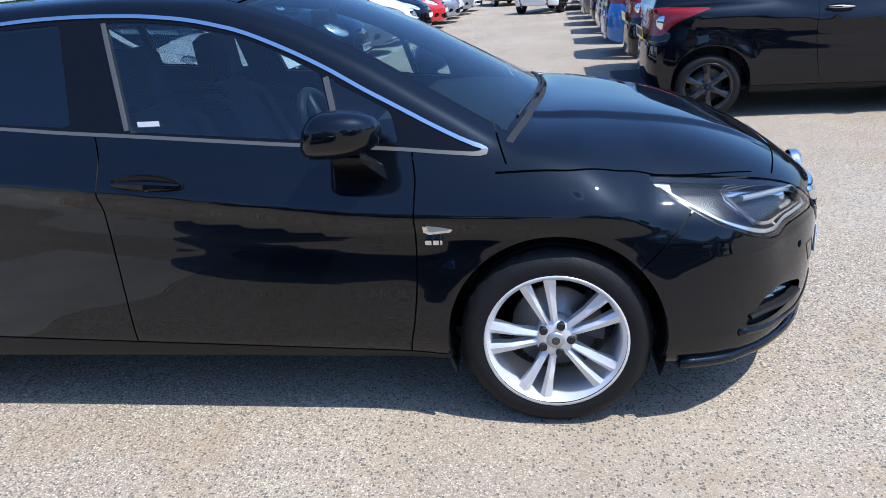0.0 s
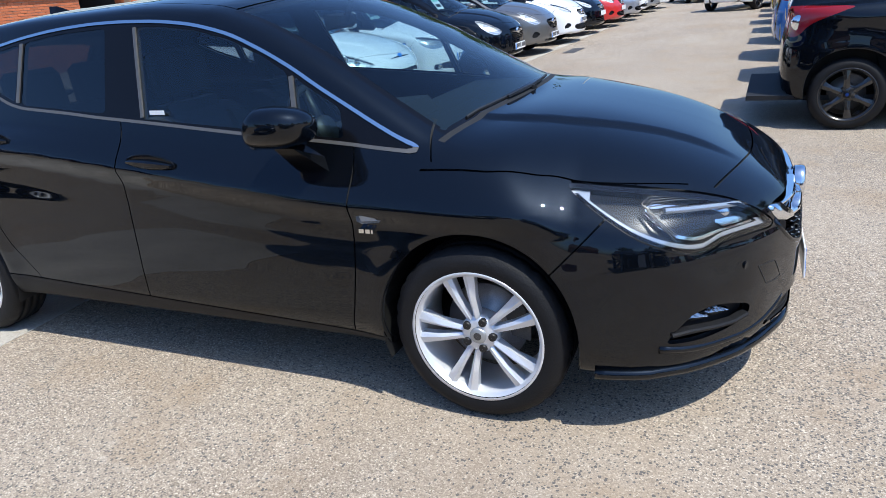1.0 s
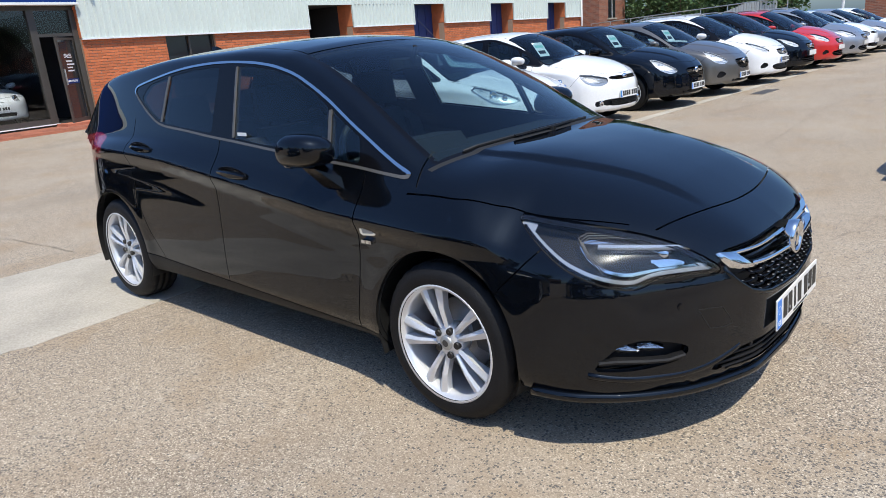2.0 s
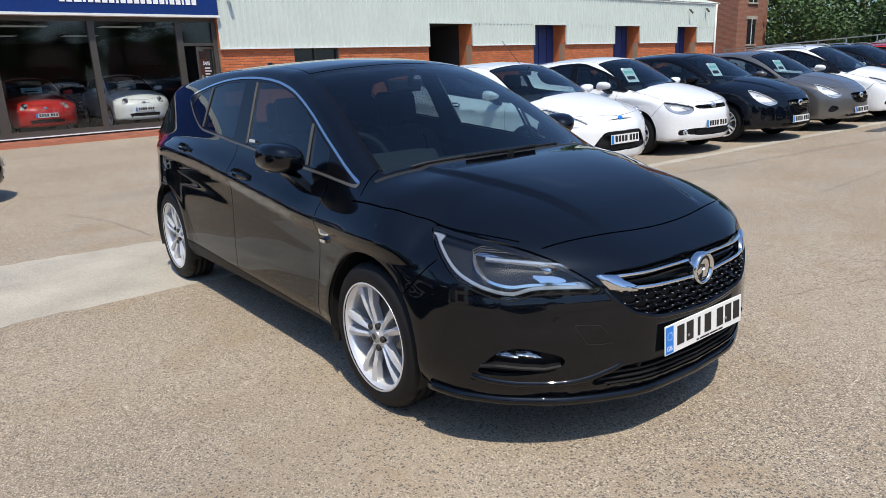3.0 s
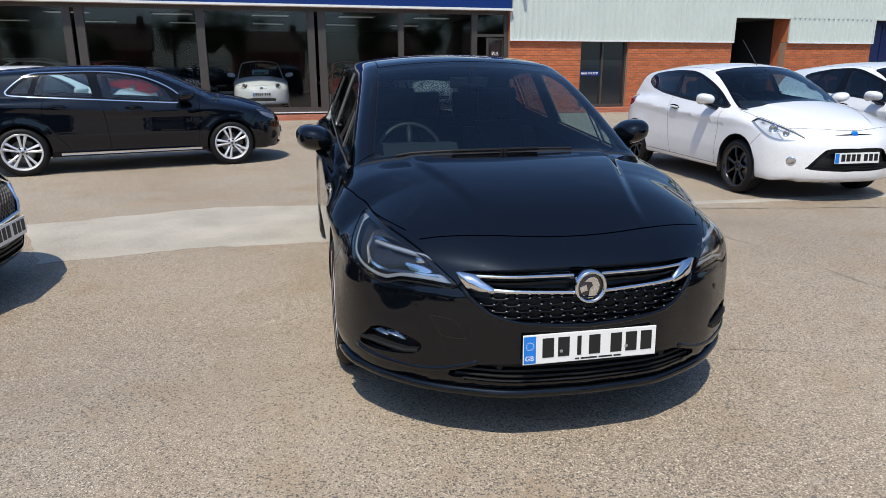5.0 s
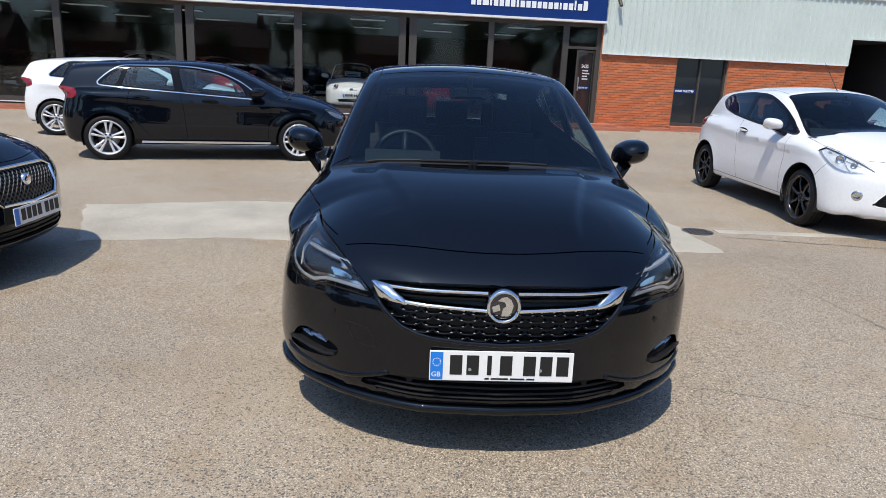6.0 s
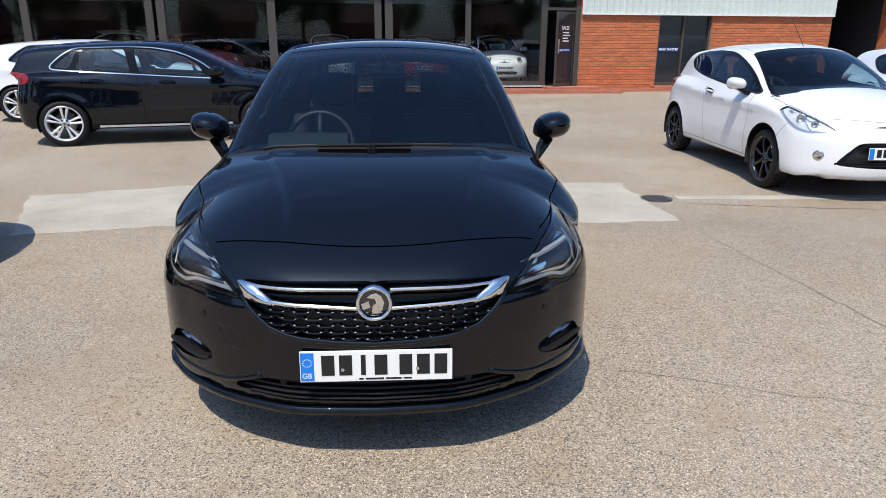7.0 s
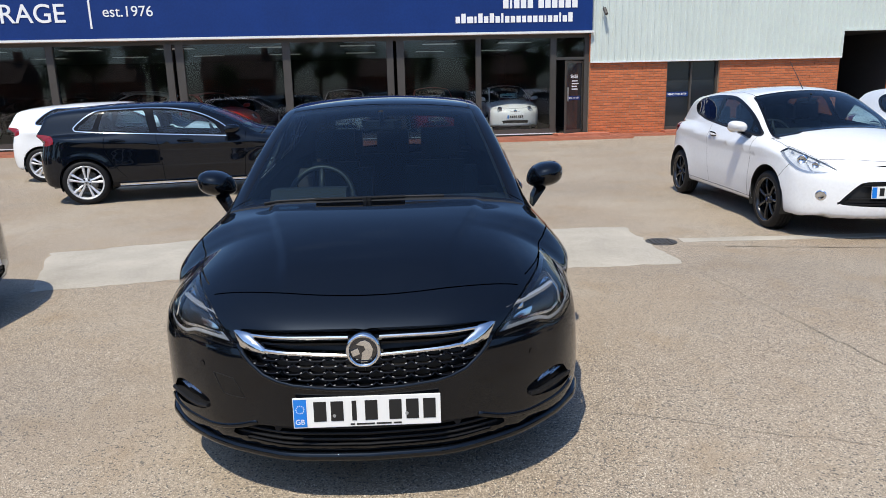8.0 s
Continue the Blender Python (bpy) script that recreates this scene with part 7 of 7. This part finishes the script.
W_ACROSS = proportions(0.87, 2.636, 0.68, 0.89, 1.43)
across, S6, P6 = car("hatchback_car", pose(-8.12, -2.46, 0, 0, 0, 105.8), M_NAVYPAINT, "black five-door hatchback with bright window trim parked across the yard", ACROSS, W_ACROSS, group="parked cars", wheel_spec=dict(R=0.318, w=0.22, rim=0.235, style="twin"))
mirror_parts(across, M_NAVYPAINT, P6((-0.62, 0.965, 1.015)))
handles(across, [P6((-1.27, 0.888, 0.875)), P6((-2.2, 0.885, 0.90))], M_NAVYPAINT)
front_trim(across, S6, P6, [(0.66, 0.3), (0.62, 0.29), (0.58, 0.28), (0.54, 0.27), (0.50, 0.26)])
for sd in (1, -1):
    part("sill_strip", boxed(-2.2, -0.42, sd * 0.872, sd * 0.884, 0.255, 0.285, bevel=0.004), M_CHROME, across, "bright strip along the sill")
whiteestate = copy_thing(across, pose(-10.72, -4.52, 0, 0, 0, 100))
repaint(whiteestate, M_NAVYPAINT, M_WHITEPAINT)
tagged(whiteestate, "white estate car parked behind the black hatchback")

# black saloon whose mesh grille faces the hatchback's side
SALOON = dict(lamp_mat=M_LAMPGREY, res=NEAR, gap=0.0026, plate_z=0.43, plate_out=0.012,
           grille=[(-0.1, 0.715), (0.30, 0.71), (0.375, 0.675), (0.34, 0.56), (0.28, 0.505), (-0.1, 0.492)],
           headlight=[(-0.40, 0.80), (-0.15, 0.785), (0.10, 0.745), (0.26, 0.715), (0.27, 0.675), (0.12, 0.655), (-0.12, 0.67), (-0.3, 0.72)],
           intake=[(-0.1, 0.35), (0.40, 0.352), (0.44, 0.33), (0.40, 0.27), (-0.1, 0.262)])
W_SALOON = proportions(0.87, 2.835, 1.0, 0.925, 1.42)
SALOON_AT = pose(-1.22, -3.68, 0, 0, 0, 90)
M_MESHWIRE = mat("dark_mesh_metal", (0.11, 0.112, 0.115), 0.35, metal=0.7)
saloon, S7, P7 = car("saloon_car", SALOON_AT, M_BLACKPAINT, "black saloon with a chrome-edged mesh grille", SALOON, W_SALOON, group="parked cars", wheel_spec=dict(R=0.33, w=0.22, rim=0.235, style="single", spokes=7))
mirror_parts(saloon, M_BLACKPAINT, P7((-0.66, 0.965, 1.0)))
bm = bmesh.new()
rim_pts = [(0.0, 0.489), (0.28, 0.502), (0.345, 0.56), (0.38, 0.675), (0.305, 0.715), (0.0, 0.720)]
loop = [(y, z) for y, z in rim_pts] + [(-y, z) for y, z in rim_pts[-2:0:-1]]
loop.append(loop[0])
sweep(bm, [P7((front_x(S7, y, z) + 0.004, y, z)) for y, z in loop], ring_section(0.012, 6), up=(1, 0, 0))
part("grille_surround", bm, M_CHROME, saloon, "chrome grille surround")
for sgn in (1, -1):
    for i in range(-9, 26):
        pts = []
        for k in range(13):
            z = 0.495 + 0.22 * k / 12
            y = -0.34 + 0.04 * i + sgn * (z - 0.60) * 0.9
            half = np.interp(z, [0.49, 0.505, 0.56, 0.675, 0.715], [0.22, 0.28, 0.34, 0.37, 0.30])
            if abs(y) < half:
                pts.append(P7((front_x(S7, y, z) - 0.012, y, z)))
        if len(pts) > 1:
            bm = bmesh.new()
            sweep(bm, pts, [(-0.003, -0.003), (0.003, -0.003), (0.003, 0.003), (-0.003, 0.003)], up=(1, 0, 0))
            part("grille_wire", bm, M_MESHWIRE, saloon)
front_trim(saloon, S7, P7, [], (0.63, 0.04, M_CHROME), [(0.33, 0.38), (0.30, 0.38)])
for x in (2.35, 4.75):
    tagged(far_copy(saloon, pose(x, -4.6, 0, 0, 0, 90)), "black saloon in the row facing the hatchback's side")

# small rounded cars inside the showroom
ROUNDCAR = dict(THREE_DOOR, lamp_mat=M_LAMPGREY, res=FAR, gap=0.005, plate_z=0.50, lamp_strip=True, bulge=0.0,
            headlight=[(0.16 + 0.13 * math.cos(a), 0.725 + 0.085 * math.sin(a)) for a in [2 * math.pi * i / 10 for i in range(10)]],
            grille=NO_REGION, fog=NO_REGION,
            intake=[(-0.1, 0.40), (0.42, 0.40), (0.48, 0.37), (0.44, 0.31), (-0.1, 0.30)])
W_ROUND = proportions(0.68, 2.30, 0.56, 0.81, 1.49)


def indoors(x, y, yaw):
    return BUILD @ pose(x, y, 0.12, 0, 0, yaw)


roundcar, S8, P8 = car("city_car", indoors(-1.22, -7.45, 0), M_WHITEPAINT, "small white rounded city car inside the showroom", ROUNDCAR, W_ROUND, group="showroom cars", wheel_spec=dict(R=0.285, w=0.19, rim=0.2, style="single", spokes=8))
lamp_rings(roundcar, S8, P8, [(0.16, 0.725, 0.085)])
front_trim(roundcar, S8, P8, [(0.66, 0.18)], (0.67, 0.05, M_CHROME), [(0.35, 0.42)], bright=M_CHROME)
mirror_parts(roundcar, M_WHITEPAINT, P8((-0.62, 0.965, 1.03)))
redshow = copy_thing(roundcar, indoors(-1.22, -4.62, 0))
repaint(redshow, M_WHITEPAINT, M_REDPAINT)
tagged(redshow, "small red rounded city car inside the showroom")
whiteshow = copy_thing(roundcar, indoors(-1.22, -2.15, 0))
tagged(whiteshow, "small white sporty city car inside the showroom")
redshow2 = far_copy(roundcar, indoors(-1.2, -10.9, 40))
repaint(redshow2, M_WHITEPAINT, M_REDPAINT)
tagged(redshow2, "small orange-red city car standing askew in the showroom")
darkshow = far_copy(compact, indoors(-7.5, -9.0, 20))
tagged(darkshow, "dark hatchback deeper in the showroom")
for x, y in ((-8.0, -4.5), (-8.0, -1.9)):
    tagged(far_copy(compact, indoors(x, y, 0)), "dark hatchback deeper in the showroom")
paleshow = far_copy(cross, indoors(-4.2, -16.2, -58))
tagged(paleshow, "white crossover car inside the dim showroom")
for x, y in ((-5.0, -18.6), (-5.2, -20.6), (-6.4, -13.2)):
    tagged(far_copy(compact, indoors(x, y, -20)), "dark hatchback deeper in the showroom")
# price cards in windscreens
price_card(Matrix.Translation(Vector((-4.22, 7.06, 0)) + Vector(P2((-0.50, -0.30, 1.06)))) @ pose(0, 0, 0, 0, -38, 0))
price_card(Matrix.Translation(Vector((-4.10, 9.2, 0)) + Vector(P3((-0.50, -0.30, 1.06)))) @ pose(0, 0, 0, 0, -38, 0))
price_card(Matrix.Translation(Vector((-4.08, 11.35, 0)) + Vector(P3((-0.50, -0.30, 1.06)))) @ pose(0, 0, 0, 0, -38, 0))
for y in (-7.45, -4.62, -2.15):
    price_card(indoors(-1.22, y, 0) @ Matrix.Translation(P8((-0.62, 0.0, 1.05))) @ pose(0, 0, 0, 0, -25, 0), 0.5, 0.16)


# ---- far surroundings ----
def tree_mesh(seed, h, spread, leaves):
    rnd = random.Random(seed)
    wood, crown = bmesh.new(), bmesh.new()
    top = Vector((rnd.uniform(-0.3, 0.3), rnd.uniform(-0.3, 0.3), h * 0.62))
    cyl(wood, (0, 0, -0.1), top, h * 0.028, h * 0.010, 9)
    tips = [top]
    for i in range(9):
        s = Vector((0, 0, 0)).lerp(top, rnd.uniform(0.4, 0.95))
        a = rnd.uniform(0, 6.28)
        e = s + Vector((math.cos(a) * spread * rnd.uniform(0.5, 0.95), math.sin(a) * spread * rnd.uniform(0.5, 0.95), h * rnd.uniform(0.08, 0.34)))
        cyl(wood, s, e, h * 0.009, h * 0.003, 6)
        tips += [e, s.lerp(e, 0.6)]
    verts, faces = [], []
    clumps = [(t + Vector((rnd.gauss(0, 0.5), rnd.gauss(0, 0.5), rnd.gauss(0.3, 0.5))), rnd.uniform(0.5, 1.15) * spread * 0.36) for t in tips for _ in range(4)]
    for _ in range(leaves):
        c, r = rnd.choice(clumps)
        d = Vector((rnd.gauss(0, 1), rnd.gauss(0, 1), rnd.gauss(0, 0.8)))
        p = c + d.normalized() * r * rnd.uniform(0.55, 1.05)
        u = Vector((rnd.gauss(0, 1), rnd.gauss(0, 1), rnd.gauss(0, 0.6))).normalized()
        w = u.cross(Vector((rnd.gauss(0, 1), rnd.gauss(0, 1), rnd.gauss(0, 1)))).normalized()
        s = rnd.uniform(0.07, 0.16) * (h / 9)
        k = len(verts)
        verts += [p - u * s, p + w * s * 0.6, p + u * s, p - w * s * 0.6]
        faces.append((k, k + 1, k + 2, k + 3))
    me = bpy.data.meshes.new("crown")
    me.from_pydata([tuple(v) for v in verts], [], faces)
    me.materials.append(M_LEAF)
    crown.free()
    return mesh_of("trunk", wood, M_BARK, True), me


TREES = [tree_mesh(3 + i, 10, 3.0, 5200) for i in range(3)]


def tree(x, y, kind, scale, turn, label="broad-leaved green tree behind the yard", sink=0.0):
    t = empty("tree", pose(x, y, -sink, 0, 0, turn) @ Matrix.Scale(scale, 4), label, "tree", "trees round the yard")
    piece("trunk", TREES[kind][0], t)
    piece("crown", TREES[kind][1], t)
    return t


for i, (x, y, s) in enumerate(((-20.5, 52, 1.15), (-16.5, 49, 1.0), (-31, 50, 0.95), (-38, 42, 0.95), (-27, 52, 1.1), (-23, 58, 1.3), (-46, 46, 1.5), (-44, 52, 1.5), (-46, 58, 1.6), (-43, 64, 1.6), (-42, 70, 1.5), (-50, 40, 1.4), (-36, 57, 1.4), (-33, 64, 1.5))):
    tree(x, y, i % 3, s, 47 * i)
# the last three are unseen, added for the car doors to mirror
for i, (x, y, s) in enumerate(((30, -18, 1.0), (33, -3, 0.8), (29, 13, 1.05), (36, 24, 1.2), (27, -32, 1.1), (10, -30, 1.0), (-6, -32, 1.1), (-18, -33, 1.0))):
    tree(x, y, (i + 1) % 3, s, 61 * i, "broad-leaved garden tree across the road")
for i, y in enumerate((-52, -45, -39, -31, -27, -20, -13, -6, 1, 9, 15, 22, 33)):
    tree(42 + 3.0 * math.sin(2.3 * i), y, i % 3, 0.70 + 0.16 * math.sin(1.7 * i + 1), 73 * i, "rounded garden tree in front of the far houses")


for i, (x, y, s) in enumerate(((-19, 44, 0.9), (-16, 42.5, 0.85), (-13, 41, 0.85), (-22, 47, 1.0), (-14.5, 45, 1.0))):
    tree(x, y, i % 3, s, 29 * i + 11, "bushy green tree on the bank beyond the handrail", sink=3.6 * s)


def house(x, y, turn, w=8.0, d=7.0, eaves=3.4, ridge=6.2, wall=None, label="two-storey house with a dark tiled roof across the road"):
    h = empty("house", pose(x, y, 0, 0, 0, turn), label, "house", "houses across the road")
    part("wall", boxed(-d / 2, d / 2, -w / 2, w / 2, 0, eaves), wall or M_RENDERWALL, h)
    bm = bmesh.new()
    o = 0.35
    vs = [bm.verts.new(p) for p in ((-d / 2 - o, -w / 2 - o, eaves), (d / 2 + o, -w / 2 - o, eaves), (d / 2 + o, w / 2 + o, eaves), (-d / 2 - o, w / 2 + o, eaves), (0, -w / 2 - o, ridge), (0, w / 2 + o, ridge))]
    for f in ((0, 1, 4), (2, 3, 5), (1, 2, 5, 4), (3, 0, 4, 5), (3, 2, 1, 0)):
        bm.faces.new([vs[i] for i in f])
    roof = part("roof", bm, M_TILE, h)
    part("chimney", boxed(-0.4, 0.4, w / 2 - 1.3, w / 2 - 0.5, ridge - 0.8, ridge + 0.9), M_OLDBRICK, roof)
    for yy in (-w * 0.28, w * 0.22):
        for zz in (0.9,):
            win = part("window", boxed(-d / 2 - 0.05, -d / 2 + 0.02, yy - 0.65, yy + 0.65, zz, zz + 1.25), M_TRIM, h)
            for k in (-1, 1):
                part("pane", boxed(-d / 2 - 0.06, -d / 2 - 0.052, yy + k * 0.31 - 0.26, yy + k * 0.31 + 0.26, zz + 0.08, zz + 1.17), M_WINDOWDARK, win)
    return h


# only mirrored in the showroom glass; dark brick stands for their shaded sides
for i, y in enumerate((-36, -25.5, -11, 4.5, 18.5, 31)):
    house(57 + (i % 2) * 3.0, y * 1.2, 0, w=(9, 8, 8.5, 9, 8, 9)[i], ridge=(6.4, 5.8, 6.6, 6.0, 6.4, 6.6)[i], wall=M_OLDBRICK)
# unseen houses added as a dark horizon in the car's side reflections
for i, x in enumerate((-14, -2, 12)):
    house(x, -37 - i % 2, -90, wall=M_OLDBRICK)

# brick tower at the workshop's far end, lower brick building closing the lane
tower = structure("brick_tower", boxed(-8.2, -2.0, 35.6, 39.8, 0, 10.5), M_OLDBRICK, "brown brick tower-like block beyond the workshop", "building")
for z in (2.1, 4.7, 7.4):
    wn_ = part("window", boxed(-2.03, -1.97, 37.0, 38.1, z, z + 1.55), M_WINDOWDARK, tower)
    part("lintel", boxed(-2.0, -1.95, 36.8, 38.3, z + 1.555, z + 1.75), M_CONCRETE, tower)
    part("sill", boxed(-2.0, -1.90, 36.85, 38.25, z - 0.10, z - 0.004), M_CONCRETE, tower)
    part("mullion", boxed(-1.97, -1.95, 37.52, 37.58, z, z + 1.55), M_TRIM, wn_)
dr = part("door", boxed(-5.2, -3.9, 35.55, 35.63, 1.2, 3.4), M_IRON, tower)
part("lintel", boxed(-5.4, -3.7, 35.55, 35.64, 3.41, 3.6), M_CONCRETE, tower)
bm = bmesh.new()
bmesh.ops.create_uvsphere(bm, u_segments=16, v_segments=10, radius=0.24, matrix=Matrix.Translation((-4.5, 35.4, 4.35)))
part("wall_lamp", bm, M_TRIM, tower, smooth=True)
far = tagged(part("wall_far", boxed(-6.8, 22.0, 37.5, 37.9, 0, 2.4), M_OLDBRICK), "brown brick wall closing the far end of the yard", "building", kind="structure")
hoard = tagged(new("fence"), "grey slatted timber fence on a slope beyond the row", "fence")
hoard.matrix_world = pose(-13.5, 34.8, 0, 0, 0, -18)
for i in range(26):
    part("slat", boxed(0, 0.03, i * 0.22, i * 0.22 + 0.19, 0.0, 1.5 + 0.05 * min(i, 14)), M_GALV, hoard)
rail = tagged(new("handrail"), "galvanised tubular handrail beside the tanks", "handrail")
a, b = Vector((-20.3, 34.6, 0)), Vector((-8.6, 31.6, 0))
for i in range(9):
    p = a.lerp(b, i / 8)
    bm = bmesh.new()
    cyl(bm, p, p + Vector((0, 0, 1.75 + 0.4 * i / 8)), 0.028, n=8)
    part("post", bm, M_GALV, rail)
for dz in (0.0, 0.45):
    bm = bmesh.new()
    cyl(bm, a + Vector((0, 0, 1.73 - dz)), b + Vector((0, 0, 2.13 - dz)), 0.024, n=8)
    part("rail", bm, M_GALV, rail)
for x, y, L in ((-19.4, 33.6, 3.4), (-13.6, 32.3, 4.2)):
    tk = tagged(new("storage_tank"), "silver horizontal storage tank with ribs", "tank", "tanks by the handrail")
    tk.matrix_world = pose(x, y, 0, 0, 0, -14)
    bm = bmesh.new()
    cyl(bm, (0, 0, 0.95), (L, 0, 0.95), 0.55, n=28)
    part("barrel", bm, M_GALV, tk, smooth=False)
    for i in range(7):
        bm = bmesh.new()
        cyl(bm, (0.2 + i * (L - 0.4) / 6 - 0.03, 0, 0.95), (0.2 + i * (L - 0.4) / 6 + 0.03, 0, 0.95), 0.575, n=28)
        part("rib", bm, M_GALV, tk)
    for k in (0.4, L - 0.6):
        part("saddle", boxed(k, k + 0.2, -0.4, 0.4, 0.0, 0.48), M_CONCRETE, tk)
lp = tagged(new("lamp_post"), "slim white post among the trees", "post")
lp.matrix_world = pose(-7.3, 35.5, 0)
bm = bmesh.new()
cyl(bm, (0, 0, 0), (0, 0, 7), 0.07, 0.05)
part("pole", bm, M_TRIM, lp)

# ---- ground marks ----
def crack(points, width, name="crack_line", label="thin dark crack in the tarmac"):
    rnd = random.Random(len(points) + int(points[0][0] * 100))
    bm = bmesh.new()
    prev = None
    for (x0, y0), (x1, y1) in zip(points, points[1:]):
        n = max(2, int(math.hypot(x1 - x0, y1 - y0) / 0.10))
        d = Vector((x1 - x0, y1 - y0)).normalized()
        s = Vector((-d.y, d.x))
        for i in range(n + 1):
            t = i / n
            c = Vector((x0 + (x1 - x0) * t, y0 + (y1 - y0) * t)) + s * rnd.gauss(0, 0.012)
            w = width * rnd.uniform(0.3, 1.2)
            pr = (bm.verts.new((c.x - s.x * w, c.y - s.y * w, 0.004)), bm.verts.new((c.x + s.x * w, c.y + s.y * w, 0.004)))
            if prev:
                bm.faces.new((prev[0], prev[1], pr[1], pr[0]))
            prev = pr
    return tagged(part(name, bm, M_CRACK), label, "crack", kind="structure")


crack([(-2.40, 2.34), (-1.6, 2.45), (-0.84, 2.56), (0.3, 2.75), (1.6, 2.95)], 0.004)
crack([(0.25, 1.02), (0.22, 1.07), (0.6, 2.2), (0.95, 3.4)], 0.003)
crack([(-3.1, 2.6), (-2.6, 6.0), (-2.2, 12.0), (-1.9, 20.0)], 0.012)
crack([(-0.9, 5.0), (-1.2, 9.0), (-1.1, 15.0)], 0.008)
crack([(-6.0, -1.2), (-5.2, -0.9), (-4.1, -0.75)], 0.006)
drain = tagged(new("drain_cover"), "round dark iron drain cover in the ground", "drain cover")
drain.matrix_world = pose(-3.30, 2.42, 0)
bm = bmesh.new()
cyl(bm, (0, 0, -0.02), (0, 0, 0.006), 0.15, n=28)
part("frame", bm, M_IRON, drain)
for i in range(-2, 3):
    part("bar", boxed(-0.1, 0.1, i * 0.045 - 0.012, i * 0.045 + 0.012, 0.006, 0.012), M_IRON, drain)
drain2 = tagged(part("drain_grate", boxed(-3.0, -2.75, 11.0, 11.9, -0.02, 0.006), M_IRON), "long iron drain grate beside the parked row", "drain grate")

# ---- bricks, pavers ----
L, H, J = 0.225, 0.065, 0.010
brick_mesh = None


def brick_box(bm, y0, y1, z0, z1, x0=-0.014, x1=0.0, c=0.004):
    v = [bm.verts.new(p) for p in ((x0, y0, z0), (x0, y1, z0), (x0, y1, z1), (x0, y0, z1), (x1, y0 + c, z0 + c), (x1, y1 - c, z0 + c), (x1, y1 - c, z1 - c), (x1, y0 + c, z1 - c))]
    for f in ((4, 5, 6, 7), (0, 1, 5, 4), (1, 2, 6, 5), (2, 3, 7, 6), (3, 0, 4, 7)):
        bm.faces.new([v[i] for i in f])


def brick_runs(a, b):
    out = []
    z, r = 0.012, 0
    while z + H < BRICK_TOP:
        y = a - (L + J) / 2 * (r % 2)
        while y < b:
            y0, y1 = max(y, a), min(y + L, b)
            if y1 - y0 > 0.03:
                out.append((y0, y1, z))
            y += L + J
        z += H + J
        r += 1
    return out


def full_brick(bm):
    brick_box(bm, -L / 2, L / 2, 0, H)


def half_brick(bm):
    brick_box(bm, -L / 4, L / 4, 0, H)


near_count = 0
for (a, b), wall in zip(piers, walls):
    rest = bmesh.new()
    for y0, y1, z in brick_runs(a, b):
        w = y1 - y0
        if wall is walls[0] and near_count < 300 and abs(w - L) < 0.005:
            piece("brick", shared("brick", full_brick, M_BRICK), wall, pose(random.uniform(0, 0.003), (y0 + y1) / 2, z))
            near_count += 1
        else:
            o = random.uniform(0, 0.003)
            brick_box(rest, y0, y1, z, z + H, x1=o)
    ob = part("brickwork", rest, M_BRICK, wall)
    tagged(ob, kind="stuff")
pv = bmesh.new()
for x0, x1, y0, y1, z in ((0.0, 1.44, -22.0, 0.9, 0.055), (0.0, 0.74, 0.9, 4.6, 0.05)):
    nx, ny = int((x1 - x0) / 0.105), int((y1 - y0) / 0.21)
    for i in range(nx):
        for j in range(ny):
            xx, yy = x0 + i * 0.105, y0 + j * 0.21 + (0.1 if i % 2 else 0)
            q = [pv.verts.new(p) for p in ((xx, yy, z + 0.005), (xx + 0.098, yy, z + 0.005), (xx + 0.098, yy + 0.2, z + 0.005 + random.uniform(0, 0.002)), (xx, yy + 0.2, z + 0.005))]
            pv.faces.new(q)
paving = structure("pavers", pv, M_PAVER, "red brick pavers along the building front", "paving")
tagged(paving, kind="stuff")
